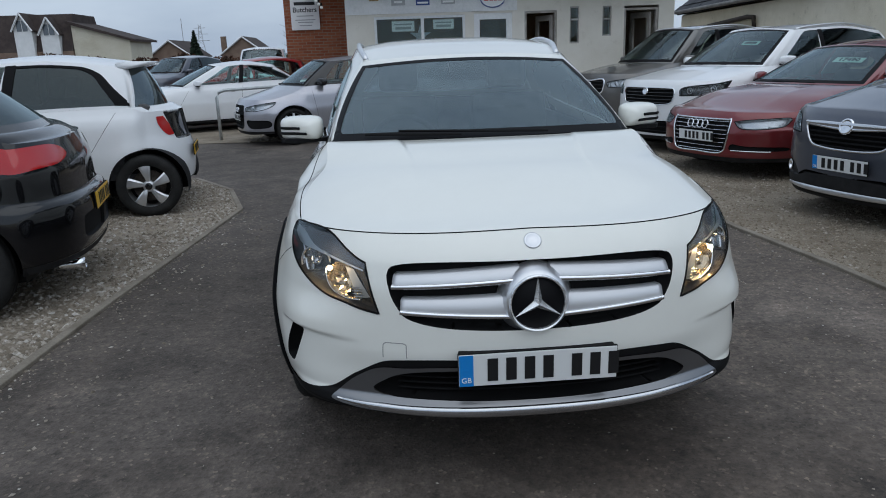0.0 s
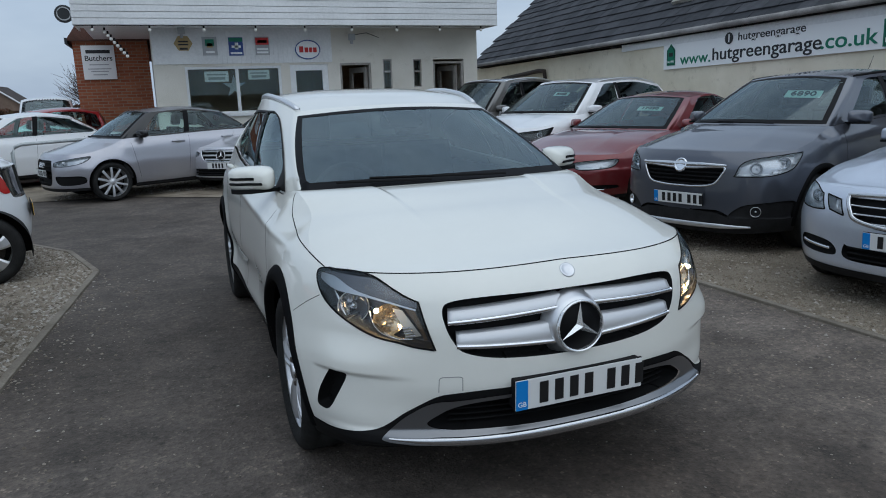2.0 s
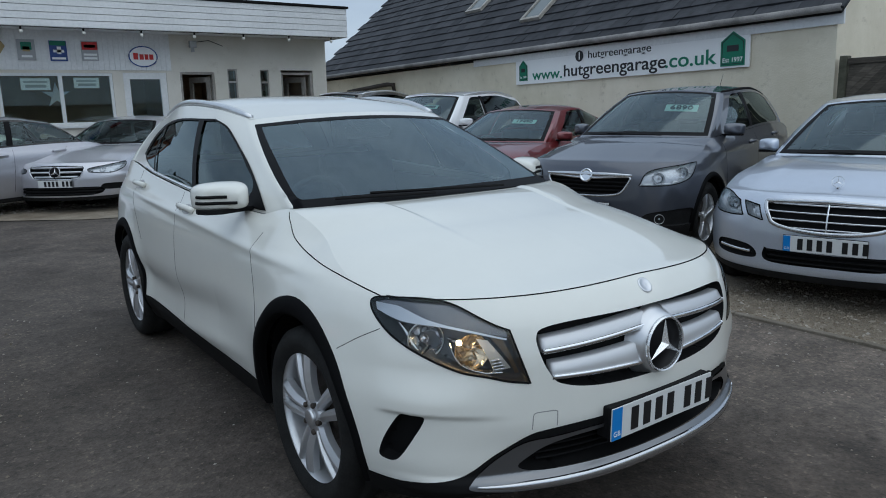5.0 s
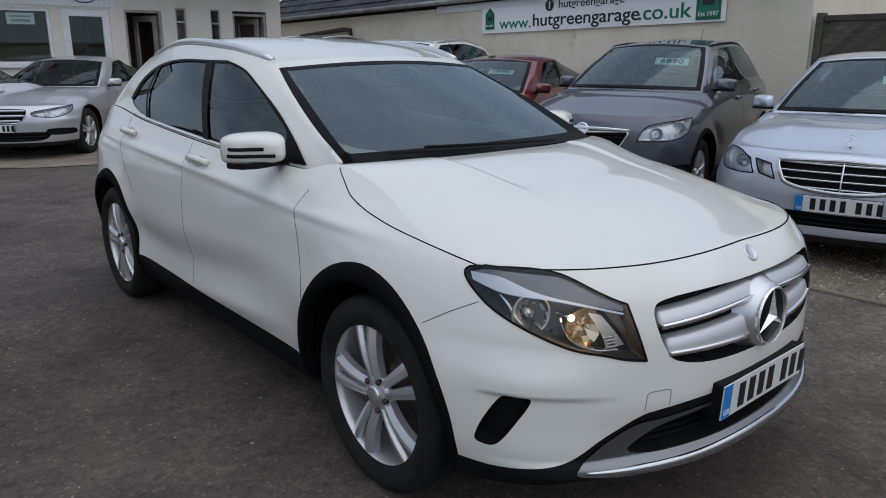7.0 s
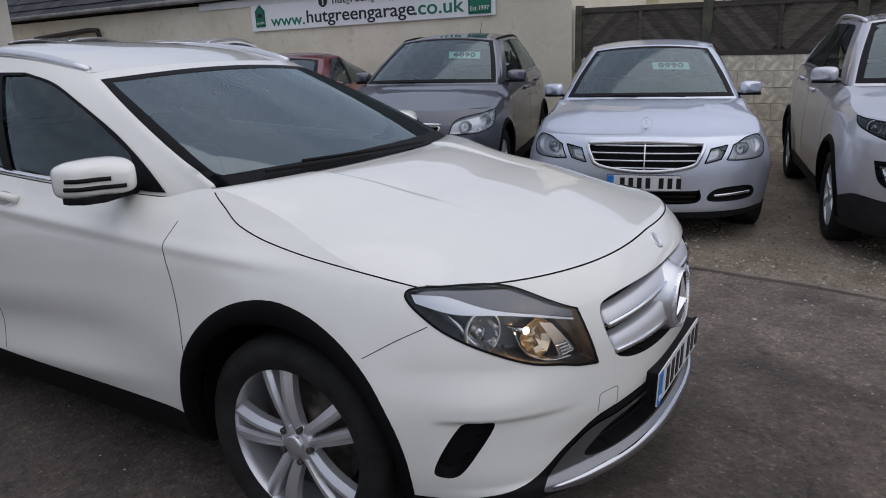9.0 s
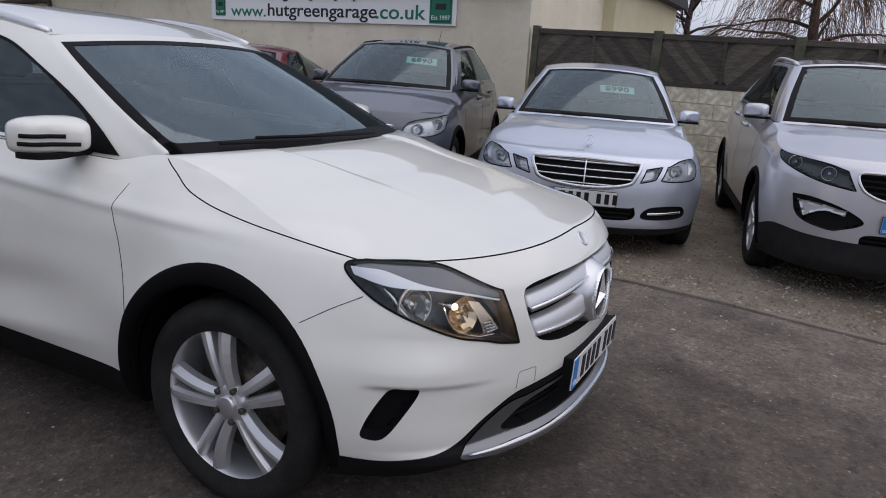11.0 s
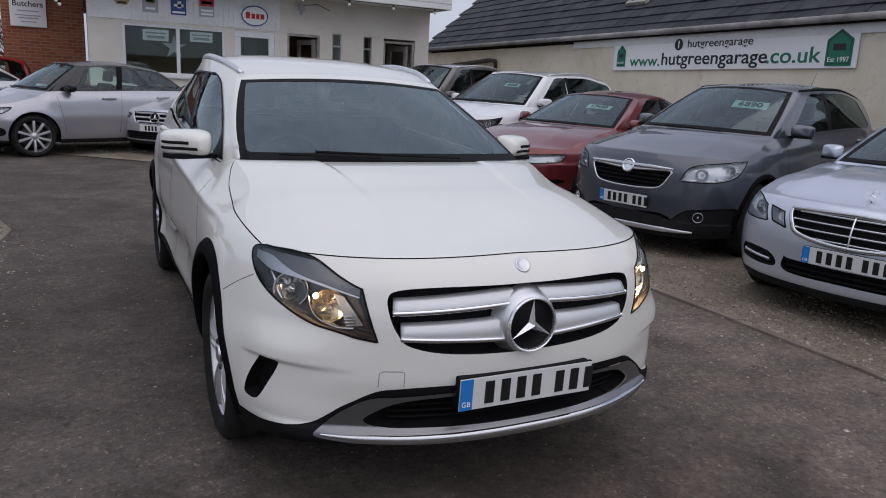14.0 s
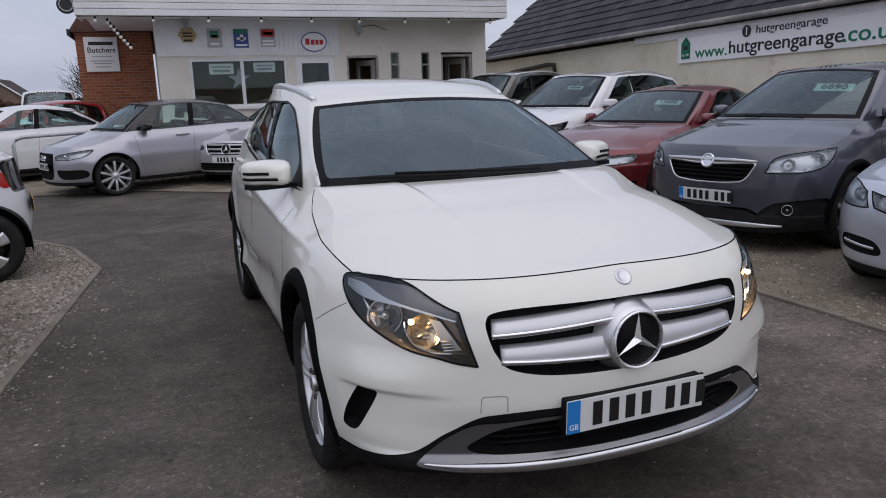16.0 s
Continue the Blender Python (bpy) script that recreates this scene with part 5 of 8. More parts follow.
tagged(st, "large pale hanging star in the showroom window", "decoration")
for x, w, h in ((0.05, 0.7, 1.05), (1.0, 0.5, 1.25)):
    ds = new("display_unit")
    box("cabinet", (x - w / 2, Y + 1.6, 0.1), (x + w / 2, Y + 2.1, h), DARKBOX, ds, bevel=0.01)
    box("top_panel", (x - w / 2 - 0.02, Y + 1.58, h), (x + w / 2 + 0.02, Y + 2.12, h + 0.03), ROOM, ds)
    tagged(ds, "dim display unit inside the showroom", "cabinet")

# ---- workshop with the banner ----
wk = new("workshop")
wk.matrix_basis = pose(8.15, 3.5, 0, -0.9)
WL = 15.4
box("wall", (0, 0, -0.4), (0.25, WL, 2.50), RENDER_C, wk, "patchy cream painted wall")
box("wall", (0.25, 0, -0.4), (5.2, 0.25, 2.50), RENDER_C, wk)
box("wall", (0.25, WL - 0.25, -0.4), (5.2, WL, 2.50), RENDER_C, wk)
box("wall", (5.2, 0, -0.4), (5.45, WL, 2.50), RENDER_C, wk)
box("soffit_board", (-0.045, -0.1, 2.40), (-0.004, 7.75, 2.60), UPVC, wk, "white board below the eaves", bevel=0.006)
SL = math.atan(0.85)
rise = pose(-0.16, 0, 2.56, 0, -math.degrees(SL))
LEN = 2.9 / math.cos(SL)
n = 13
tile_mesh, spare = None, []
tr = random.Random(21)
for k in range(n):
    a, b = LEN * k / n, LEN * (k + 1) / n + 0.03
    y = -0.16 + (0.165 if k % 2 else 0.0)
    while y < WL + 0.1:
        m = rise @ pose(a + tr.uniform(-0.006, 0.006), y, 0.022 + tr.uniform(0, 0.006), tr.uniform(-0.7, 0.7), 4.6 + tr.uniform(-0.4, 0.4), tr.uniform(-0.3, 0.3))
        if y < 6.6:
            if tile_mesh is None:
                o = box("roof_tile", (0, 0.002, 0), (b - a, 0.327, 0.034), SLATE, wk, bevel=0.005)
                tile_mesh = o.data
            else:
                o = new("roof_tile", tile_mesh)
                o.parent = wk
            o.matrix_basis = m
        else:
            spare.append(m)
        y += 0.33
V0 = np.array([(x, y, z) for x in (0, LEN / n + 0.03) for y in (0.002, 0.327) for z in (0, 0.034)])
F0 = np.array([(0, 1, 3, 2), (4, 6, 7, 5), (0, 4, 5, 1), (2, 3, 7, 6), (0, 2, 6, 4), (1, 5, 7, 3)])
VV = np.concatenate([V0 @ np.array(m.to_3x3()).T + np.array(m.translation) for m in spare])
FF = np.concatenate([F0 + 8 * q for q in range(len(spare))])
rest = solid("roof_tile_rest", VV, FF.tolist(), stone_material("roof_tile_joined", [(0.0, (0.018, 0.020, 0.026)), (1.0, (0.050, 0.052, 0.060))], 0.75), wk, smooth=False)
tagged(rest, kind="stuff")
box("roof_deck", (0.02, -0.1, -0.06), (LEN, WL + 0.05, -0.012), BLACK, wk, m=rise)
far = pose(-0.16 + 5.8, 0, 2.56, 0, 180 + math.degrees(SL))
box("roof_deck", (0, -0.1, -0.03), (LEN, WL + 0.05, 0.03), SLATE, wk, m=Matrix.Translation((5.64, 0, 2.56)) @ pose(0, 0, 0, 0, math.degrees(SL)) @ Matrix.Translation((-LEN, 0, 0)))
for yy in (0.0, WL - 0.25):
    bm = bmesh.new()
    prism(bm, [(0.0, 2.50), (5.45, 2.50), (2.74, 4.85)], 0.25, Matrix.Translation((0, yy, 0)))
    part("gable_wall", bm, RENDER_C, wk)
bm = bmesh.new()
tube(bm, [(2.74, y, 5.03) for y in np.linspace(-0.16, WL + 0.12, 30)], 0.09, 8)
part("ridge_tile", bm, SLATE, wk, smooth=True)
bm = bmesh.new()
tube(bm, [(-0.19, -0.12, 2.60), (-0.19, WL, 2.60)], 0.05, 10)
part("gutter", bm, varied("aged_gutter", (0.15, 0.145, 0.14), (0.30, 0.29, 0.28), 2.0, 0.7), wk, "grey half-round gutter", smooth=True)
for y, x in ((6.6, 1.15), (9.3, 1.80)):
    sk = new("roof_window")
    sk.parent = wk
    d = x / math.cos(SL)
    bm = bmesh.new()
    for lo, hi in (((d - 0.5, y - 0.3, 0.05), (d + 0.5, y - 0.24, 0.12)), ((d - 0.5, y + 0.24, 0.05), (d + 0.5, y + 0.3, 0.12)), ((d - 0.5, y - 0.24, 0.05), (d - 0.43, y + 0.24, 0.12)), ((d + 0.43, y - 0.24, 0.05), (d + 0.5, y + 0.24, 0.12))):
        add_box(bm, lo, hi, 0.006, rise)
    part("window_frame", bm, DULL_FRAME, sk)
    box("pane", (d - 0.43, y - 0.24, 0.085), (d + 0.43, y + 0.24, 0.092), shader("roof_pane", (0.13, 0.15, 0.15), 0.2, coat=0.3), sk, "greenish roof pane", m=rise)
bm = bmesh.new()
tube(bm, [(-0.10, 13.4, 2.12), (-0.10, 11.3, 2.22), (-0.10, 11.0, 2.20), (-0.10, 10.95, 1.95)], 0.055, 10)
part("vent_pipe", bm, shader("rusty_pipe", (0.045, 0.035, 0.028), 0.7), wk, "dark rusty wall pipe", smooth=True)
tagged(wk, "long low workshop with dark tiled roof and cream wall", "building")
# banner
bn = new("banner")
bn.matrix_basis = pose(8.15 - 0.05, 3.5, 0, -0.9) @ pose(0, 0, 0, 0, 0, -90)
U0, U1 = -6.36, -1.22  # along the wall, as seen from the yard


box("banner_sheet", (U0, 0.006, 1.945), (U1, 0.03, 2.485), WHITE_S, bn, bevel=0.004)


def on_banner(u, z):
    return pose(u, 0.002, z, 90) @ Matrix.Diagonal((1.015, 0.82, 1, 1))


def house_badge(u, z, w, h):
    g = new("house_emblem")
    g.parent = bn
    bm = bmesh.new()
    prism(bm, [(-w / 2, -h / 2), (w / 2, -h / 2), (w / 2, h * 0.22), (0, h / 2), (-w / 2, h * 0.22)], 0.006, pose(u, -0.004, z))
    part("emblem_shape", bm, GREEN_S, g, "green house-shaped emblem")
    bm = bmesh.new()
    tube(bm, [(u + a * w * 0.43, -0.006, z + b * h * 0.44) for a, b in ((-1, -1), (1, -1), (1, 0.42), (0, 1), (-1, 0.42))], 0.006, 5, closed=True)
    part("emblem_line", bm, BLACK_S, g)
    box("car_shape", (u - w * 0.24, -0.009, z - h * 0.08), (u + w * 0.24, -0.005, z + h * 0.10), BLACK_S, g, bevel=0.002)
    lettering("emblem_words", "Est 1997", w * 0.24, WHITE_S, pose(u, -0.006, z - h * 0.33, 90), g, depth=0.002)


house_badge(-6.13, 2.215, 0.24, 0.40)
house_badge(-1.49, 2.225, 0.40, 0.50)
lettering("web_prefix", "www.", 0.345, GREEN_S, on_banner(-5.87, 2.10), bn, "LEFT", depth=0.003, bold=0.002)
lettering("web_name", "hutgreengarage", 0.372, BLACK_S, on_banner(-5.02, 2.125), bn, "LEFT", depth=0.003, bold=0.003)
lettering("web_ending", ".co.uk", 0.385, GREEN_S, on_banner(-2.72, 2.125), bn, "LEFT", depth=0.003, bold=0.004)
lettering("page_name", "hutgreengarage", 0.225, BLACK_S, on_banner(-4.40, 2.375), bn, "LEFT", depth=0.003, bold=0.001)
bm = bmesh.new()
disc(bm, 0.10, -0.004, 24, "y", (-4.60, 0, 2.375))
part("round_mark", bm, BLACK_S, bn)
box("round_mark_bar", (-4.61, -0.009, 2.31), (-4.585, -0.005, 2.44), WHITE_S, bn)
tagged(bn, "white garage banner with green and black lettering", "sign")

# ---- boundary wall and fence ----
bw = new("boundary_wall")
box("wall_core", (8.17, -9.0, -0.1), (8.36, 3.46, 1.24), RENDER_C, bw)
block_mesh = None
for r in range(6):
    for k in range(20):
        y = 3.44 - 0.45 * (k + (0.5 if r % 2 else 0)) - 0.22
        if block_mesh is None:
            b = box("block", (-0.012, -0.219, -0.101), (0.012, 0.219, 0.101), BLOCK, bw, bevel=0.006)
            block_mesh = b.data
        else:
            b = new("block", block_mesh)
            b.parent = bw
        b.matrix_basis = pose(8.165 + random.uniform(-0.003, 0.003), y, 0.105 + 0.211 * r, 0, random.uniform(-0.4, 0.4), 0)
tagged(bw, "cream painted concrete block boundary wall", "wall", kind="structure")
fn = new("timber_fence")
for y, w in ((3.42, 0.10), (1.62, 0.13), (-0.18, 0.13), (-1.98, 0.13), (-3.8, 0.13), (-5.6, 0.13)):
    box("fence_post", (8.13, y - w / 2, 1.05), (8.25, y + w / 2, 1.99), POST_T, fn, bevel=0.012)
ends = [3.36, 1.56, -0.24, -2.04, -3.86]
slat_no = 0
for bay, y1 in enumerate(ends):
    y0 = y1 - 1.68
    for z0, z1 in ((1.26, 1.32), (1.88, 1.955)):
        box("fence_rail", (8.14, y0, z0), (8.20, y1, z1), TIMBER, fn, bevel=0.008)
    for hb in range(2):
        ya, yb = (y0, (y0 + y1) / 2 - 0.025) if hb == 0 else ((y0 + y1) / 2 + 0.025, y1)
        box("fence_mullion", (8.143, (y0 + y1) / 2 - 0.025, 1.32), (8.195, (y0 + y1) / 2 + 0.025, 1.88), TIMBER, fn, bevel=0.006) if hb == 0 else None
        up = 1 if (hb + bay) % 2 == 0 else -1
        box("fence_backboard", (8.184, ya, 1.32), (8.196, yb, 1.88), TIMBER, fn)
        w = yb - ya
        H = 0.56
        step = 0.125
        for i in range(int((w + H) / step) + 1):
            # a 45-degree board clipped to its bay
            c0 = -H + i * step
            pts = []
            for e in (c0 - 0.004, c0 + step + 0.004):
                seg = []
                for zz in (0.0, H):
                    seg.append((e + zz, zz))
                (xa, za), (xb, zb) = seg
                if xa < 0:
                    za, xa = za - xa, 0.0
                if xb > w:
                    zb, xb = zb - (xb - w), w
                if xa <= w and xb >= 0 and za < zb:
                    pts.append(((xa, za), (xb, zb)))
            if len(pts) < 2:
                continue
            (a0, a1), (b0, b1) = pts
            q = [a0, b0, b1, a1]
            V, F = [], [(0, 1, 2, 3), (7, 6, 5, 4), (0, 4, 5, 1), (1, 5, 6, 2), (2, 6, 7, 3), (3, 7, 4, 0)]
            for xx in (8.156 + 0.005 * (i % 2), 8.176 + 0.005 * (i % 2)):
                for u, z in q:
                    yy = ya + u if up > 0 else yb - u
                    V.append((xx, yy, 1.32 + z))
            solid("fence_slat", V, F, TIMBER, fn, smooth=False)
tagged(fn, "weathered timber fence with slanting boards on a block wall", "fence")
# plain closing fence behind the camera's side of the yard
cl = box("boundary_wall", (8.17, -40, -0.1), (8.36, -9.0, 1.9), RENDER_C)
tagged(cl, "plain cream continuation of the boundary wall", "wall", kind="structure")

# ---- neighbours ----
YELLOW_W = painted_wall("pale_yellow_render", (0.58, 0.52, 0.34), (0.66, 0.60, 0.42), (0.45, 0.40, 0.26))
nb = new("neighbour_house")
box("wall", (12.0, 3.3, 0), (18, 10, 3.1), YELLOW_W, nb)
bm = bmesh.new()
prism(bm, [(11.7, 3.05), (18.3, 3.05), (15, 5.4)], 7.2, Matrix.Translation((0, 3.05, 0)))
part("roof", bm, SLATE, nb, "dark tiled roof")
tagged(nb, "pale yellow rendered house beyond the fence", "house")

bh = new("brick_house")
box("wall", (-3.0, 18.0, 0), (-1.3, 27, 3.15), BRICK, bh, "red brick wall")
bm = bmesh.new()
prism(bm, [(-3.12, 3.1), (-1.2, 3.1), (-1.2, 4.35), (-2.35, 4.2)], 9.4, Matrix.Translation((0, 17.85, 0)))
part("roof", bm, varied("brown_tile", (0.075, 0.035, 0.025), (0.12, 0.06, 0.045), 3.0, 0.85, 30, 0.3), bh, "brown tiled roof")
box("bargeboard", (-3.14, 17.80, 3.02), (-3.08, 27.3, 3.16), BLACK_S, bh)
tagged(bh, "red brick building with a butcher's sign on its gable", "house")
bs = new("shop_sign")
box("sign_board", (-2.82, 17.93, 2.18), (-2.08, 17.985, 2.99), WHITE_S, bs, bevel=0.008)
box("writing_bar", (-2.72, 17.922, 2.80), (-2.18, 17.929, 2.88), BLACK_S, bs)
lettering("sign_words", "Butchers", 0.175, BLACK_S, pose(-2.45, 17.926, 2.68, 90), bs, depth=0.002, bold=0.002)
for z, w in ((2.52, 0.22), (2.42, 0.26), (2.36, 0.20), (2.28, 0.16)):
    box("writing_bar", (-2.45 - w, 17.922, z), (-2.45 + w, 17.929, z + 0.022), GREY_S, bs)
tagged(bs, "white butcher's shop sign on red brick", "sign")
es = new("round_sign")
bm = bmesh.new()
lathe(bm, [(0.001, 0.0), (0.19, 0.0), (0.20, 0.03), (0.19, 0.06), (0.001, 0.06)], 26, "y")
bmesh.ops.translate(bm, verts=bm.verts, vec=(-3.0, 17.0, 3.62))
part("sign_disc", bm, BLACK_S, es, smooth=False)
bm = bmesh.new()
tube(bm, [(-3.0 + 0.14 * math.cos(a), 16.99, 3.62 + 0.14 * math.sin(a)) for a in np.linspace(0, 6.283, 25)[:-1]], 0.014, 6, closed=True)
part("sign_ring", bm, GREY_S, es)
bm = bmesh.new()
tube(bm, [(-2.78, 17.05, 3.62), (-2.6, 17.1, 3.66), (-2.58, Y, 3.60)], 0.025, 6)
part("bracket", bm, BLACK_S, es)
tagged(es, "dark round trade sign on a bracket", "sign")

# tube barrier by the silver hatchback
br = new("tube_barrier")
bm = bmesh.new()
tube(bm, [(-3.62, 11.95, 0.0), (-3.62, 11.95, 0.80), (-3.58, 11.97, 0.89), (-3.48, 12.02, 0.93), (-2.2, 12.75, 0.95), (-2.1, 12.8, 0.9), (-2.06, 12.83, 0.0)], 0.03, 10)
part("hoop", bm, GALV, br, smooth=True)
tagged(br, "galvanised steel tube barrier in the yard", "barrier")

# distant hedge, houses, masts
HEDGE = stone_material("hedge_leaf", [(0.0, (0.045, 0.022, 0.014)), (0.5, (0.085, 0.040, 0.022)), (0.85, (0.12, 0.055, 0.03)), (1.0, (0.06, 0.06, 0.025))])


def leaves(name, pts, size, material, label, category, seed=3):
    """Small folded leaves at the given points, joined."""
    rng = np.random.default_rng(seed)
    n = len(pts)
    d = rng.normal(size=(n, 3))
    d /= np.linalg.norm(d, axis=1)[:, None]
    e = np.cross(d, rng.normal(size=(n, 3)))
    e /= np.linalg.norm(e, axis=1)[:, None]
    s = (size[0] + (size[1] - size[0]) * rng.random(n))[:, None]
    V = np.stack([pts - d * s, pts + e * s * 0.5, pts + d * s, pts - e * s * 0.5], 1).reshape(-1, 3)
    F = np.arange(n * 4).reshape(n, 4).tolist()
    return tagged(solid(name, V, F, material, smooth=False), label, category, kind="stuff")


rng = np.random.default_rng(5)
n = 26000
hx = -60 + 56.6 * rng.random(n)
hy = 28.0 + 0.9 * rng.random(n) ** 2
top = 1.62 + 0.10 * np.sin(hx * 1.3) + 0.10 * np.sin(hx * 3.7 + 1) + np.clip((-9 - hx) * 0.035, 0, 0.9)
leaves("hedge", np.stack([hx, hy, top * np.sqrt(rng.random(n))], 1), (0.06, 0.13), HEDGE, "brown clipped beech hedge along the yard's far side", "hedge")
hb = box("hedge_core", (-60, 28.35, 0), (-3.4, 28.8, 1.5), varied("hedge_dark", (0.03, 0.016, 0.010), (0.06, 0.03, 0.018), 2.0, 0.95))
tagged(hb, "dark woody inside of the beech hedge", "hedge", kind="structure")

BROWN_R = varied("dark_brown_tile", (0.035, 0.026, 0.024), (0.06, 0.045, 0.04), 1.2, 0.9, 10, 0.2)
CREAM_H = varied("cream_gable", (0.50, 0.46, 0.36), (0.58, 0.54, 0.44), 0.8, 0.9, 10, 0.1)
TAN = varied("tan_brick", (0.16, 0.11, 0.085), (0.22, 0.16, 0.12), 1.0, 0.9, 10, 0.2)
PANE_D = shader("far_pane", (0.10, 0.12, 0.14), 0.1, coat=1.0)


def roofed(h, x0, x1, y0, y1, z0, z1, material, wall, over=0.3):
    """A block with a gable towards -y."""
    box("wall", (x0, y0, 0), (x1, y1, z0), wall, h)
    bm = bmesh.new()
    xm = (x0 + x1) / 2
    prism(bm, [(x0, z0), (x1, z0), (xm, z1)], 0.2, Matrix.Translation((0, y0, 0)))
    part("gable", bm, wall, h)
    for sg, xe in ((-1, x0 - over), (1, x1 + over)):
        k = over * (z1 - z0) / (xm - x0)
        bm = bmesh.new()
        prism(bm, [(xe, z0 - k), (xm, z1 + 0.0), (xm, z1 + 0.16), (xe, z0 - k + 0.16)] if sg < 0 else [(xm, z1), (xe, z0 - k), (xe, z0 - k + 0.16), (xm, z1 + 0.16)], y1 - y0 + 0.5, Matrix.Translation((0, y0 - 0.3, 0)))
        part("roof_slope", bm, material, h)
        bm = bmesh.new()
        tube(bm, [(xe, y0 - 0.32, z0 - k + 0.05), (xm, y0 - 0.32, z1 + 0.05)], 0.11, 4)
        part("bargeboard", bm, UPVC, h, "white bargeboard")


h1 = new("dormer_house")
box("wall", (-48, 88, 0), (-36.5, 98, 3.2), TAN, h1)
bm = bmesh.new()
prism(bm, [(88, 3.2), (98, 3.2), (96, 7.4), (89.4, 7.4)], 11.5, Matrix.Translation((-48, 0, 0)) @ Matrix(((0, 1, 0, 0), (1, 0, 0, 0), (0, 0, 1, 0), (0, 0, 0, 1))))
part("roof", bm, BROWN_R, h1, "steep dark brown roof")
for x, z in ((-41.6, 7.4), (-38.7, 6.9)):
    d = new("dormer")
    d.parent = h1
    roofed(d, x - 1.0, x + 1.0, 87.6, 92, z - 1.7, z, BROWN_R, UPVC, 0.15)
    box("pane", (x - 0.6, 87.55, z - 1.9), (x - 0.05, 87.59, z - 0.7), PANE_D, d)
    box("pane", (x + 0.05, 87.55, z - 1.9), (x + 0.6, 87.59, z - 0.7), PANE_D, d)
bm = bmesh.new()
prism(bm, [(-36.4, 0), (-30.0, 0), (-30.0, 4.2), (-36.4, 6.1)], 8, Matrix.Translation((0, 88.2, 0)))
part("side_wing", bm, CREAM_H, h1, "cream wing with a sloping roof")
bm = bmesh.new()
prism(bm, [(-36.8, 6.2), (-29.4, 4.05), (-29.4, 4.3), (-36.8, 6.55)], 9, Matrix.Translation((0, 87.8, 0)))
part("wing_roof", bm, BROWN_R, h1)
tagged(h1, "brown roofed house with two white gabled dormers", "house")
h2 = new("bungalow")
roofed(h2, -34.0, -28.2, 108, 120, 2.4, 4.5, BROWN_R, TAN)
tagged(h2, "far bungalow with brown gable roof", "house")
h3 = new("bungalow")
roofed(h3, -23.8, -17.6, 108, 120, 2.4, 4.7, BROWN_R, TAN)
box("chimney", (-24.6, 112, 2.5), (-23.9, 112.8, 5.0), TAN, h3)
tagged(h3, "far bungalow with a tan chimney", "house")
ms = new("radio_mast")
bm = bmesh.new()
tube(bm, [(-36, 135, 0), (-36, 135, 9.0)], 0.06, 6)
part("pole", bm, GREY_S, ms)
tagged(ms, "thin grey mast far beyond the houses", "mast")
py = new("pylon")
bm = bmesh.new()
px, pyy = -72.0, 300.0
for sx in (-1, 1):
    tube(bm, [(px + sx * 2.4, pyy, 0), (px + sx * 0.9, pyy, 9), (px + sx * 0.35, pyy, 15.5)], 0.10, 4)
for k in range(7):
    z = 2 + k * 2.0
    w = 2.4 - 1.5 * min(z / 9, 1) - 0.4 * max(0, (z - 9) / 6.5)
    tube(bm, [(px - w, pyy, z), (px + w, pyy, z + 1.6)], 0.06, 4)
    tube(bm, [(px + w, pyy, z), (px - w, pyy, z + 1.6)], 0.06, 4)
for z, w in ((9.5, 3.4), (12, 2.8), (14.3, 2.2)):
    tube(bm, [(px - w, pyy, z), (px + w, pyy, z)], 0.10, 4)
part("lattice", bm, GREY_S, py)
tagged(py, "distant lattice power pylon", "pylon")

BARK = varied("bark", (0.035, 0.025, 0.02), (0.075, 0.055, 0.045), 6.0, 0.95, 40, 0.5)
NEEDLE = stone_material("conifer_needle", [(0.0, (0.008, 0.016, 0.010)), (1.0, (0.025, 0.045, 0.022))])
TWIG = varied("willow_twig", (0.10, 0.05, 0.03), (0.18, 0.09, 0.05), 3.0, 0.9)


def conifer(x, y, h, r, seed):
    t0 = new("conifer")
    bm = bmesh.new()
    tube(bm, [(x, y, 0), (x, y, h * 0.95)], [0.22, 0.04], 8)
    part("trunk", bm, BARK, t0)
    g = np.random.default_rng(seed)
    n = 2600
    f = g.random(n) ** 0.7
    a = g.random(n) * 6.283
    rad = r * (1 - f) * (0.45 + 0.55 * g.random(n) ** 0.5) * (0.8 + 0.3 * np.sin(a * 5 + f * 30))
    P = np.stack([x + rad * np.cos(a), y + rad * np.sin(a), h * (0.08 + 0.92 * f) - rad * 0.25], 1)
    o = leaves("crown", P, (0.10, 0.26), NEEDLE, "", "", seed)
    o.parent = t0
    for k in ("kind", "category"):
        if k in o:
            del o[k]
    return tagged(t0, "dark evergreen conifer beyond the houses", "tree", "far conifers")


conifer(-25.5, 100, 5.4, 1.5, 11)
conifer(-36.5, 104, 4.2, 0.7, 12)
conifer(-35.4, 105, 4.2, 0.7, 13)


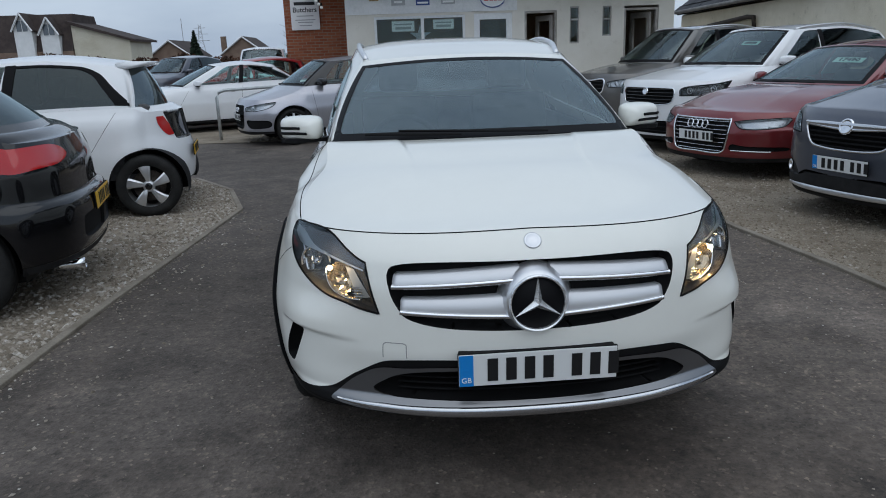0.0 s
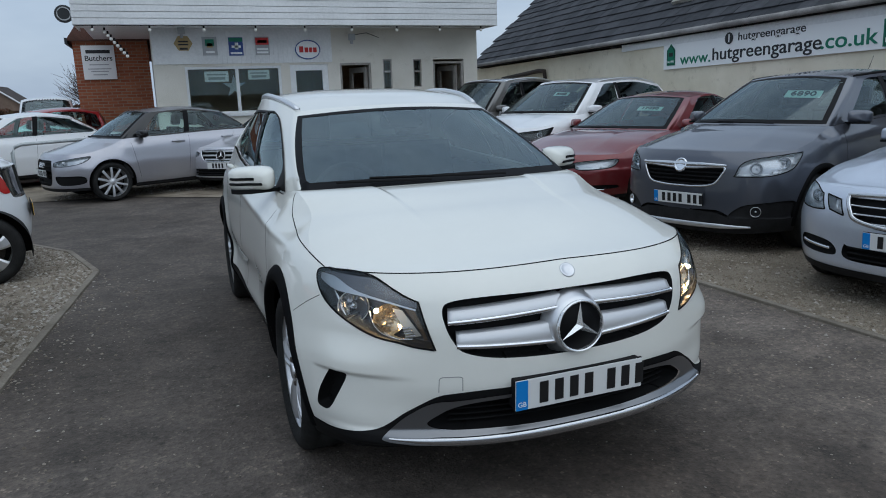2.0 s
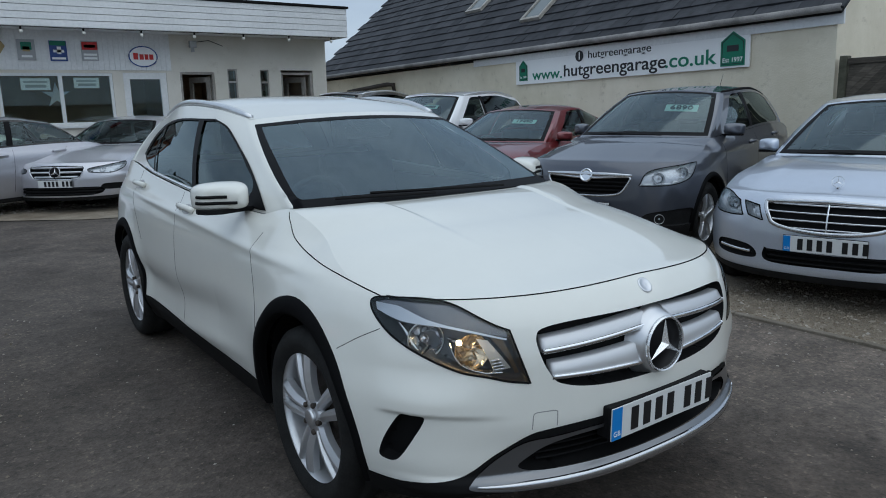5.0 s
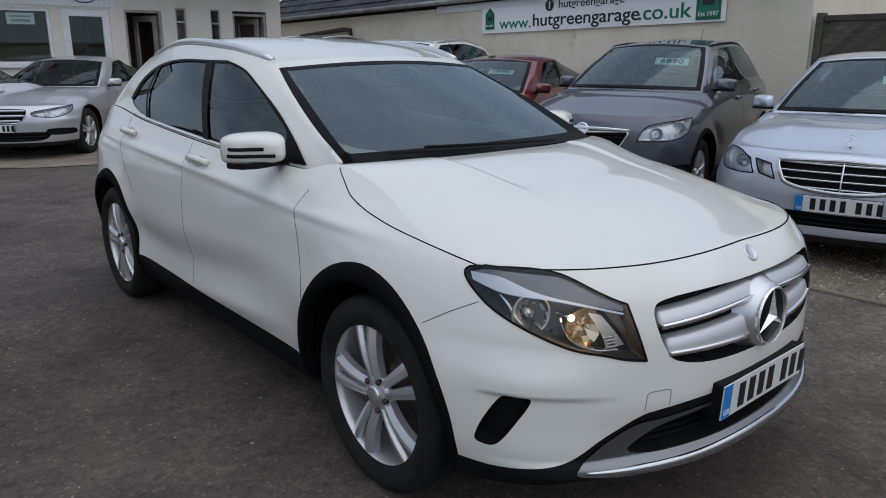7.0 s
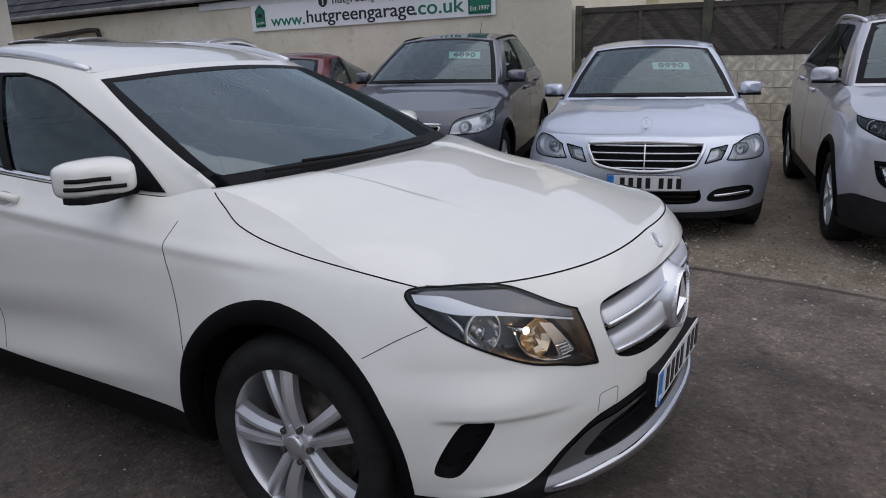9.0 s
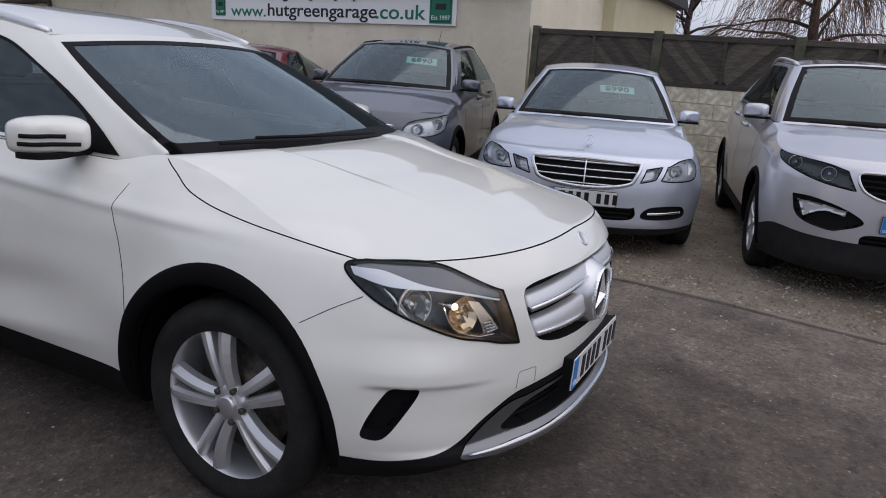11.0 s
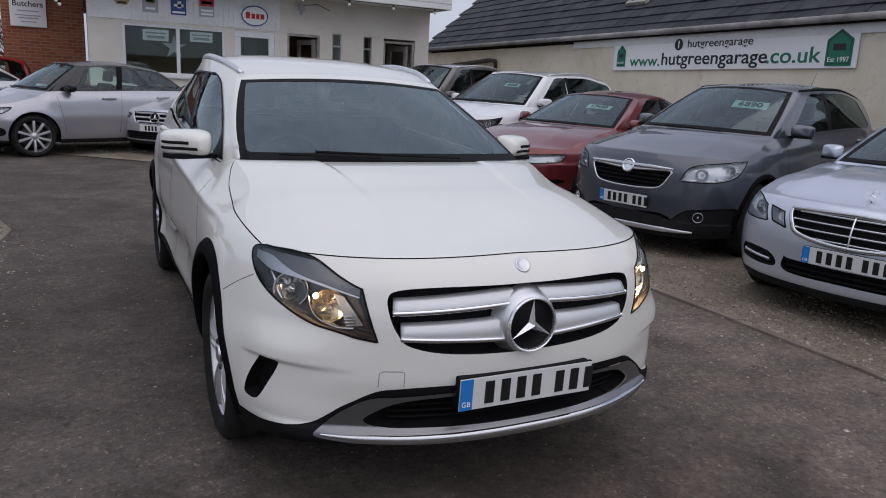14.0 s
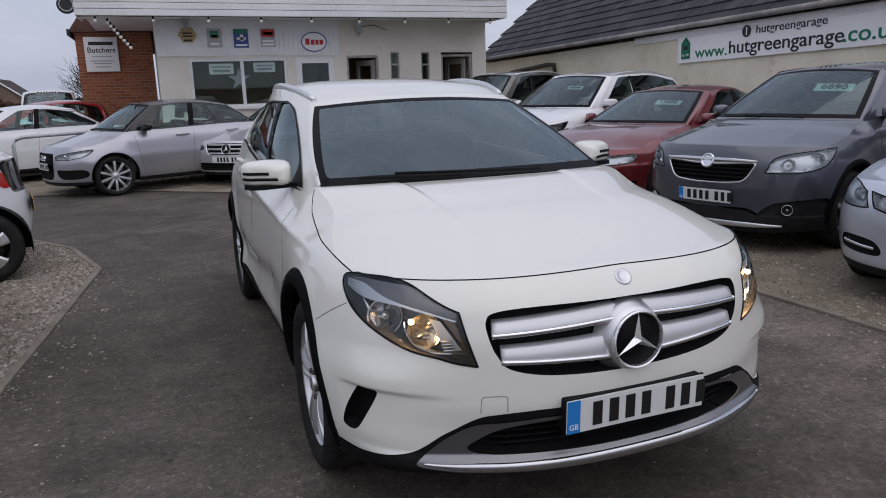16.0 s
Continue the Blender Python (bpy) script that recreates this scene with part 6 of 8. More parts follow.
def bare_tree(x, y, h, spread, seed, hang, label, twigs):
    """A leafless tree: trunk, limbs and fine twigs; hang makes the twigs weep."""
    t0 = new("bare_tree")
    g = random.Random(seed)
    tips = []
    bm = bmesh.new()
    tube(bm, [(x, y, 0), (x + 0.1, y, h * 0.22), (x - 0.05, y + 0.1, h * 0.45), (x, y, h * 0.62)], [0.028 * h, 0.022 * h, 0.016 * h, 0.010 * h], 10)
    part("trunk", bm, BARK, t0, smooth=True)
    for k in range(16):
        limb = bmesh.new()
        a = g.uniform(0, 6.283)
        z0 = h * g.uniform(0.25, 0.60)
        L = spread * g.uniform(0.6, 1.0)
        p = Vector((x, y, z0))
        d = Vector((math.cos(a), math.sin(a), g.uniform(0.4, 1.0))).normalized()
        pts = [tuple(p)]
        for i in range(5):
            d = (d + Vector((g.uniform(-0.3, 0.3), g.uniform(-0.3, 0.3), g.uniform(-0.2, 0.2) - hang * 0.12))).normalized()
            p = p + d * L / 5
            pts.append(tuple(p))
            tips.append((p.copy(), d.copy()))
        tube(limb, pts, [0.009 * h * (1 - i / 6.5) for i in range(6)], 6)
        part("limb", limb, BARK, t0, smooth=True)
    tw = bmesh.new()
    for k in range(twigs):
        p, d = g.choice(tips)
        p = p + Vector((g.uniform(-0.4, 0.4), g.uniform(-0.4, 0.4), g.uniform(-0.3, 0.3)))
        pts = [tuple(p)]
        L = spread * g.uniform(0.25, 0.6) * (1.3 if hang else 0.7)
        q = Vector((d.x + g.uniform(-0.6, 0.6), d.y + g.uniform(-0.6, 0.6), d.z * (0.3 if hang else 1) + g.uniform(-0.4, 0.4)))
        for i in range(4):
            q = (q + Vector((g.uniform(-0.15, 0.15), g.uniform(-0.15, 0.15), -0.75 * hang))).normalized()
            p = p + q * L / 4
            pts.append(tuple(p))
        tube(tw, pts, [0.012, 0.010, 0.008, 0.006, 0.004], 3)
    tagged(part("twig_spray", tw, TWIG if hang else BARK, t0), kind="stuff")
    return tagged(t0, label, "tree")


bare_tree(27.0, 0.2, 9.0, 4.2, 4, 1.0, "leafless weeping willow with reddish hanging twigs", 900)
bare_tree(33.0, 5.5, 8.0, 3.4, 7, 0.0, "leafless dark-limbed tree beyond the fence", 500)
bare_tree(16.5, 24.0, 6.0, 2.4, 9, 0.0, "leafless tree between showroom and workshop", 350)
bare_tree(-4.3, 38.0, 4.3, 1.5, 15, 0.0, "leafless bushy tree beside the brick house", 500)

# plain closing walls far behind the camera
bk = box("backdrop_wall", (-40, -30.3, 0), (40, -30, 2.2), TAN)
tagged(bk, "plain distant wall closing the yard behind", "wall", kind="structure")
# ---- trim that several cars share ----
def frame_on(fn, u, w, off=0.0):
    """A pose on a surface: x along u, z up, -y outwards."""
    a = np.array([u, u + 0.004, u]), np.array([w, w, w + 0.004])
    p = fn(*a, off)
    x, z = Vector(p[1] - p[0]).normalized(), Vector(p[2] - p[0])
    z = (z - x * z.dot(x)).normalized()
    y = z.cross(x)
    m = Matrix((x, y, z)).transposed().to_4x4()
    m.translation = Vector(p[0])
    return m


def reflector(parent, m, r, material=CHROME, bulb=None, rim=True):
    """A round lamp bowl facing -y with a lens dome and a rim."""
    bm = bmesh.new()
    lathe(bm, [(r, 0.0), (r * 0.92, 0.012), (r * 0.7, 0.03), (r * 0.4, 0.043), (0.001, 0.048)], 28, "y")
    bmesh.ops.transform(bm, matrix=m, verts=bm.verts)
    bowl = part("lamp_bowl", bm, material, parent, smooth=True)
    bm = bmesh.new()
    lathe(bm, [(r * 1.08, 0.002), (r * 1.08, -0.004), (r * 0.98, -0.004), (r * 0.97, 0.004)], 28, "y")
    bmesh.ops.transform(bm, matrix=m, verts=bm.verts)
    part("lamp_ring", bm, SILVER, parent, smooth=True)
    bm = bmesh.new()
    bmesh.ops.create_uvsphere(bm, u_segments=12, v_segments=8, radius=r * 0.24, matrix=m @ Matrix.Translation((0, 0.02, 0)))
    part("bulb", bm, bulb or FROST, parent, smooth=True)


def faceted_bowl(parent, m, r):
    """A main-beam bowl of flat mirror facets facing -y, with a capped bulb and a bright ring."""
    bm = bmesh.new()
    lathe(bm, [(r, 0.0), (r * 0.86, 0.014), (r * 0.62, 0.031), (r * 0.30, 0.043)], 14, "y")
    rng = random.Random(4)
    for v in bm.verts:
        v.co.y += rng.uniform(-0.004, 0.004)
    bmesh.ops.transform(bm, matrix=m, verts=bm.verts)
    bowl = part("lamp_bowl", bm, CHROME_DULL, parent, "faceted mirror bowl")
    bm = bmesh.new()
    lathe(bm, [(r * 1.05, 0.004), (r * 1.05, -0.004), (r * 0.99, -0.004), (r * 0.98, 0.004)], 40, "y")
    bmesh.ops.transform(bm, matrix=m, verts=bm.verts)
    part("lamp_ring", bm, SILVER, bowl, smooth=True)
    bm = bmesh.new()
    lathe(bm, [(0.001, 0.004), (r * 0.22, 0.007), (r * 0.26, 0.018), (r * 0.24, 0.046)], 20, "y")
    bmesh.ops.transform(bm, matrix=m, verts=bm.verts)
    part("bulb_cap", bm, CHROME_DULL, bowl, smooth=True)


def both_sides(fn):
    for sg in (-1, 1):
        fn(sg)


def seam(t, pts, sign=1, width=0.0038):
    q = t["sh"].line(pts, sign)
    strip("shut_line", t["sh"].P, q, width, SEAM, t["root"], 0.0006)


def sticker(t, u, w, text, size=0.13):
    """A price card behind the windscreen."""
    m = frame_on(t["cabin"], u, w, -0.02)
    card = new("price_card")
    card.parent = t["root"]
    tagged(card, "pale price card with dark numerals")
    n = size * 0.62 * (len(text) if text else 4)
    box("card", (-n / 2 - 0.02, 0.0, -size * 0.62), (n / 2 + 0.02, 0.003, size * 0.62), CARD, card, bevel=0.001, m=m)
    if text:
        lettering("numerals", text, size, CARD_INK, m @ pose(0, -0.003, 0, 90), card, bold=0.001)
    else:
        box("writing_bar", (-n * 0.42, -0.003, -size * 0.3), (n * 0.42, -0.001, size * 0.3), CARD_INK, card, m=m)


CARD = shader("card_mint", (0.60, 0.78, 0.73), 0.6)
CARD_INK = shader("card_ink", (0.03, 0.05, 0.045), 0.6)


BADGE_BACK = shader("badge_black", (0.006, 0.006, 0.007), 0.5, spec=0.12)
STAR = shader("star_bright", (0.86, 0.87, 0.88), 0.2, 0.75)


def star_badge(parent, m, r, ring=True, material=STAR, back=True):
    """A ring with a three-armed star, facing -y."""
    b = new("badge")
    b.parent = parent
    if back:
        bm = bmesh.new()
        lathe(bm, [(r * 0.95, 0.012), (r * 0.9, 0.002), (0.001, 0.0)], 36, "y")
        bmesh.ops.transform(bm, matrix=m, verts=bm.verts)
        part("badge_back", bm, BADGE_BACK, b, smooth=True)
    bm = bmesh.new()
    lathe(bm, [(r, 0.014), (r * 1.0, -0.004), (r * 0.965, -0.010), (r * 0.92, -0.008), (r * 0.90, 0.006)], 44, "y")
    for k in range(3):
        a = math.pi / 2 + k * 2 * math.pi / 3
        tip = bm.verts.new((math.cos(a) * r * 0.93, -0.004, math.sin(a) * r * 0.93))
        cen = bm.verts.new((0, -0.020, 0))
        base = bm.verts.new((0, 0.004, 0))
        L = bm.verts.new((math.cos(a + 1.047) * r * 0.17, 0.0, math.sin(a + 1.047) * r * 0.17))
        R = bm.verts.new((math.cos(a - 1.047) * r * 0.17, 0.0, math.sin(a - 1.047) * r * 0.17))
        bm.faces.new((cen, L, tip))
        bm.faces.new((cen, tip, R))
        bm.faces.new((base, tip, L))
        bm.faces.new((base, R, tip))
    bmesh.ops.transform(bm, matrix=m, verts=bm.verts)
    part("star", bm, material, b, "bright three-armed star in a ring")
    return b


def handle(t, y, z, side, chrome=False, c=None):
    """A pull handle over a flat grey disc that paints its cup's shade."""
    sh = t["sh"]
    s = sh.s_of(("y", y), z) * side
    m = frame_on(lambda a, b, o: sh.P(a, b, o), s, z, 0.0)
    bm = bmesh.new()
    tube(bm, [m @ Vector((dx, -0.004 - 0.034 * math.sin(math.pi * min(1, max(0, (dx + 0.11) / 0.22))) ** 0.6, 0)) for dx in np.linspace(-0.11, 0.11, 13)], 0.014, 8, flat=1.2)
    part("door_handle", bm, CHROME if chrome else c["paint"], t["root"], smooth=True)
    bm = bmesh.new()
    bmesh.ops.create_uvsphere(bm, u_segments=14, v_segments=8, radius=1.0, matrix=m @ Matrix.Diagonal((0.075, 0.004, 0.033, 1)))
    part("cup_shade_disc", bm, SHADE_CUP, t["root"], smooth=True)


LAMP_GREY = shader("lamp_reflector_grey", (0.76, 0.77, 0.79), 0.25, 0.45, coat=0.6)
# grey that stands in for shade in the hollow behind a handle
SHADE_CUP = shader("handle_shade_grey", (0.35, 0.35, 0.34), 0.4, coat=0.6)


def rails(t, c, material):
    for sg in (-1, 1):
        (y0, z0), (x1, y1, z1), mid, (x2, y2, z2), _ = c["roof"]
        n = 22
        u = sg * np.linspace(1.02, 1.96, n)
        p = t["Tp"](u)
        lift = c.get("rail_lift", 0.03) * np.sin(np.linspace(0, math.pi, n)) ** 0.45
        bm = bmesh.new()
        tube(bm, [(a[0] - sg * 0.02, a[1], a[2] + h + 0.004) for a, h in zip(p, lift)], c.get("rail_r", 0.019), 8)
        part("roof_rail", bm, material, t["root"], "silver roof rail" if material is SILVER else "", smooth=True)


def front_cuts(t, c):
    """Lamps, grille and intakes of a parked car."""
    body, poly, both, root = t["body"], t["poly"], t["both"], t["root"]
    for k, g in enumerate(c.get("grilles", ())):
        body.cut(f"grille{k}", both(g))
    for k, (g, sharp) in enumerate(c.get("lamps", ())):
        for sg in (-1, 1):
            body.cut(f"lamp{k}{sg}", poly(g, sharp, sg))
    for k, (g, mat, *sharp) in enumerate(c.get("patches", ())):
        for sg in (-1, 1):
            body.cut(f"patch{k}{sg}", poly(g, sharp[0] if sharp else (), sg))
    for k, (g, sharp) in enumerate(c.get("tails", ())):
        for sg in (-1, 1):
            body.cut(f"tail{k}{sg}", poly(g, sharp, sg))


def front_fit(t, c):
    body, sh, root = t["body"], t["sh"], t["root"]
    up = t["upper"]
    for k, g in enumerate(c.get("grilles", ())):
        gr = new("grille")
        gr.parent = root
        body.panel("grille_back", f"grille{k}", BLACK, gr, recess=0.05)
        zs = [p[2] for p in g]
        lo, hi = min(zs), max(zs)
        xm = max(p[1] for p in g)
        n = c.get("bars", (5, 0))[0] if k == c.get("main_grille", 0) else 3
        mat = c.get("bar_mat", CHROME) if k == c.get("main_grille", 0) else BLACK
        for i in range(n):
            z = lo + (hi - lo) * (i + 0.5 + 0.0) / n
            # half-width of the opening at this height
            half = 0.0
            P = [(p[1], p[2]) for p in g]
            for (xa, za), (xb, zb) in zip(P, P[1:]):
                if (za - z) * (zb - z) <= 0 and za != zb:
                    half = max(half, xa + (xb - xa) * (z - za) / (zb - za))
            half = max(half - 0.008, 0.03)
            sm = sh.s_of(("x", half), z)
            ridge("grille_bar", lambda a, b, o: sh.P(a, b, o), [(s, z) for s in np.linspace(-sm, sm, 31)], c.get("bar_w", 0.014), -0.006, mat, gr, base=-0.03)
        if c.get("surround") and k == c.get("main_grille", 0):
            line = t["both"](g)
            ridge("grille_surround", up, [(a, b) for a, b in line], c["surround"][0], 0.008, c["surround"][1], gr, closed=True)
    for k, (g, sharp) in enumerate(c.get("lamps", ())):
        for sg in (-1, 1):
            lamp = new("headlight")
            lamp.parent = root
            body.panel("lamp_housing", f"lamp{k}{sg}", c.get("lamp_mat", LAMP_GREY), lamp, recess=0.06)
            body.panel("lamp_lens", f"lamp{k}{sg}", COVER, lamp, "clear lamp lens", off=0.002)
            strip("lamp_seal", up, t["poly"](g, sharp, sg), 0.009, BLACK, lamp, 0.0025, closed=True)
            for kind, v, z, r in c.get("bowls", ()):
                s = sh.s_of((kind, v), z) * sg
                p = sh.P(np.array([s]), np.array([z]), -0.030)[0]
                reflector(lamp, pose(*p, 0, 0, sg * 22), r)
    for k, (g, mat, *sharp) in enumerate(c.get("patches", ())):
        for sg in (-1, 1):
            body.panel("bumper_insert", f"patch{k}{sg}", mat, root, recess=0.02)
    for a, b, wd, mat in c.get("bright_bars", ()):
        for sg in (-1, 1):
            ridge("bumper_bar", lambda p, q, o: sh.P(p, q, o), sh.line([a, b], sg), wd, 0.008, mat, root, "bright bumper bar", base=-0.012)
    if c.get("top_bar"):
        z, half, wd = c["top_bar"]
        sm = sh.s_of(("x", half), z)
        ridge("grille_top_bar", lambda p, q, o: sh.P(p, q, o), [(q, z) for q in np.linspace(-sm, sm, 31)], [wd * 0.5, wd, wd, wd, wd * 0.5], 0.014, CHROME_DULL, root, "bright bar over the grille")
    if c.get("middle_bar"):
        z0, z1 = c["middle_bar"]
        ridge("grille_middle_bar", lambda p, q, o: sh.P(p, q, o), [(0.0, z) for z in np.linspace(z0, z1, 31)], 0.014, 0.008, CHROME, root, "upright bright bar", base=-0.03)
    if c.get("bonnet_star"):
        y, z = c["bonnet_star"]
        star_badge(root, pose(0, y, z + 0.045), 0.04, back=False)
        box("badge_stem", (-0.006, y - 0.004, z - 0.03), (0.006, y + 0.006, z + 0.01), CHROME, root, bevel=0.002)
    if c.get("spoiler"):
        y, z, half = c["spoiler"]
        bm = bmesh.new()
        prism(bm, [(-0.14, 0.02), (-0.02, 0.035), (0.13, 0.03), (0.16, 0.015), (0.15, -0.005), (0.02, -0.03), (-0.12, -0.05)], half * 2, Matrix.Translation((half, y, z)) @ Matrix.Rotation(radians(90), 4, "Z"))
        bmesh.ops.bevel(bm, geom=list(bm.edges), offset=0.008, segments=2, affect="EDGES")
        part("roof_spoiler", bm, c["paint"], root, "roof spoiler", smooth=True)
    if c.get("exhaust"):
        x, y, z = c["exhaust"]
        bm = bmesh.new()
        lathe(bm, [(0.030, -0.10), (0.034, 0.0), (0.036, 0.05), (0.031, 0.05), (0.028, -0.06), (0.001, -0.06)], 20, "y")
        bmesh.ops.transform(bm, matrix=pose(x, y, z), verts=bm.verts)
        part("exhaust_pipe", bm, CHROME, root, "chrome exhaust pipe", smooth=True)
    for k, (g, sharp) in enumerate(c.get("tails", ())):
        for sg in (-1, 1):
            body.panel("tail_lamp", f"tail{k}{sg}", RED_LENS, root, "red rear lamp", off=0.004)
    for kind, v, z, r in c.get("fogs", ()):
        for sg in (-1, 1):
            s = sh.s_of((kind, v), z) * sg
            p = sh.P(np.array([s]), np.array([z]), -0.002)[0]
            fog = new("fog_lamp")
            fog.parent = root
            reflector(fog, pose(*p, 0, 0, sg * 28), r)
    if c.get("door_lines"):
        for sg in (-1, 1):
            for y0, z0, y1, z1 in c["door_lines"]:
                seam(t, [("y", y0 + (y1 - y0) * f, z0 + (z1 - z0) * f) for f in np.linspace(0, 1, 8)], sg)
            for y, z in c.get("handles", ()):
                handle(t, y, z, sg, c.get("chrome_handles", False), c)
    if c.get("clad_arch"):
        for yw, R in sh.wheels:
            for sg in (-1, 1):
                arch_band(t, c, yw, R, c["clad_arch"], sg)
    if c.get("skid"):
        z = c["skid"]
        sm = sh.s_of(("x", c["W"] * 0.72), z)
        ridge("skid_strip", lambda a, b, o: sh.P(a, b, o), [(s, z) for s in np.linspace(-sm, sm, 41)], [0.02, 0.045, 0.05, 0.05, 0.045, 0.02], 0.012, SILVER, root, "silver bumper strip")
    if c.get("emblem"):
        x, z, r = c["emblem"]
        s = sh.s_of(("x", 0.0), z)
        m = frame_on(lambda a, b, o: sh.P(a, b, o), 0.0, z, 0.010)
        kind = c.get("emblem_kind", "disc")
        if kind == "star":
            star_badge(root, m, r)
        elif kind == "rings":
            b = new("badge")
            b.parent = root
            for i in range(4):
                bm = bmesh.new()
                tube(bm, [m @ Vector(((i - 1.5) * r * 1.05 + r * 0.62 * math.cos(a), 0, r * 0.62 * math.sin(a))) for a in np.linspace(0, 2 * math.pi, 21)[:-1]], r * 0.1, 6, closed=True)
                part("badge_ring", bm, CHROME, b, smooth=True)
        else:
            bm = bmesh.new()
            lathe(bm, [(r, 0.01), (r * 0.95, -0.004), (r * 0.8, -0.006), (r * 0.72, 0.0), (r * 0.4, -0.003), (0.001, -0.004)], 28, "y")
            bmesh.ops.transform(bm, matrix=m, verts=bm.verts)
            part("badge", bm, CHROME, root, "round bright badge", smooth=True)
    if c.get("aerial"):
        x, y, z = c["aerial"]
        bm = bmesh.new()
        tube(bm, [(x, y, z), (x, y + 0.06, z + 0.10), (x, y + 0.17, z + 0.26)], [0.006, 0.004, 0.002], 6)
        part("aerial", bm, BLACK, root, "thin black roof aerial")
    if c.get("card"):
        sticker(t, *c["card"])
    if c.get("rails"):
        rails(t, c, c["rails"])


CLADDING = varied("grey_black_cladding", (0.013, 0.013, 0.0135), (0.021, 0.021, 0.022), 9.0, 0.6, 160, 0.1, spec=0.2)
ARCH_TRIM = shader("arch_trim", (0.005, 0.005, 0.0055), 0.7, spec=0.06)


def arch_band(t, c, yw, R, width, sg):
    """The dark plastic lip round a wheel opening."""
    sh = t["sh"]
    n = 48
    lo = c.get("arch_end", 0.27)
    a0 = math.asin(max(-0.95, (lo - c["wr"]) / R))
    ang = np.linspace(a0, math.pi - a0, n)
    slim = 1 - c.get("arch_slim", 0.0) * np.clip(np.cos(ang), 0, 1)
    rings = []
    for r, wide, off in ((R - 0.004, 0, -0.03), (R - 0.004, 0, 0.006), (R + 0.006, 0, 0.014), (R - 0.012, 1, 0.010), (R, 1, 0.0), (R, 1, -0.012)):
        r = r + wide * width * slim
        y, z = yw - r * np.cos(ang), c["wr"] + r * np.sin(ang)
        q = np.array([sh.s_of(("y", a), b) for a, b in zip(y, z)])
        rings.append(sh.P(q * sg, np.maximum(z, lo), off))
    V = np.concatenate(rings)
    F = []
    for k in range(len(rings) - 1):
        for i in range(n - 1):
            F.append([k * n + i, k * n + i + 1, (k + 1) * n + i + 1, (k + 1) * n + i])
    solid("wheel_arch_trim", V, F if sg > 0 else [f[::-1] for f in F], ARCH_TRIM, t["root"])


def band(name, sh, a, b, sg, material, parent, label="", off=0.0, n=24, rows=5):
    """A strip of skin between two lines."""
    k = np.linspace(0, 1, len(a))
    tt = np.linspace(0, 1, n)
    A, B = np.array(sh.line(a, sg)), np.array(sh.line(b, sg))
    A, B = (np.stack([pchip(k, q[:, 0], tt), pchip(k, q[:, 1], tt)], 1) for q in (A, B))
    V = np.concatenate([sh.P(*(A * (1 - f) + B * f).T, off) for f in np.linspace(0, 1, rows)])
    F = [[i * n + j, i * n + j + 1, (i + 1) * n + j + 1, (i + 1) * n + j] for i in range(rows - 1) for j in range(n - 1)]
    return solid(name, V, F, material, parent, label)


# ---- the white crossover ----
WHITE = car_paint("white_paint", (0.80, 0.80, 0.745), 0.0, 0.3, amount=0.05)
SIDE_PROF = [(0.18, 0.09), (0.25, 0.055), (0.32, 0.03), (0.45, 0.012), (0.60, 0.0), (0.74, 0.008), (0.88, 0.022), (0.95, 0.038), (1.02, 0.075), (1.10, 0.11), (1.2, 0.15)]
LAMP = [("y", 0.52, 0.868), ("y", 0.455, 0.886), ("x", 0.66, 0.880), ("x", 0.545, 0.805), ("x", 0.508, 0.642), ("x", 0.565, 0.653), ("x", 0.645, 0.675), ("y", 0.262, 0.712), ("y", 0.355, 0.757), ("y", 0.44, 0.805)]
GRILLE = [("x", 0, 0.815), ("x", 0.30, 0.815), ("x", 0.44, 0.805), ("x", 0.475, 0.780), ("x", 0.472, 0.725), ("x", 0.45, 0.67), ("x", 0.41, 0.628), ("x", 0.28, 0.600), ("x", 0, 0.588)]
VENT = [("y", 0.272, 0.540), ("y", 0.300, 0.549), ("y", 0.340, 0.545), ("y", 0.385, 0.475), ("y", 0.412, 0.405), ("y", 0.398, 0.386), ("y", 0.352, 0.392), ("y", 0.305, 0.465)]


def gla_cuts(t, c):
    body, poly, both = t["body"], t["poly"], t["both"]
    body.cut("grille", both(GRILLE))
    for sg in (-1, 1):
        body.cut(f"lamp{sg}", poly(LAMP, (3, 4), sg))
        body.cut(f"vent{sg}", poly(VENT, (), sg))


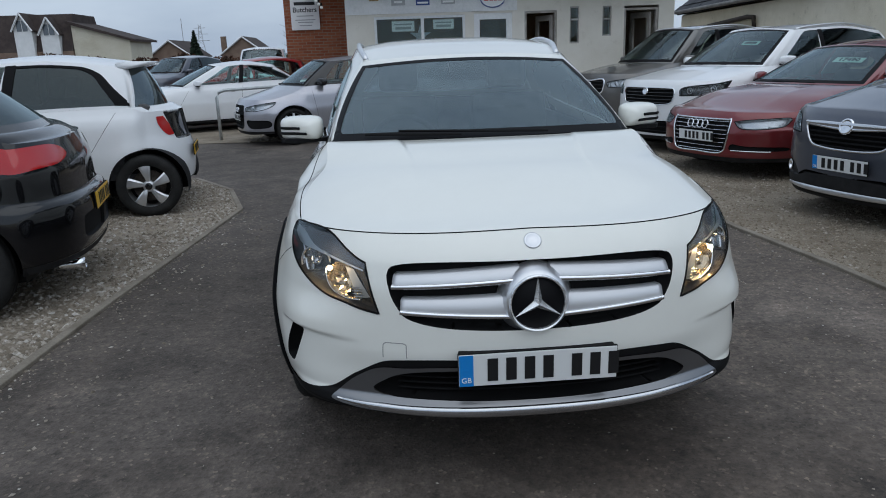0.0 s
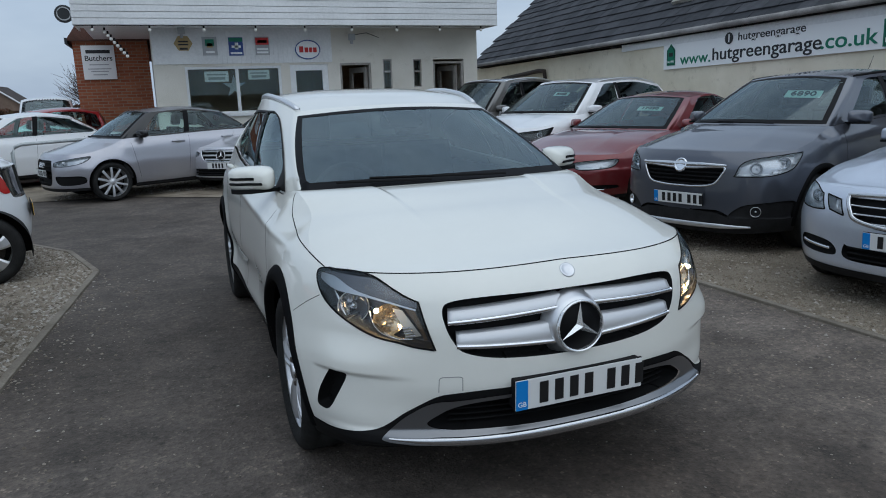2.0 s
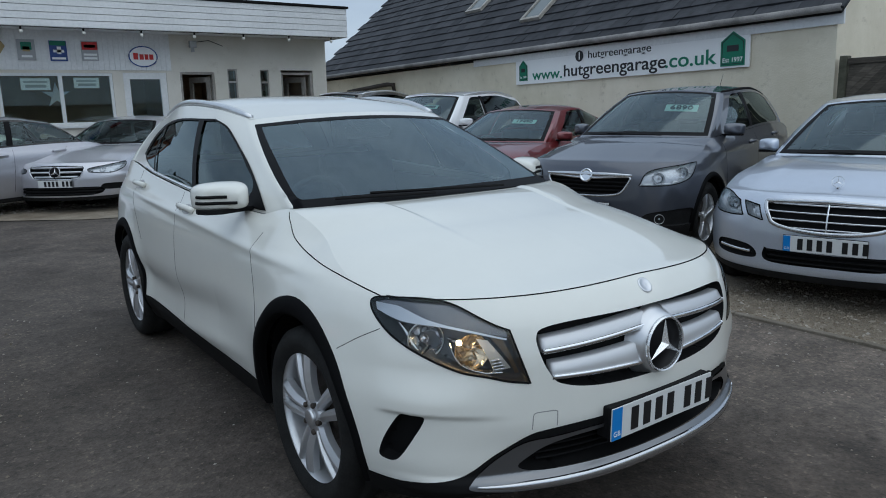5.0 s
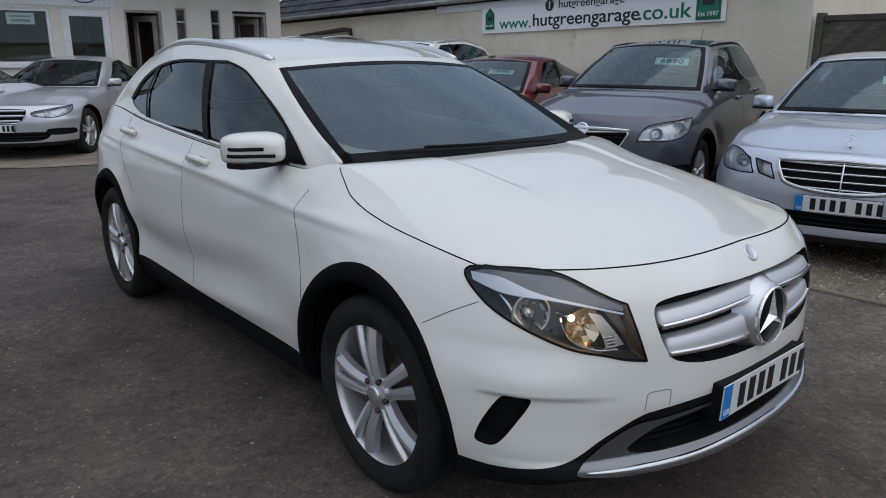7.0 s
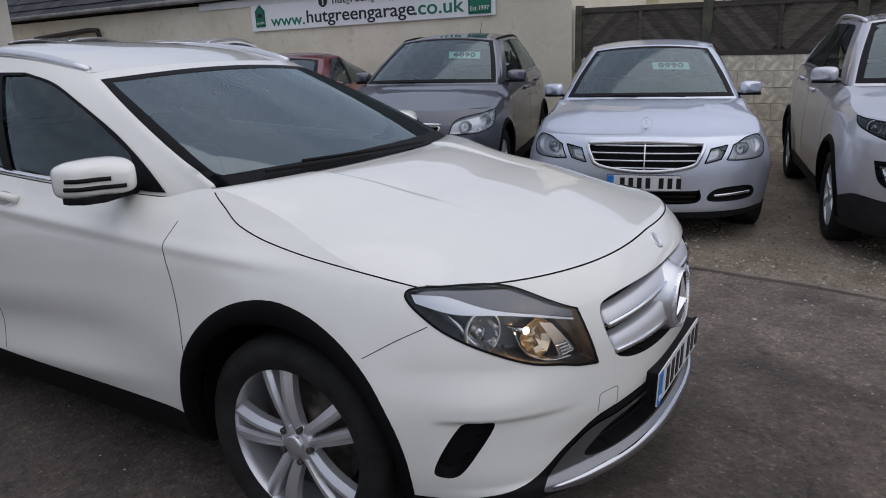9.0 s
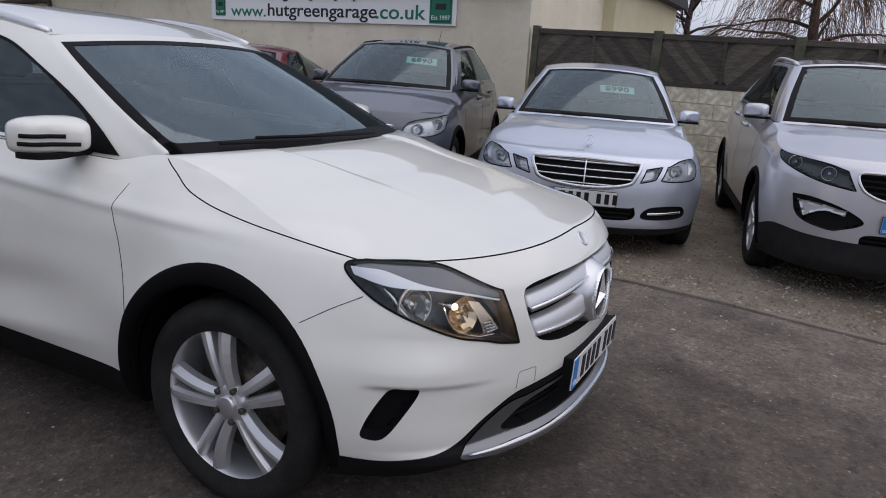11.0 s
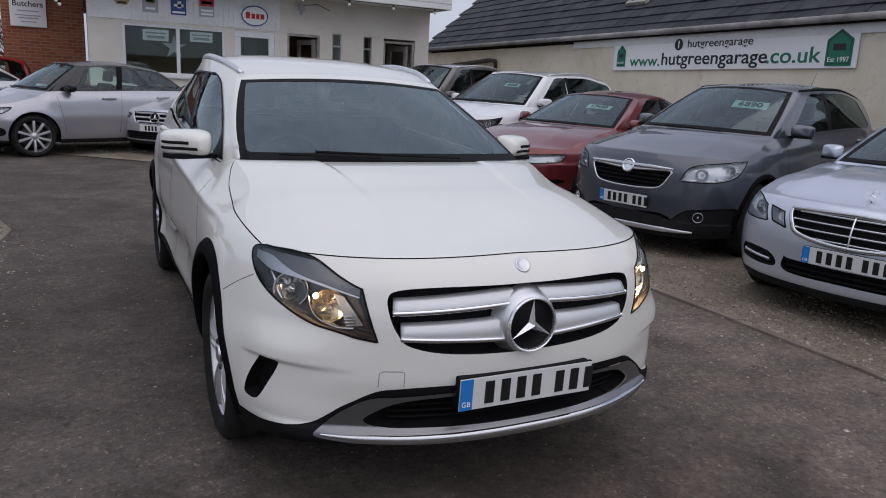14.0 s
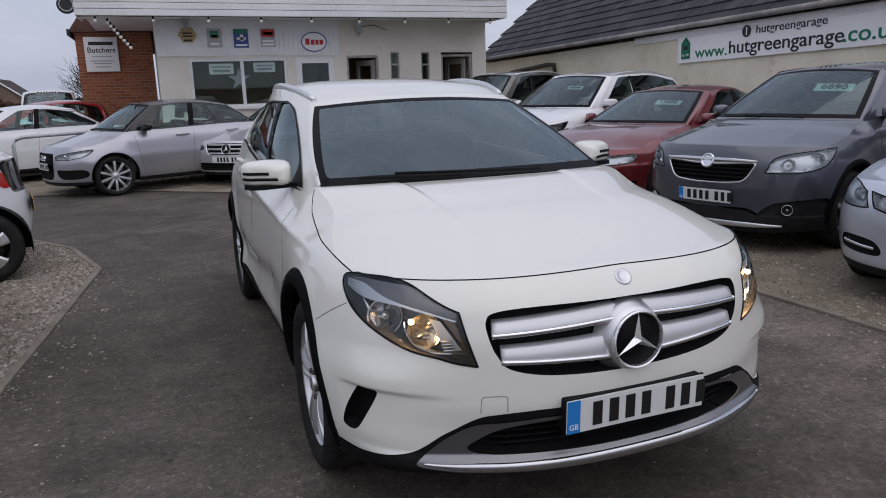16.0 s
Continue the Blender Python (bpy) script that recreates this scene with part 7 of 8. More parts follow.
def gla_low(t, low):
    """The silver skid panel and the intake that it frames."""
    sh, zc = t["sh"], t["zc"]

    def loop(pts):
        q = []
        for k, v, z in pts:
            s = sh.s_of((k, v), z)
            a, b = sh.low(np.array([s]))[0], zc(np.array([s]))[0]
            q.append((s, (z - a) / (b - a)))
        return loop_curve(q + [(-s, v) for s, v in q[::-1] if s > 1e-6])

    low.cut("skid", loop([("x", 0, 0.468), ("x", 0.26, 0.466), ("x", 0.45, 0.456), ("x", 0.56, 0.43), ("x", 0.64, 0.365), ("x", 0.685, 0.318), ("x", 0.62, 0.306), ("x", 0.47, 0.302), ("x", 0, 0.298)]))
    low.cut("intake", loop([("x", 0, 0.457), ("x", 0.255, 0.453), ("x", 0.425, 0.438), ("x", 0.505, 0.402), ("x", 0.538, 0.372), ("x", 0.50, 0.352), ("x", 0.39, 0.346), ("x", 0, 0.342)]))
    low.panel("skid_panel", "skid", SKID, t["root"], "brushed silver bumper skid panel", off=0.006)
    def on(a, b, o):
        return sh.P(a, b, o)

    sm = sh.s_of(("x", 0.665), 0.318)
    ridge("skid_lip", on, [(q, 0.312 + 0.010 * (abs(q) / sm) ** 4) for q in np.linspace(-sm, sm, 61)], [0.008, 0.030, 0.034, 0.036, 0.036, 0.036, 0.034, 0.030, 0.008], 0.014, LIP, t["root"], "bright lower bumper lip")
    for k in range(4):
        z = 0.365 + 0.022 * k
        sn = sh.s_of(("x", 0.47), z)
        ridge("intake_slat", on, [(q, z) for q in np.linspace(-sn, sn, 41)], 0.007, -0.03, BLACK, t["root"], base=-0.055)
    low.panel("lower_intake", "intake", BLACK, t["root"], "dark lower air intake", recess=0.07)


LIP = shader("lip_silver", (0.58, 0.59, 0.61), 0.13, 0.97)
BLADE = shader("blade_silver", (0.64, 0.65, 0.67), 0.42, 0.45, coat=0.3)
SKID = shader("skid_grey", (0.21, 0.215, 0.225), 0.3, 0.85, coat=0.3)
CHROME_DULL = shader("dull_chrome", (0.68, 0.69, 0.71), 0.16, 0.95)


def gla_fit(t, c):
    body, sh, root, up = t["body"], t["sh"], t["root"], t["upper"]

    def on(a, b, o):
        return sh.P(a, b, o)

    gr = new("grille")
    gr.parent = root
    body.panel("grille_back", "grille", BLACK, gr, recess=0.055)
    # two silver blades, bright along the lower edge
    for sg in (-1, 1):
        for (za, zb), (zc, zd), xe in (((0.797, 0.748), (0.772, 0.727), 0.462), ((0.706, 0.628), (0.694, 0.645), 0.440)):
            xs = np.linspace(0.05, xe, 26)
            f = (xs - 0.05) / (xe - 0.05)
            top, bot = za + (zc - za) * f, zb + (zd - zb) * f
            s = np.array([sh.s_of(("x", x), z) for x, z in zip(xs, (top + bot) / 2)]) * sg
            rows = []
            for k, off in ((0.0, -0.045), (0.0, -0.022), (0.08, -0.012), (0.5, -0.006), (0.86, -0.003), (0.93, -0.006), (1.0, -0.03), (1.0, -0.05)):
                rows.append(sh.P(s, top + (bot - top) * k, off))
            V = np.concatenate(rows)
            n = len(xs)
            F = [[k * n + i, (k + 1) * n + i, (k + 1) * n + i + 1, k * n + i + 1] for k in range(len(rows) - 1) for i in range(n - 1)]
            F.append([k * n + n - 1 for k in range(len(rows))])
            blade = solid("grille_blade", V, F if sg > 0 else [q[::-1] for q in F], BLADE, gr, "satin silver grille blade")
            ridge("blade_edge", on, list(zip(s, bot + 0.006)), 0.017, 0.003, CHROME, blade, base=-0.01)
    # pod and star
    m = frame_on(on, 0.0, 0.684, 0.0)
    bm = bmesh.new()
    lathe(bm, [(0.125, 0.05), (0.118, 0.03), (0.104, 0.004), (0.097, -0.012), (0.09, -0.014)], 44, "y")
    bmesh.ops.transform(bm, matrix=m, verts=bm.verts)
    part("star_pod", bm, SILVER, gr, smooth=True)
    star_badge(gr, m @ Matrix.Translation((0, -0.016, 0)), 0.094)
    # round bonnet badge
    m = frame_on(on, 0.0, 0.868, 0.0)
    bm = bmesh.new()
    lathe(bm, [(0.030, 0.006), (0.029, -0.002), (0.024, -0.004), (0.021, -0.001), (0.001, -0.003)], 28, "y")
    bmesh.ops.transform(bm, matrix=m, verts=bm.verts)
    part("bonnet_badge", bm, SILVER, root, "small round silver-blue badge", smooth=True)
    for sg in (-1, 1):
        lamp = new("headlight")
        lamp.parent = root
        tagged(lamp, "headlight with warm sidelight glowing")
        body.panel("lamp_housing", f"lamp{sg}", LAMP_BOX, lamp, recess=0.075)
        band("lamp_brow", sh, [("y", 0.507, 0.862), ("y", 0.452, 0.876), ("x", 0.66, 0.870), ("x", 0.553, 0.797)], [("y", 0.492, 0.858), ("y", 0.382, 0.832), ("x", 0.706, 0.822), ("x", 0.556, 0.782)], sg, BROW, lamp, "ribbed grey upper lamp strip", -0.012)
        band("lamp_blade", sh, [("y", 0.506, 0.866), ("y", 0.430, 0.864), ("x", 0.725, 0.829), ("x", 0.640, 0.804), ("x", 0.556, 0.779)], [("y", 0.488, 0.846), ("y", 0.378, 0.821), ("x", 0.715, 0.814), ("x", 0.640, 0.797), ("x", 0.560, 0.775)], sg, SILVER, lamp, "bright silver blade", -0.009)
        body.panel("lamp_lens", f"lamp{sg}", COVER, lamp, "clear lamp lens", off=0.002)
        q = t["poly"](LAMP, (3, 4), sg)
        strip("lamp_seal", up, q, 0.006, BLACK, lamp, 0.0025, closed=True)
        p = sh.P(np.array([sh.s_of(("x", 0.758), 0.766) * sg]), np.array([0.766]), -0.040)[0]
        faceted_bowl(lamp, pose(*p, -6, 0, sg * 24), 0.055)
        # silver crescent, bulb on its stalk, ribbed reflector wedge and the dark inner panel
        ridge("lamp_crescent", on, sh.line([("y", 0.400, 0.814), ("y", 0.372, 0.79), ("y", 0.335, 0.748), ("y", 0.295, 0.716), ("x", 0.73, 0.690)], sg), [0.004, 0.014, 0.018, 0.009, 0.005], -0.022, CHROME_DULL, lamp, base=-0.05)
        band("lamp_wedge", sh, [("x", 0.608, 0.768), ("x", 0.577, 0.718), ("x", 0.554, 0.682)], [("x", 0.638, 0.774), ("x", 0.617, 0.721), ("x", 0.603, 0.672)], sg, WEDGE, lamp, "silver reflector wedge", -0.038)
        for k in range(4):
            z = 0.726 - 0.009 * k
            ridge("lamp_rib", on, sh.line([("x", 0.612 - 0.003 * k, z - 0.016), ("x", 0.584 - 0.004 * k, z - 0.012)], sg), 0.005, -0.024, CHROME, lamp, base=-0.034)
        band("lamp_inner_panel", sh, [("x", 0.602, 0.782), ("x", 0.574, 0.735), ("x", 0.552, 0.690), ("x", 0.545, 0.668)], [("x", 0.572, 0.782), ("x", 0.558, 0.745), ("x", 0.540, 0.69), ("x", 0.532, 0.668)], sg, BRONZE_PANEL, lamp, "dark inner panel lit warm", -0.030)
        # rim of the sidelight bowl, and a chrome lip added for its lower glint
        ridge("bowl_rim", on, sh.line([("x", 0.703, 0.766), ("x", 0.702, 0.745), ("x", 0.695, 0.715), ("x", 0.676, 0.692), ("x", 0.648, 0.679)], sg), 0.004, -0.022, CHROME, lamp, base=-0.04)
        ridge("bowl_lip", on, sh.line([("x", 0.650, 0.680), ("x", 0.620, 0.673), ("x", 0.580, 0.674)], sg), 0.009, -0.022, CHROME_DULL, lamp, base=-0.04)
        p = sh.P(np.array([sh.s_of(("x", 0.655), 0.735) * sg]), np.array([0.735]), -0.040)[0]
        bm = bmesh.new()
        lathe(bm, [(0.056, 0.0), (0.048, 0.010), (0.034, 0.018), (0.015, 0.022), (0.001, 0.023)], 13, "y")
        rng = random.Random(9)
        for v in bm.verts:
            v.co.y += rng.uniform(-0.005, 0.005)
        bmesh.ops.transform(bm, matrix=pose(*p, -6, 0, sg * 24), verts=bm.verts)
        part("sidelight_bowl", bm, AMBER_BOWL, lamp, "faceted warm reflector")
        p = sh.P(np.array([sh.s_of(("x", 0.680), 0.768) * sg]), np.array([0.768]), -0.016)[0]
        bm = bmesh.new()
        bmesh.ops.create_uvsphere(bm, u_segments=14, v_segments=10, radius=0.0085, matrix=Matrix.Translation(Vector(p)))
        part("bulb", bm, AMBER, lamp, "lit warm sidelight bulb", smooth=True)
        bm = bmesh.new()
        tube(bm, [tuple(p), tuple(p + np.array([0, 0.05, 0.0]))], 0.008, 8)
        part("bulb_holder", bm, CHROME, lamp, smooth=True)
        body.panel("air_vent", f"vent{sg}", BLACK, root, "dark bumper side vent", recess=0.05)
        # shut lines
        seam(t, [("y", 0.445, 0.795), ("y", 0.52, 0.755), ("y", 0.606, 0.703)], sg, 0.0022)
        seam(t, [("y", 1.365, 0.985), ("y", 1.385, 0.91), ("y", 1.345, 0.80), ("y", 1.315, 0.65), ("y", 1.30, 0.50), ("y", 1.29, 0.36)], sg, 0.003)
        seam(t, [("y", 2.47, 1.06), ("y", 2.475, 0.85), ("y", 2.45, 0.60), ("y", 2.43, 0.37)], sg, 0.003)
        seam(t, [("y", 3.42, 1.12), ("y", 3.44, 0.98), ("y", 3.30, 0.84), ("y", 3.18, 0.72)], sg, 0.003)
        handle(t, 2.32, 0.985, sg, False, c)
        handle(t, 3.36, 1.035, sg, False, c)
        arch_band(t, c, c["fo"], c["arch"], 0.062, sg)
        arch_band(t, c, c["fo"] + c["wb"], c["arch"], 0.055, sg)
        # bonnet edge
        seam(t, [("y", 1.275, 1.068), ("y", 1.212, 1.034), ("y", 1.133, 0.985), ("y", 1.01, 0.950), ("y", 0.886, 0.934), ("y", 0.697, 0.911), ("y", 0.495, 0.884)], sg, 0.0048)
        # bright strip under the side windows
        uu = np.linspace(t["u_at"](1.66, 0.03), t["u_at"](3.42, 0.03), 40) * sg
        ridge("window_strip", t["cabin"], [(a, 0.028) for a in uu], 0.014, 0.004, CHROME, root, "bright strip below side windows")
    strip("shut_line", t["bonnet"], [(a, 0.0) for a in np.linspace(-1, 1, 60)], 0.0045, SEAM, root, 0.0012)
    # tow-eye cover on the right of the car
    s0 = [(-a, b) for a, b in sh.line([("x", 0.425, 0.492), ("x", 0.425, 0.538), ("x", 0.44, 0.545), ("x", 0.485, 0.545), ("x", 0.50, 0.538), ("x", 0.503, 0.49)])]
    strip("shut_line", sh.P, s0, 0.003, GREY_LINE, root, 0.0008)
    # sensor cover behind the top of the windscreen
    box("sensor_cover", (-0.10, 0.002, -0.10), (0.10, 0.05, 0.05), GLOSS, root, "black sensor cover behind the windscreen", bevel=0.02, m=frame_on(t["cabin"], 0.0, 0.88, -0.012))
    rails(t, c, SILVER)
    box("plate_holder", (-0.258, -0.008, 0.414), (0.258, 0.05, 0.524), BLACK, root, bevel=0.006)


GREY_LINE = shader("fine_joint", (0.3, 0.3, 0.29), 0.8)
LAMP_BOX = shader("lamp_box_grey", (0.075, 0.075, 0.08), 0.3, coat=0.6)
BROW = shader("lamp_brow_grey", (0.16, 0.16, 0.175), 0.25, 0.3, coat=1.0)
WEDGE = shader("lamp_wedge_silver", (0.62, 0.60, 0.56), 0.3, 0.55)
BRONZE_PANEL = shader("lamp_panel_bronze", (0.15, 0.11, 0.075), 0.3, 0.7)
AMBER_BOWL = shader("sidelight_bowl", (0.52, 0.45, 0.33), 0.16, 0.92)


def gla_side(s, y, z, side):
    """The falling crease along the doors and the shoulder line."""
    f = np.clip((y - 1.35) / 0.5, 0, 1) * np.clip((3.7 - y) / 0.5, 0, 1)
    low = 0.50 - 0.09 * (y - 1.4) + 0.16 * np.clip(y - 2.6, 0, 2) ** 1.5
    scoop = 0.024 * np.exp(-((z - low - 0.10) / 0.09) ** 2) - 0.012 * np.exp(-((z - low + 0.06) / 0.05) ** 2)
    g = np.clip((y - 0.75) / 0.3, 0, 1) * np.clip((4.1 - y) / 0.4, 0, 1)
    zl = 0.905 + 0.035 * (y - 1.0)
    crest = -0.010 * np.exp(-((z - zl) / 0.022) ** 2)
    return side * (f * scoop + g * crest)


def gla_nose(s, y, z, side):
    """The full corners of the bumper and the pocket round the side vents, under a sharp fold."""
    def ease(v):
        v = np.clip(v, 0, 1)
        return v * v * (3 - 2 * v)

    full = -0.025 * np.exp(-((s - 0.84) / 0.17) ** 2) * ease((0.69 - z) / 0.11)
    w = ease((s - 0.56) / 0.26) * ease((1.03 - s) / 0.10)
    edge = 0.560 - 0.012 * ease((0.86 - s) / 0.3)
    pocket = w * 0.016 * ease((edge - z) / 0.022) * ease((z - 0.36) / 0.17)
    return full + pocket


SECTION_NOSE = [(0.15, 0.16), (0.275, 0.03), (0.302, -0.010), (0.326, -0.002), (0.352, 0.022), (0.42, 0.018), (0.52, 0.008), (0.68, 0.008), (0.80, 0.035), (0.88, 0.09), (0.93, 0.15), (1.0, 0.25)]
SECTION_HALF_NOSE = [(0.15, 0.16), (0.275, 0.03), (0.302, -0.010), (0.326, -0.002), (0.352, 0.022), (0.42, 0.018), (0.52, 0.004), (0.68, 0.008), (0.80, 0.035), (0.88, 0.09), (0.93, 0.15), (1.0, 0.25)]
SECTION_CORNER = [(0.15, 0.12), (0.22, 0.05), (0.30, 0.018), (0.40, -0.004), (0.55, -0.014), (0.68, 0.004), (0.80, 0.035), (0.88, 0.08), (0.93, 0.14), (1.0, 0.2)]
SECTION_WING = [(0.18, 0.09), (0.25, 0.055), (0.32, 0.03), (0.45, 0.012), (0.60, 0.0), (0.74, 0.008), (0.84, 0.025), (0.90, 0.055), (0.95, 0.11), (0.99, 0.165), (1.05, 0.23)]
SECTION_SCUTTLE = [(0.18, 0.09), (0.25, 0.055), (0.32, 0.03), (0.45, 0.012), (0.60, 0.0), (0.74, 0.008), (0.86, 0.02), (0.94, 0.05), (1.0, 0.095), (1.04, 0.13), (1.08, 0.174), (1.15, 0.24)]
SECTION_DOOR_EDGE = [(0.18, 0.09), (0.25, 0.055), (0.32, 0.03), (0.45, 0.012), (0.60, 0.0), (0.74, 0.008), (0.88, 0.022), (0.95, 0.05), (1.0, 0.09), (1.04, 0.135), (1.12, 0.2)]
SECTION_TAIL = [(0.2, 0.12), (0.35, 0.03), (0.55, 0.0), (0.75, 0.03), (1.05, 0.08), (1.2, 0.12)]
GLA = dict(
    name="crossover_car", label="white crossover car with its sidelights on, standing on tarmac", paint=WHITE, detail=1,
    L=4.417, W=0.902, Af=0.75, Ar=0.65, pf=2.4, pr=2.5, fo=0.905, wb=2.699, arch=0.405, wr=0.346, rim=0.257, tw=0.235, track=0.778,
    anchors=[
        (("x", 0.0), 0.282, 0.902, SECTION_NOSE),
        (("x", 0.5), 0.282, 0.893, SECTION_HALF_NOSE),
        (("y", 0.48), 0.24, 0.888, SECTION_CORNER),
        (("y", 0.95), 0.22, 0.99, SECTION_WING),
        (("y", 1.29), 0.22, 1.078, SECTION_SCUTTLE),
        (("y", 1.52), 0.22, 1.04, SECTION_DOOR_EDGE),
        (("y", 2.1), 0.22, 1.055, SIDE_PROF), (("y", 3.2), 0.22, 1.11, SIDE_PROF), (("y", 3.85), 0.24, 1.16, SIDE_PROF),
        (("y", 4.15), 0.27, 1.10, SIDE_PROF), (("rx", 0.0), 0.3, 1.05, SECTION_TAIL)],
    clad=[(("x", 0), 0.490), (("x", 0.30), 0.490), (("x", 0.48), 0.480), (("x", 0.60), 0.42), (("x", 0.70), 0.345), (("y", 0.30), 0.325), (("y", 0.40), 0.313), (("y", 0.50), 0.318), (("y", 1.3), 0.34), (("y", 3.2), 0.37), (("y", 4.1), 0.45), (("rx", 0), 0.48)],
    cuts=[gla_cuts], low_cut=gla_low, low_rows=30, shape=[gla_side, gla_nose], corner=0.47, corner_z=0.87, cowl=(1.29, 1.133, 1.09), screen=(0.95, 0.004, 0.94), screen_edge=[(0.992, 0.004), (1.003, 0.2), (1.005, 0.5), (1.002, 0.8), (0.995, 0.93)], crown=0.032, crease=0.0, fold=(0.29, 0.28, 0.045, 0.010),
    cpost=3.85, rear_base=(4.05, 1.12), tail_corner=4.15, tail_z=1.05,
    roof=((2.0, 1.455), (0.565, 2.08, 1.432), [(0.61, 2.45, 1.488), (0.625, 2.9, 1.512)], (0.55, 3.68, 1.445), (3.93, 1.465)), roof_crown=0.028,
    side_glass=[("front_window", [(1.62, 0.05), (2.335, 0.05), (2.54, 0.845), (2.37, 0.877), (2.231, 0.832), (2.026, 0.672), (1.823, 0.468), (1.645, 0.222)], (0, 1, 2), GLASS),
                ("rear_side_window", [(2.35, 0.05), (3.17, 0.05), (3.25, 0.436), (3.23, 0.759), (2.95, 0.807), (2.555, 0.842)], (0, 1, 3, 5), PRIVACY),
                ("quarter_window", [(3.20, 0.06), (3.37, 0.09), (3.52, 0.209), (3.45, 0.541), (3.26, 0.750)], (0, 4), PRIVACY)],
    posts=[("door_frame", [(1.49, 0.02), (1.61, 0.214), (1.81, 0.478), (2.018, 0.682), (2.225, 0.843), (2.375, 0.886)], [(1.72, 0.03), (1.672, 0.232), (1.830, 0.462), (2.033, 0.667), (2.239, 0.827), (2.381, 0.870)]),
           ("window_frame", [(2.375, 0.886), (2.6, 0.855), (2.96, 0.827), (3.26, 0.776), (3.47, 0.567), (3.545, 0.218)], [(2.385, 0.860), (2.6, 0.831), (2.95, 0.800), (3.23, 0.746), (3.435, 0.532), (3.51, 0.209)]),
           ("door_post", [(2.310, 0.04), (2.505, 0.856)], [(2.372, 0.04), (2.578, 0.848)]), ("door_post", [(3.168, 0.05), (3.243, 0.436), (3.222, 0.759)], [(3.203, 0.05), (3.275, 0.436), (3.26, 0.750)])],
    mirror=(1.68, 1.115, 0.80), mirror_size=(0.225, 0.125, 0.11), mirror_slots=True, rail_lift=0.016, rail_r=0.016, arch_slim=0.55, plate=(-0.014, 0.468, 2), spokes=("fork", 5), spin=14, extras=[gla_fit])
gla = build_car(GLA)


# ---- parked cars ----
def parked(name, label, paint, L, W, H, wb, fo, wr, nose, cowl, belt, roof, tail, at, **kw):
    """A parked car from a few measures. nose: bonnet edge height; cowl: (y, z); belt: rear belt height;
    roof: (front y, rear y); tail: (window base y, its height, tail edge height)."""
    k = cowl[1] / 1.03
    prof = [(z * k if z > 0.6 else z, d) for z, d in SIDE_PROF]
    front = kw.pop("front", None) or [(0.14, 0.15), (0.20, 0.04), (0.30, 0.0), (0.50, 0.0), (nose - 0.16, 0.012), (nose - 0.06, 0.05), (nose, 0.10), (nose + 0.06, 0.18), (nose + 0.2, 0.4)]
    edge = [(0.14, 0.12), (0.22, 0.05), (0.35, 0.015), (0.55, 0.0), (nose - 0.16, 0.014), (nose - 0.06, 0.045), (nose, 0.085), (nose + 0.06, 0.14), (nose + 0.2, 0.3)]
    rear = kw.pop("rear", None) or [(0.18, 0.14), (0.30, 0.03), (0.50, 0.0), (0.62, 0.01), (0.80, 0.05), (tail[2], 0.08), (tail[2] + 0.2, 0.12)]
    Af, Ar = kw.pop("Af", 0.62), kw.pop("Ar", 0.5)
    mid = nose + (cowl[1] - nose) * 0.62
    fend = [(z, d) for z, d in prof if z < mid - 0.10] + [(mid - 0.06, 0.05), (mid, 0.12), (mid + 0.08, 0.2)]
    cw = [(z, d) for z, d in prof if z < cowl[1] - 0.14] + [(cowl[1] - 0.08, 0.05), (cowl[1], 0.12), (cowl[1] + 0.1, 0.2)]
    cp = kw.pop("cpost", tail[0] - 0.22)
    sill = kw.pop("sill", 0.22)
    ro = H - kw.get("rail_h", 0.0)
    xr = W * kw.pop("roof_w", 0.66)
    rear_prof = [(z, d) for z, d in prof]
    c = dict(name=name, label=label, paint=paint, L=L, W=W, Af=Af, Ar=Ar, fo=fo, wb=wb, arch=wr + kw.pop("gap", 0.055), wr=wr, rim=kw.pop("rim", wr * 0.70), track=W - 0.125, tw=0.22,
             anchors=[(("x", 0.0), sill - 0.02, nose, front), (("x", W * 0.55), sill - 0.02, nose - 0.008, front), (("y", Af * 0.64), sill, nose - 0.005, edge), (("y", fo + 0.12), sill, mid, fend), (("y", cowl[0] + 0.12), sill, cowl[1], cw),
                      (("y", cowl[0] + 0.75), sill, cowl[1] + (belt - cowl[1]) * 0.35, prof), (("y", cp - 0.35), sill, belt, rear_prof), (("y", cp), sill + 0.02, belt, rear_prof),
                      (("y", L - Ar * 0.55), sill + 0.06, tail[2] + 0.01, rear), (("rx", 0.0), sill + 0.08, tail[2], rear)],
             clad=kw.pop("clad", None) or [(("x", 0), sill + 0.03), (("y", Af * 0.6), sill + 0.04), (("y", L / 2), sill + 0.05), (("y", L - Ar), sill + 0.10), (("rx", 0), sill + 0.12)],
             corner=Af * 0.60, corner_z=nose - 0.02, cowl=(cowl[0] + 0.12, cowl[0] - 0.12, cowl[1] + 0.015), crown=kw.pop("crown", 0.035), crease=kw.pop("crease", 0.006),
             cpost=cp, rear_base=(tail[0], tail[1]), tail_corner=L - Ar * 0.60, tail_z=tail[2] - 0.03,
             roof=((roof[0] - 0.06, ro - 0.02), (xr * 0.96, roof[0] + 0.05, ro - 0.06), [(xr, (roof[0] + roof[1]) / 2, ro - 0.025)], (xr * 0.9, roof[1], ro - 0.10), (roof[1] + 0.12, ro - 0.06)),
             cuts=[front_cuts], extras=[front_fit], at=at, screen_mat=PARKED_SCREEN, clad_mat=CLADDING)
    b0, b1 = cowl[0] + 0.42, kw.pop("post", cowl[0] + 1.25)
    e = cp
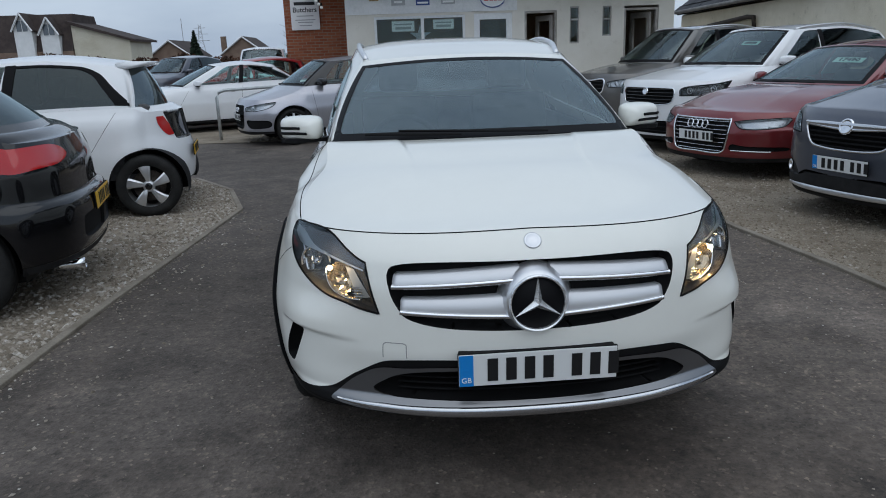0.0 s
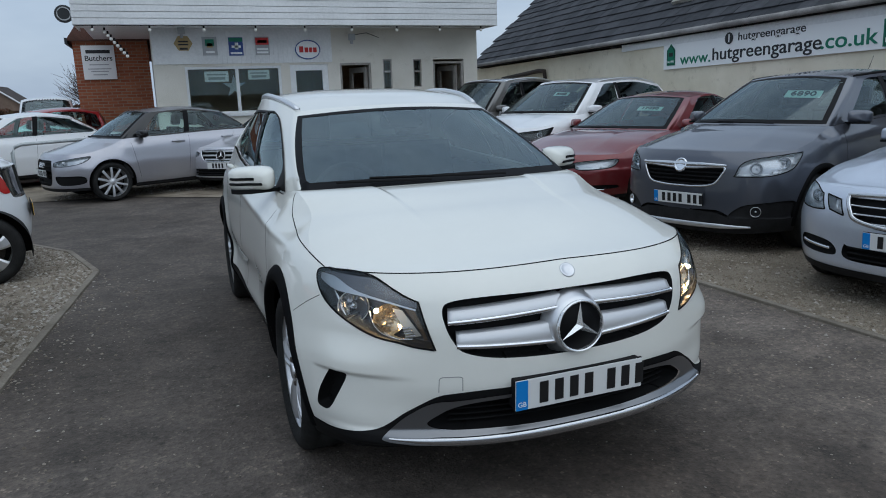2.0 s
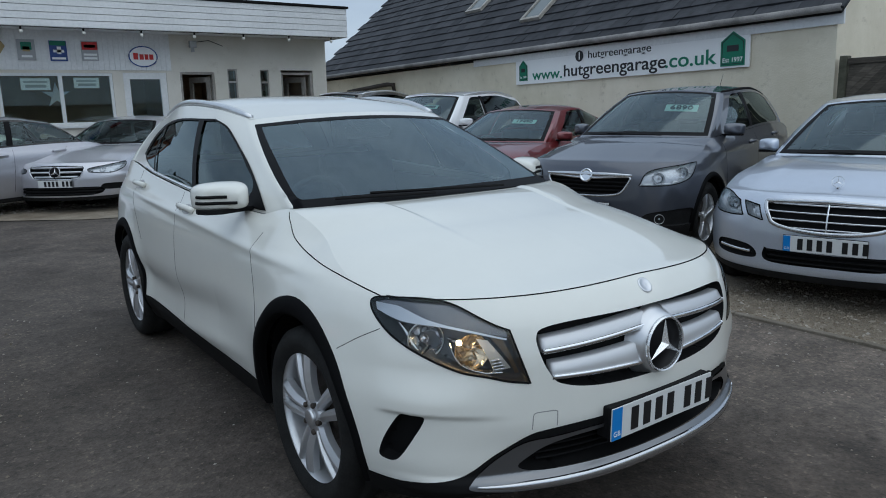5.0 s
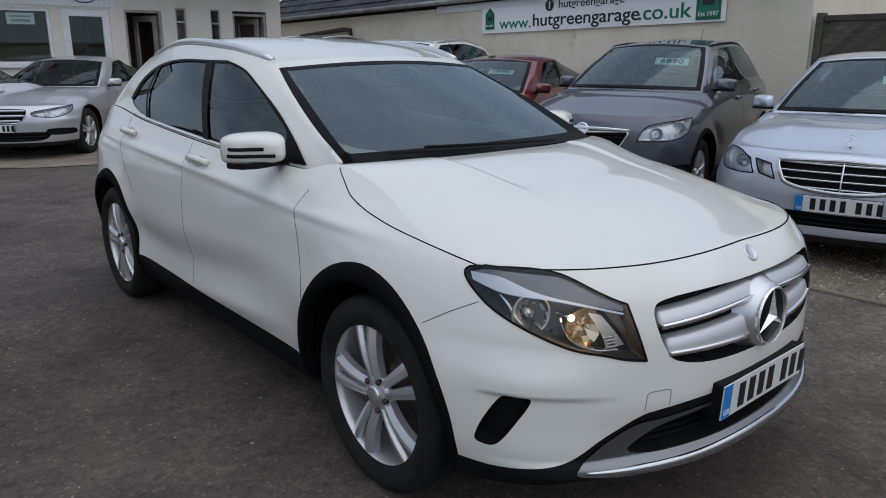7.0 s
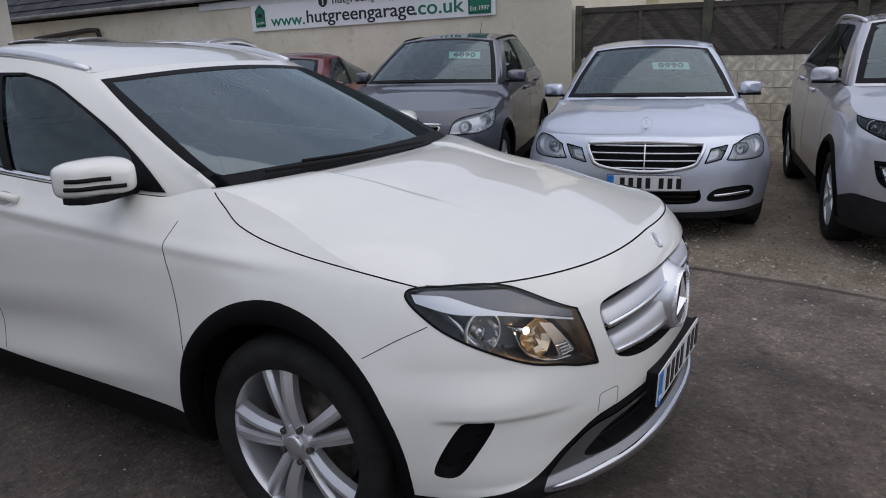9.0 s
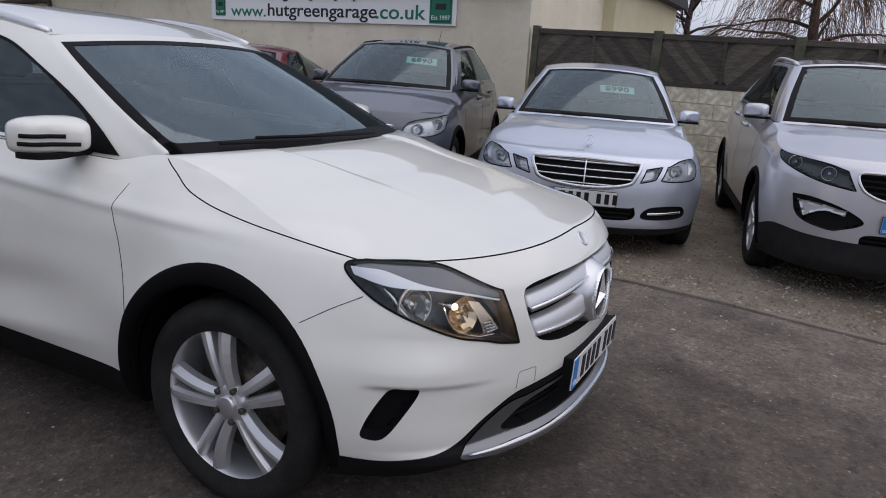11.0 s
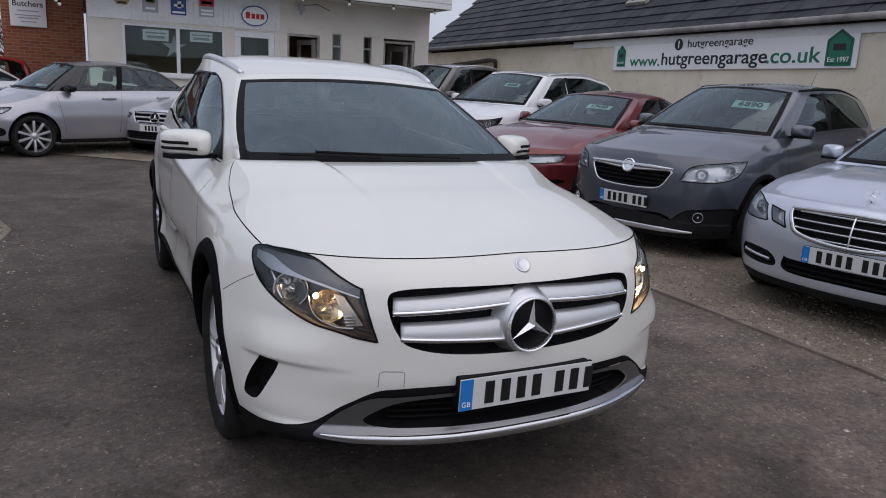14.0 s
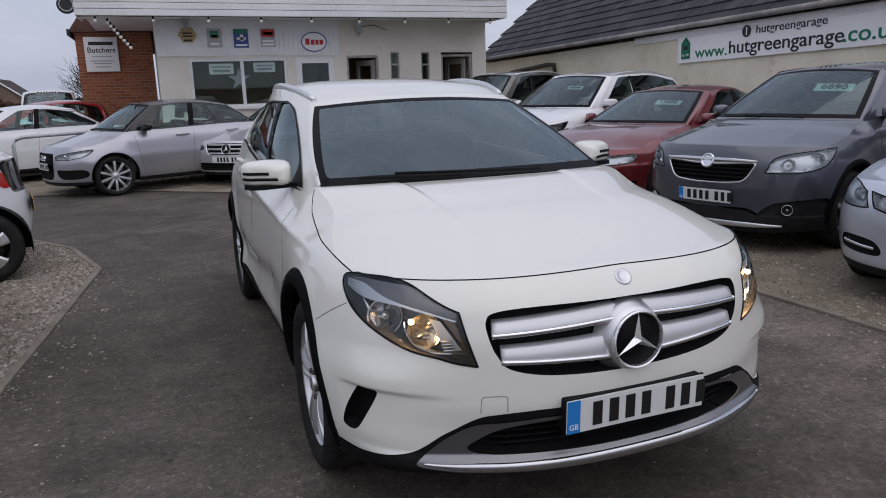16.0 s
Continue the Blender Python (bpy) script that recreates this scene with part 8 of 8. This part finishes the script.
    c["side_glass"] = kw.pop("side_glass", None) or [
        ("front_window", [(b0, 0.06), (b1, 0.06), (b1 + 0.08, 0.93), (roof[0] + 0.26, 0.93), (roof[0] + 0.10, 0.80)], (0, 1, 2), GLASS),
        ("rear_side_window", [(b1 + 0.07, 0.06), (e - 0.14, 0.07), (e - 0.07, 0.25), (min(roof[1], e - 0.12), 0.86), (b1 + 0.9, 0.93), (b1 + 0.15, 0.93)], (0, 1, 3, 5), kw.pop("rear_tint", GLASS))]
    c["posts"] = kw.pop("posts", [("door_post", [(b1 - 0.01, 0.05), (b1 + 0.07, 0.945)], [(b1 + 0.08, 0.05), (b1 + 0.16, 0.945)])])
    c["mirror"] = (cowl[0] + 0.42, cowl[1] + 0.075, W - 0.09)
    c["mirror_size"] = (0.19, 0.12, 0.09)
    c["door_lines"] = [(cowl[0] + 0.20, cowl[1] - 0.06, fo + wr + 0.14, 0.36), (b1 + 0.05, cowl[1] - 0.0, b1 - 0.02, 0.36), (e - 0.30, belt - 0.05, e - 0.52, 0.72)]
    c["handles"] = [(b1 - 0.16, cowl[1] - 0.09), (min(e - 0.45, b1 + 0.75), belt - 0.12)]
    c.update(kw)
    return build_car(c)


def stand(x, y, turn):
    """The pose of a car whose nose middle stands at x, y and faces turn degrees from -y (clockwise from above is negative)."""
    return pose(x, y, 0.0, 0, 0, turn)


HATCH_GLASS = tinted_glass("hatch_glass", (0.12, 0.15, 0.16), 2.3)
GREY = car_paint("grey_metallic", (0.084, 0.092, 0.116), 0.55, 0.32)
SILVER_BLUE = car_paint("silver_blue_metallic", (0.65, 0.70, 0.81), 0.6, 0.32)
SILVER_P = car_paint("silver_metallic", (0.60, 0.60, 0.64), 0.65, 0.32)
SILVER_D = car_paint("steel_silver_metallic", (0.43, 0.43, 0.47), 0.65, 0.32)
MAROON = car_paint("dark_red_metallic", (0.17, 0.016, 0.020), 0.35, 0.3)
BRONZE = car_paint("bronze_grey_metallic", (0.12, 0.115, 0.11), 0.5, 0.35)
PEARL = car_paint("pearl_white", (0.78, 0.79, 0.80), 0.0, 0.3, amount=0.06)
JET = car_paint("black_paint", (0.004, 0.004, 0.005), 0.0, 0.25, amount=0.01)
RED_P = car_paint("bright_red_paint", (0.30, 0.012, 0.015), 0.0, 0.35)

# grey crossover with a wide chrome grille
parked("crossover_car", "grey metallic crossover with a bright grille frame on gravel", GREY, 4.278, 0.888, 1.60, 2.555, 0.87, 0.345, 0.925, (1.12, 1.095), 1.17, (1.98, 3.75), (4.0, 1.18, 1.05),
       stand(3.14, 3.30, -75), rail_h=0.0, sill=0.22, step=0.02,
       grilles=[[("x", 0, 0.775), ("x", 0.32, 0.79), ("x", 0.42, 0.785), ("x", 0.40, 0.72), ("x", 0.335, 0.64), ("x", 0.20, 0.615), ("x", 0, 0.61)], [("x", 0, 0.40), ("x", 0.40, 0.40), ("x", 0.48, 0.34), ("x", 0.40, 0.29), ("x", 0, 0.285)]],
       bars=(5, 0), bar_mat=BLACK, surround=(0.020, CHROME_DULL), emblem=(0, 0.80, 0.066), top_bar=(0.805, 0.44, 0.046),
       lamps=[([("x", 0.50, 0.71), ("x", 0.58, 0.845), ("y", 0.42, 0.895), ("y", 0.60, 0.905), ("y", 0.50, 0.83), ("y", 0.40, 0.765), ("x", 0.742, 0.717)], (0, 3))], lamp_mat=LAMP_GREY, bowls=[("x", 0.66, 0.775, 0.052), ("y", 0.37, 0.82, 0.052)],
       patches=[([("x", 0.47, 0.35), ("x", 0.55, 0.44), ("x", 0.66, 0.475), ("y", 0.40, 0.50), ("y", 0.47, 0.43), ("y", 0.45, 0.345), ("x", 0.62, 0.325)], CLADDING)], fogs=[("x", 0.672, 0.405, 0.042)],
       clad=[(("x", 0), 0.40), (("x", 0.35), 0.385), (("x", 0.5), 0.345), (("y", 0.35), 0.34), (("y", 0.5), 0.36), (("y", 1.5), 0.36), (("y", 3.0), 0.38), (("y", 3.9), 0.44), (("rx", 0), 0.48)], clad_arch=0.045, skid=0.265,
       plate=(-0.02, 0.495, 4), spokes=("single", 5), card=(0.45, 0.62, "6890", 0.12), aerial=(0.0, 3.55, 1.53), rails=BLACK, rail_lift=0.010, rail_r=0.014, cpost=3.62, rear_tint=PRIVACY, euro=True)

# silver-blue saloon with a bright slatted grille
parked("saloon_car", "silver-blue saloon with a bright slatted grille on gravel", SILVER_BLUE, 4.868, 0.927, 1.46, 2.874, 0.84, 0.33, 0.80, (1.50, 0.965), 1.0, (2.42, 3.45), (4.02, 1.03, 0.99),
       stand(2.98, 0.95, -75), Af=0.66, post=2.78, step=0.02,
       grilles=[[("x", 0, 0.765), ("x", 0.36, 0.752), ("x", 0.415, 0.738), ("x", 0.385, 0.65), ("x", 0.345, 0.598), ("x", 0.20, 0.565), ("x", 0, 0.552)], [("x", 0, 0.41), ("x", 0.36, 0.415), ("x", 0.40, 0.42), ("x", 0.375, 0.325), ("x", 0, 0.315)]],
       bars=(4, 0), bar_mat=CHROME_DULL, bar_w=0.013, surround=(0.030, CHROME_DULL), middle_bar=(0.56, 0.755), bonnet_star=(0.27, 0.84),
       lamps=[([("x", 0.423, 0.612), ("x", 0.462, 0.715), ("x", 0.58, 0.738), ("x", 0.536, 0.641)], (0, 1, 2, 3)), ([("x", 0.578, 0.634), ("x", 0.620, 0.735), ("x", 0.72, 0.782), ("y", 0.42, 0.785), ("y", 0.43, 0.72), ("y", 0.34, 0.645), ("x", 0.70, 0.628)], (0, 1))], lamp_mat=LAMP_GREY, bowls=[("x", 0.71, 0.705, 0.045)],
       patches=[([("x", 0.475, 0.335), ("x", 0.520, 0.425), ("x", 0.765, 0.432), ("x", 0.775, 0.346)], BLACK)], bright_bars=[(("x", 0.50, 0.375), ("x", 0.755, 0.388), 0.022, CHROME_DULL)],
       plate=(-0.02, 0.475, 4), spokes=("single", 10), card=(0.28, 0.60, "8990", 0.12), euro=True, chrome_handles=True)

# silver crossover
parked("crossover_car", "silver metallic crossover with dark lower trim on gravel", SILVER_P, 4.44, 0.927, 1.64, 2.64, 0.90, 0.345, 0.97, (1.18, 1.11), 1.19, (2.02, 3.85), (4.10, 1.22, 1.08),
       stand(3.02, -1.30, -78), step=0.02, grilles=[[("x", 0, 0.90), ("x", 0.30, 0.90), ("x", 0.42, 0.885), ("x", 0.40, 0.80), ("x", 0.34, 0.755), ("x", 0.24, 0.728), ("x", 0, 0.72)], [("x", 0, 0.50), ("x", 0.30, 0.50), ("x", 0.36, 0.46), ("x", 0.3, 0.42), ("x", 0, 0.415)]],
       bars=(5, 0), bar_mat=BLACK, surround=(0.022, CHROME_DULL),
       lamps=[([("x", 0.43, 0.775), ("x", 0.485, 0.895), ("x", 0.62, 0.93), ("y", 0.40, 0.955), ("y", 0.52, 0.965), ("y", 0.36, 0.895), ("x", 0.645, 0.812)], (0, 1, 4))], lamp_mat=DARKBOX, bowls=[("x", 0.60, 0.862, 0.045), ("y", 0.31, 0.905, 0.042)],
       patches=[([("x", 0.775, 0.705), ("x", 0.73, 0.558), ("x", 0.56, 0.497), ("x", 0.46, 0.513), ("x", 0.35, 0.573), ("x", 0.47, 0.650), ("x", 0.65, 0.700)], BLACK, (0,)), ([("x", 0.745, 0.672), ("x", 0.60, 0.662), ("x", 0.462, 0.636), ("x", 0.462, 0.600), ("x", 0.60, 0.618), ("x", 0.703, 0.560)], LAMP_GREY, (0, 2, 3, 5))],
       clad=[(("x", 0), 0.43), (("x", 0.45), 0.435), (("x", 0.66), 0.445), (("y", 0.30), 0.47), (("y", 0.5), 0.42), (("y", 1.5), 0.36), (("y", 3.2), 0.38), (("y", 4.0), 0.48), (("rx", 0), 0.52)], clad_arch=0.045,
       plate=(-0.02, 0.58, 4), spokes=("single", 6), rails=SILVER, roof_mat=GLOSS, rear_tint=PRIVACY)

# dark red fastback
parked("fastback_car", "dark red metallic fastback with slatted grille on gravel", MAROON, 4.97, 0.955, 1.42, 2.914, 0.96, 0.345, 0.745, (1.55, 0.955), 1.0, (2.45, 3.55), (4.55, 1.06, 0.98),
       stand(3.06, 5.85, -70), Af=0.72, post=2.9, step=0.02,
       grilles=[[("x", 0, 0.66), ("x", 0.36, 0.66), ("x", 0.42, 0.645), ("x", 0.40, 0.42), ("x", 0.33, 0.30), ("x", 0, 0.295)]], bars=(8, 0), bar_mat=CHROME, bar_w=0.008, surround=(0.018, CHROME), emblem=(0, 0.60, 0.07), emblem_kind="rings", bright_bars=[(("x", 0.46, 0.332), ("x", 0.80, 0.330), 0.014, CHROME)],
       lamps=[([("x", 0.455, 0.64), ("x", 0.62, 0.665), ("y", 0.42, 0.685), ("y", 0.46, 0.66), ("y", 0.34, 0.590), ("x", 0.57, 0.566)], (0, 3))], lamp_mat=LAMP_GREY, bowls=[],
       patches=[([("x", 0.46, 0.40), ("x", 0.62, 0.385), ("y", 0.40, 0.38), ("y", 0.40, 0.34), ("x", 0.62, 0.335), ("x", 0.45, 0.33)], BLACK)],
       plate=(-0.02, 0.47, 4), spokes=("single", 5), card=(0.40, 0.62, "17490", 0.10), rear_tint=PRIVACY, euro=False)

# white seven-seat suv
parked("suv_car", "white suv with a black mesh grille on gravel", PEARL, 4.78, 0.945, 1.68, 2.78, 0.95, 0.36, 1.0, (1.30, 1.14), 1.2, (2.15, 4.15), (4.45, 1.22, 1.08),
       stand(3.18, 7.92, -68), step=0.024, grilles=[[("x", 0, 0.905), ("x", 0.38, 0.90), ("x", 0.48, 0.88), ("x", 0.49, 0.78), ("x", 0.40, 0.69), ("x", 0, 0.68)], [("x", 0, 0.45), ("x", 0.55, 0.46), ("x", 0.60, 0.36), ("x", 0.45, 0.29), ("x", 0, 0.285)]],
       bars=(5, 0), bar_mat=GLOSS, surround=(0.014, CHROME), emblem=(0, 0.855, 0.05),
       lamps=[([("x", 0.57, 0.80), ("x", 0.60, 0.91), ("y", 0.46, 0.955), ("y", 0.70, 0.985), ("y", 0.55, 0.88), ("y", 0.34, 0.82)], (0, 3))], lamp_mat=DARKBOX, bowls=[("x", 0.68, 0.865, 0.036), ("y", 0.40, 0.885, 0.036)],
       plate=(-0.02, 0.58, 4), spokes=("single", 5), card=(0.35, 0.62, "", 0.09), rails=SILVER, rear_tint=PRIVACY, clad_arch=0.035)

# bronze-grey suv by the showroom
parked("suv_car", "dark bronze-grey suv with silver roof rails", BRONZE, 4.64, 0.91, 1.80, 2.70, 0.93, 0.36, 1.0, (1.25, 1.14), 1.2, (2.1, 4.05), (4.35, 1.22, 1.1),
       stand(3.35, 11.4, -66), step=0.028, grilles=[[("x", 0, 0.88), ("x", 0.34, 0.90), ("x", 0.36, 0.72), ("x", 0.26, 0.64), ("x", 0, 0.635)]], bars=(4, 0), bar_mat=GLOSS, surround=(0.03, CHROME), emblem=(0, 0.80, 0.06),
       lamps=[([("x", 0.46, 0.76), ("x", 0.48, 0.86), ("y", 0.42, 0.93), ("y", 0.52, 0.93), ("y", 0.44, 0.84), ("x", 0.72, 0.77)], (0,))], bowls=[("x", 0.62, 0.82, 0.05)],
       plate=(-0.02, 0.52, 4), spokes=("single", 6), rails=SILVER, rear_tint=PRIVACY, clad_arch=0.04)

# silver hatchback side-on
parked("hatchback_car", "silver three-door hatchback with a black grille on gravel", SILVER_D, 3.954, 0.87, 1.45, 2.469, 0.79, 0.315, 0.80, (0.95, 0.985), 1.04, (1.56, 2.9), (3.52, 1.06, 0.96),
       stand(-3.1, 11.15, -68), Af=0.58, Ar=0.42, post=2.1, rim=0.25, step=0.028,
       grilles=[[("x", 0, 0.70), ("x", 0.30, 0.70), ("x", 0.36, 0.66), ("x", 0.35, 0.40), ("x", 0.28, 0.30), ("x", 0, 0.295)]], bars=(6, 0), bar_mat=BLACK, emblem=(0, 0.62, 0.06), emblem_kind="rings",
       lamps=[([("x", 0.43, 0.60), ("x", 0.46, 0.67), ("y", 0.34, 0.735), ("y", 0.50, 0.745), ("y", 0.38, 0.66), ("x", 0.70, 0.61)], (0,))], bowls=[("x", 0.60, 0.65, 0.035)],
       patches=[([("x", 0.45, 0.44), ("x", 0.64, 0.45), ("y", 0.36, 0.44), ("y", 0.36, 0.33), ("x", 0.55, 0.31)], BLACK)],
       plate=(-0.02, 0.49, 3), spokes=("single", 10), mirror_paint=GLOSS, pillar=GLOSS, euro=False)

# silver four-door coupe by the showroom window
parked("coupe_car", "silver four-door coupe with a bold bright grille on gravel", SILVER_P, 4.94, 0.94, 1.40, 2.874, 0.88, 0.34, 0.765, (1.58, 0.95), 1.0, (2.5, 3.4), (4.35, 1.02, 0.96),
       stand(-0.35, 10.75, -38), Af=0.66, post=2.85, step=0.028,
       grilles=[[("x", 0, 0.73), ("x", 0.34, 0.72), ("x", 0.42, 0.69), ("x", 0.38, 0.58), ("x", 0.30, 0.53), ("x", 0, 0.525)], [("x", 0, 0.40), ("x", 0.60, 0.40), ("x", 0.66, 0.33), ("x", 0.5, 0.28), ("x", 0, 0.275)]], bars=(3, 0), bar_mat=SILVER, bar_w=0.03, surround=(0.014, CHROME), emblem=(0, 0.63, 0.085), emblem_kind="star",
       lamps=[([("x", 0.49, 0.62), ("x", 0.50, 0.68), ("y", 0.36, 0.74), ("y", 0.52, 0.75), ("y", 0.40, 0.66), ("x", 0.74, 0.60)], (0,))], bowls=[("x", 0.66, 0.66, 0.04)],
       patches=[([("x", 0.66, 0.44), ("y", 0.36, 0.44), ("y", 0.44, 0.42), ("y", 0.42, 0.36), ("x", 0.68, 0.36)], BLACK)],
       plate=(-0.02, 0.46, 3), spokes=("twin", 5), euro=False)

# white coupe behind
parked("coupe_car", "white two-door coupe parked behind a tube barrier", PEARL, 4.59, 0.885, 1.42, 2.76, 0.82, 0.33, 0.77, (1.45, 0.95), 1.0, (2.3, 3.45), (4.15, 1.02, 0.97),
       stand(-6.35, 13.65, -69), step=0.028, lamps=[([("x", 0.46, 0.60), ("x", 0.48, 0.70), ("y", 0.36, 0.75), ("y", 0.46, 0.75), ("y", 0.40, 0.66), ("x", 0.70, 0.61)], (0,))], bowls=[],
       grilles=[[("x", 0, 0.72), ("x", 0.34, 0.71), ("x", 0.36, 0.62), ("x", 0.28, 0.55), ("x", 0, 0.545)]], bars=(3, 0), bar_mat=SILVER, plate=(-0.02, 0.45, 3), spokes=("single", 5))

# white small hatchback seen from its tail
parked("hatchback_car", "white small hatchback with silver and black wheels, tail to the yard", PEARL, 3.52, 0.82, 1.54, 2.492, 0.62, 0.305, 0.86, (0.85, 1.02), 1.06, (1.55, 2.98), (3.30, 1.06, 1.0),
       pose(-6.0, 5.228, 0, 0, 0, -80), Af=0.5, Ar=0.60, pr=2.0, narrow=0.93, post=1.92, step=0.022, cpost=3.06,
       side_glass=[("front_window", [(1.27, 0.06), (1.92, 0.06), (1.99, 0.93), (1.81, 0.93), (1.65, 0.80)], (0, 1, 2), GLASS),
                   ("rear_side_window", [(1.98, 0.06), (3.0, 0.06), (2.86, 0.42), (2.74, 0.78), (2.60, 0.88), (2.06, 0.90)], (0, 1, 5), PRIVACY)],
       posts=[("door_post", [(1.91, 0.05), (1.99, 0.945)], [(2.0, 0.05), (2.08, 0.945)]), ("window_frame", [(2.0, 0.93), (2.6, 0.925), (2.77, 0.82), (2.90, 0.44), (3.05, 0.03)], [(2.02, 0.885), (2.57, 0.875), (2.71, 0.77), (2.81, 0.42), (2.90, 0.06)])],
       tails=[([("rx", 0.43, 0.765), ("rx", 0.455, 0.87), ("rx", 0.49, 0.955), ("rx", 0.565, 0.955), ("rx", 0.565, 0.87), ("rx", 0.515, 0.775)], (0, 2, 3))],
       patches=[([("rx", 0.0, 0.995), ("rx", 0.48, 0.995), ("rx", 0.445, 0.86), ("rx", 0.42, 0.75), ("rx", 0.37, 0.715), ("rx", 0.0, 0.71)], GLOSS, (0, 1, 5))], door_lines=[(2.90, 1.02, 2.62, 0.62)], handles=[], spoiler=(3.06, 1.455, 0.50),
       clad=[(("x", 0), 0.23), (("y", 1.5), 0.245), (("y", 3.0), 0.265), (("rx", 0), 0.315)], rear_plate=(3.535, 0.58, 0), spokes=("wide", 5), alloy=SILVER, cap=GLOSS, gap=0.05, rear_glass=(0.93, 0.0, 0.95), rear_mat=HATCH_GLASS)

# black hatchback tail
parked("hatchback_car", "glossy black hatchback with large red lamps, tail to the yard", JET, 4.12, 0.88, 1.56, 2.59, 0.8, 0.33, 0.88, (1.1, 1.04), 1.10, (1.8, 3.2), (3.85, 1.09, 1.03),
       pose(-6.48, 2.10, 0, 0, 0, -78), Af=0.55, Ar=0.50, post=2.2, step=0.022, tails=[([("rx", 0.36, 0.945), ("rx", 0.50, 1.01), ("y", 3.72, 1.035), ("y", 3.50, 1.04), ("y", 3.62, 0.91), ("rx", 0.66, 0.885), ("rx", 0.50, 0.895)], ())],
       rear=[(0.18, 0.16), (0.30, 0.04), (0.42, 0.01), (0.58, 0.0), (0.66, 0.012), (0.70, 0.06), (0.85, 0.065), (1.0, 0.11), (1.2, 0.2)],
       patches=[([("rx", 0.0, 0.56), ("rx", 0.42, 0.55), ("rx", 0.47, 0.50), ("rx", 0.42, 0.40), ("rx", 0.0, 0.40)], BLACK, (0, 4))], exhaust=(0.52, 4.0, 0.25),
       rear_plate=(4.125, 0.60, 0), spokes=("single", 6), rear_tint=PRIVACY, rear_mat=PRIVACY)

# farther cars beyond the barrier
parked("suv_car", "dark blue-grey suv at the far side of the yard", GREY, 4.5, 0.91, 1.66, 2.65, 0.9, 0.35, 0.97, (1.2, 1.1), 1.16, (2.0, 3.9), (4.2, 1.2, 1.06), stand(-8.7, 23.4, -22), plate=(-0.02, 0.5, 3), rear_tint=PRIVACY)
parked("hatchback_car", "red upright hatchback parked beyond the white coupe", RED_P, 3.85, 0.82, 1.50, 2.45, 0.75, 0.30, 0.9, (1.0, 0.97), 1.0, (2.15, 3.42), (3.70, 1.04, 0.98), stand(-5.95, 16.05, -72))
parked("small_van", "white small van beyond the red hatchback", PEARL, 4.1, 0.80, 1.80, 2.6, 0.8, 0.31, 1.0, (1.05, 1.12), 1.16, (1.75, 3.75), (3.95, 1.2, 1.05), stand(-3.80, 18.3, 6), roof_w=0.76)
parked("hatchback_car", "dark estate car beside the brick house", JET, 4.3, 0.88, 1.5, 2.65, 0.85, 0.32, 0.85, (1.2, 1.0), 1.05, (1.95, 3.6), (4.05, 1.05, 0.95), stand(-1.9, 17.2, -75))
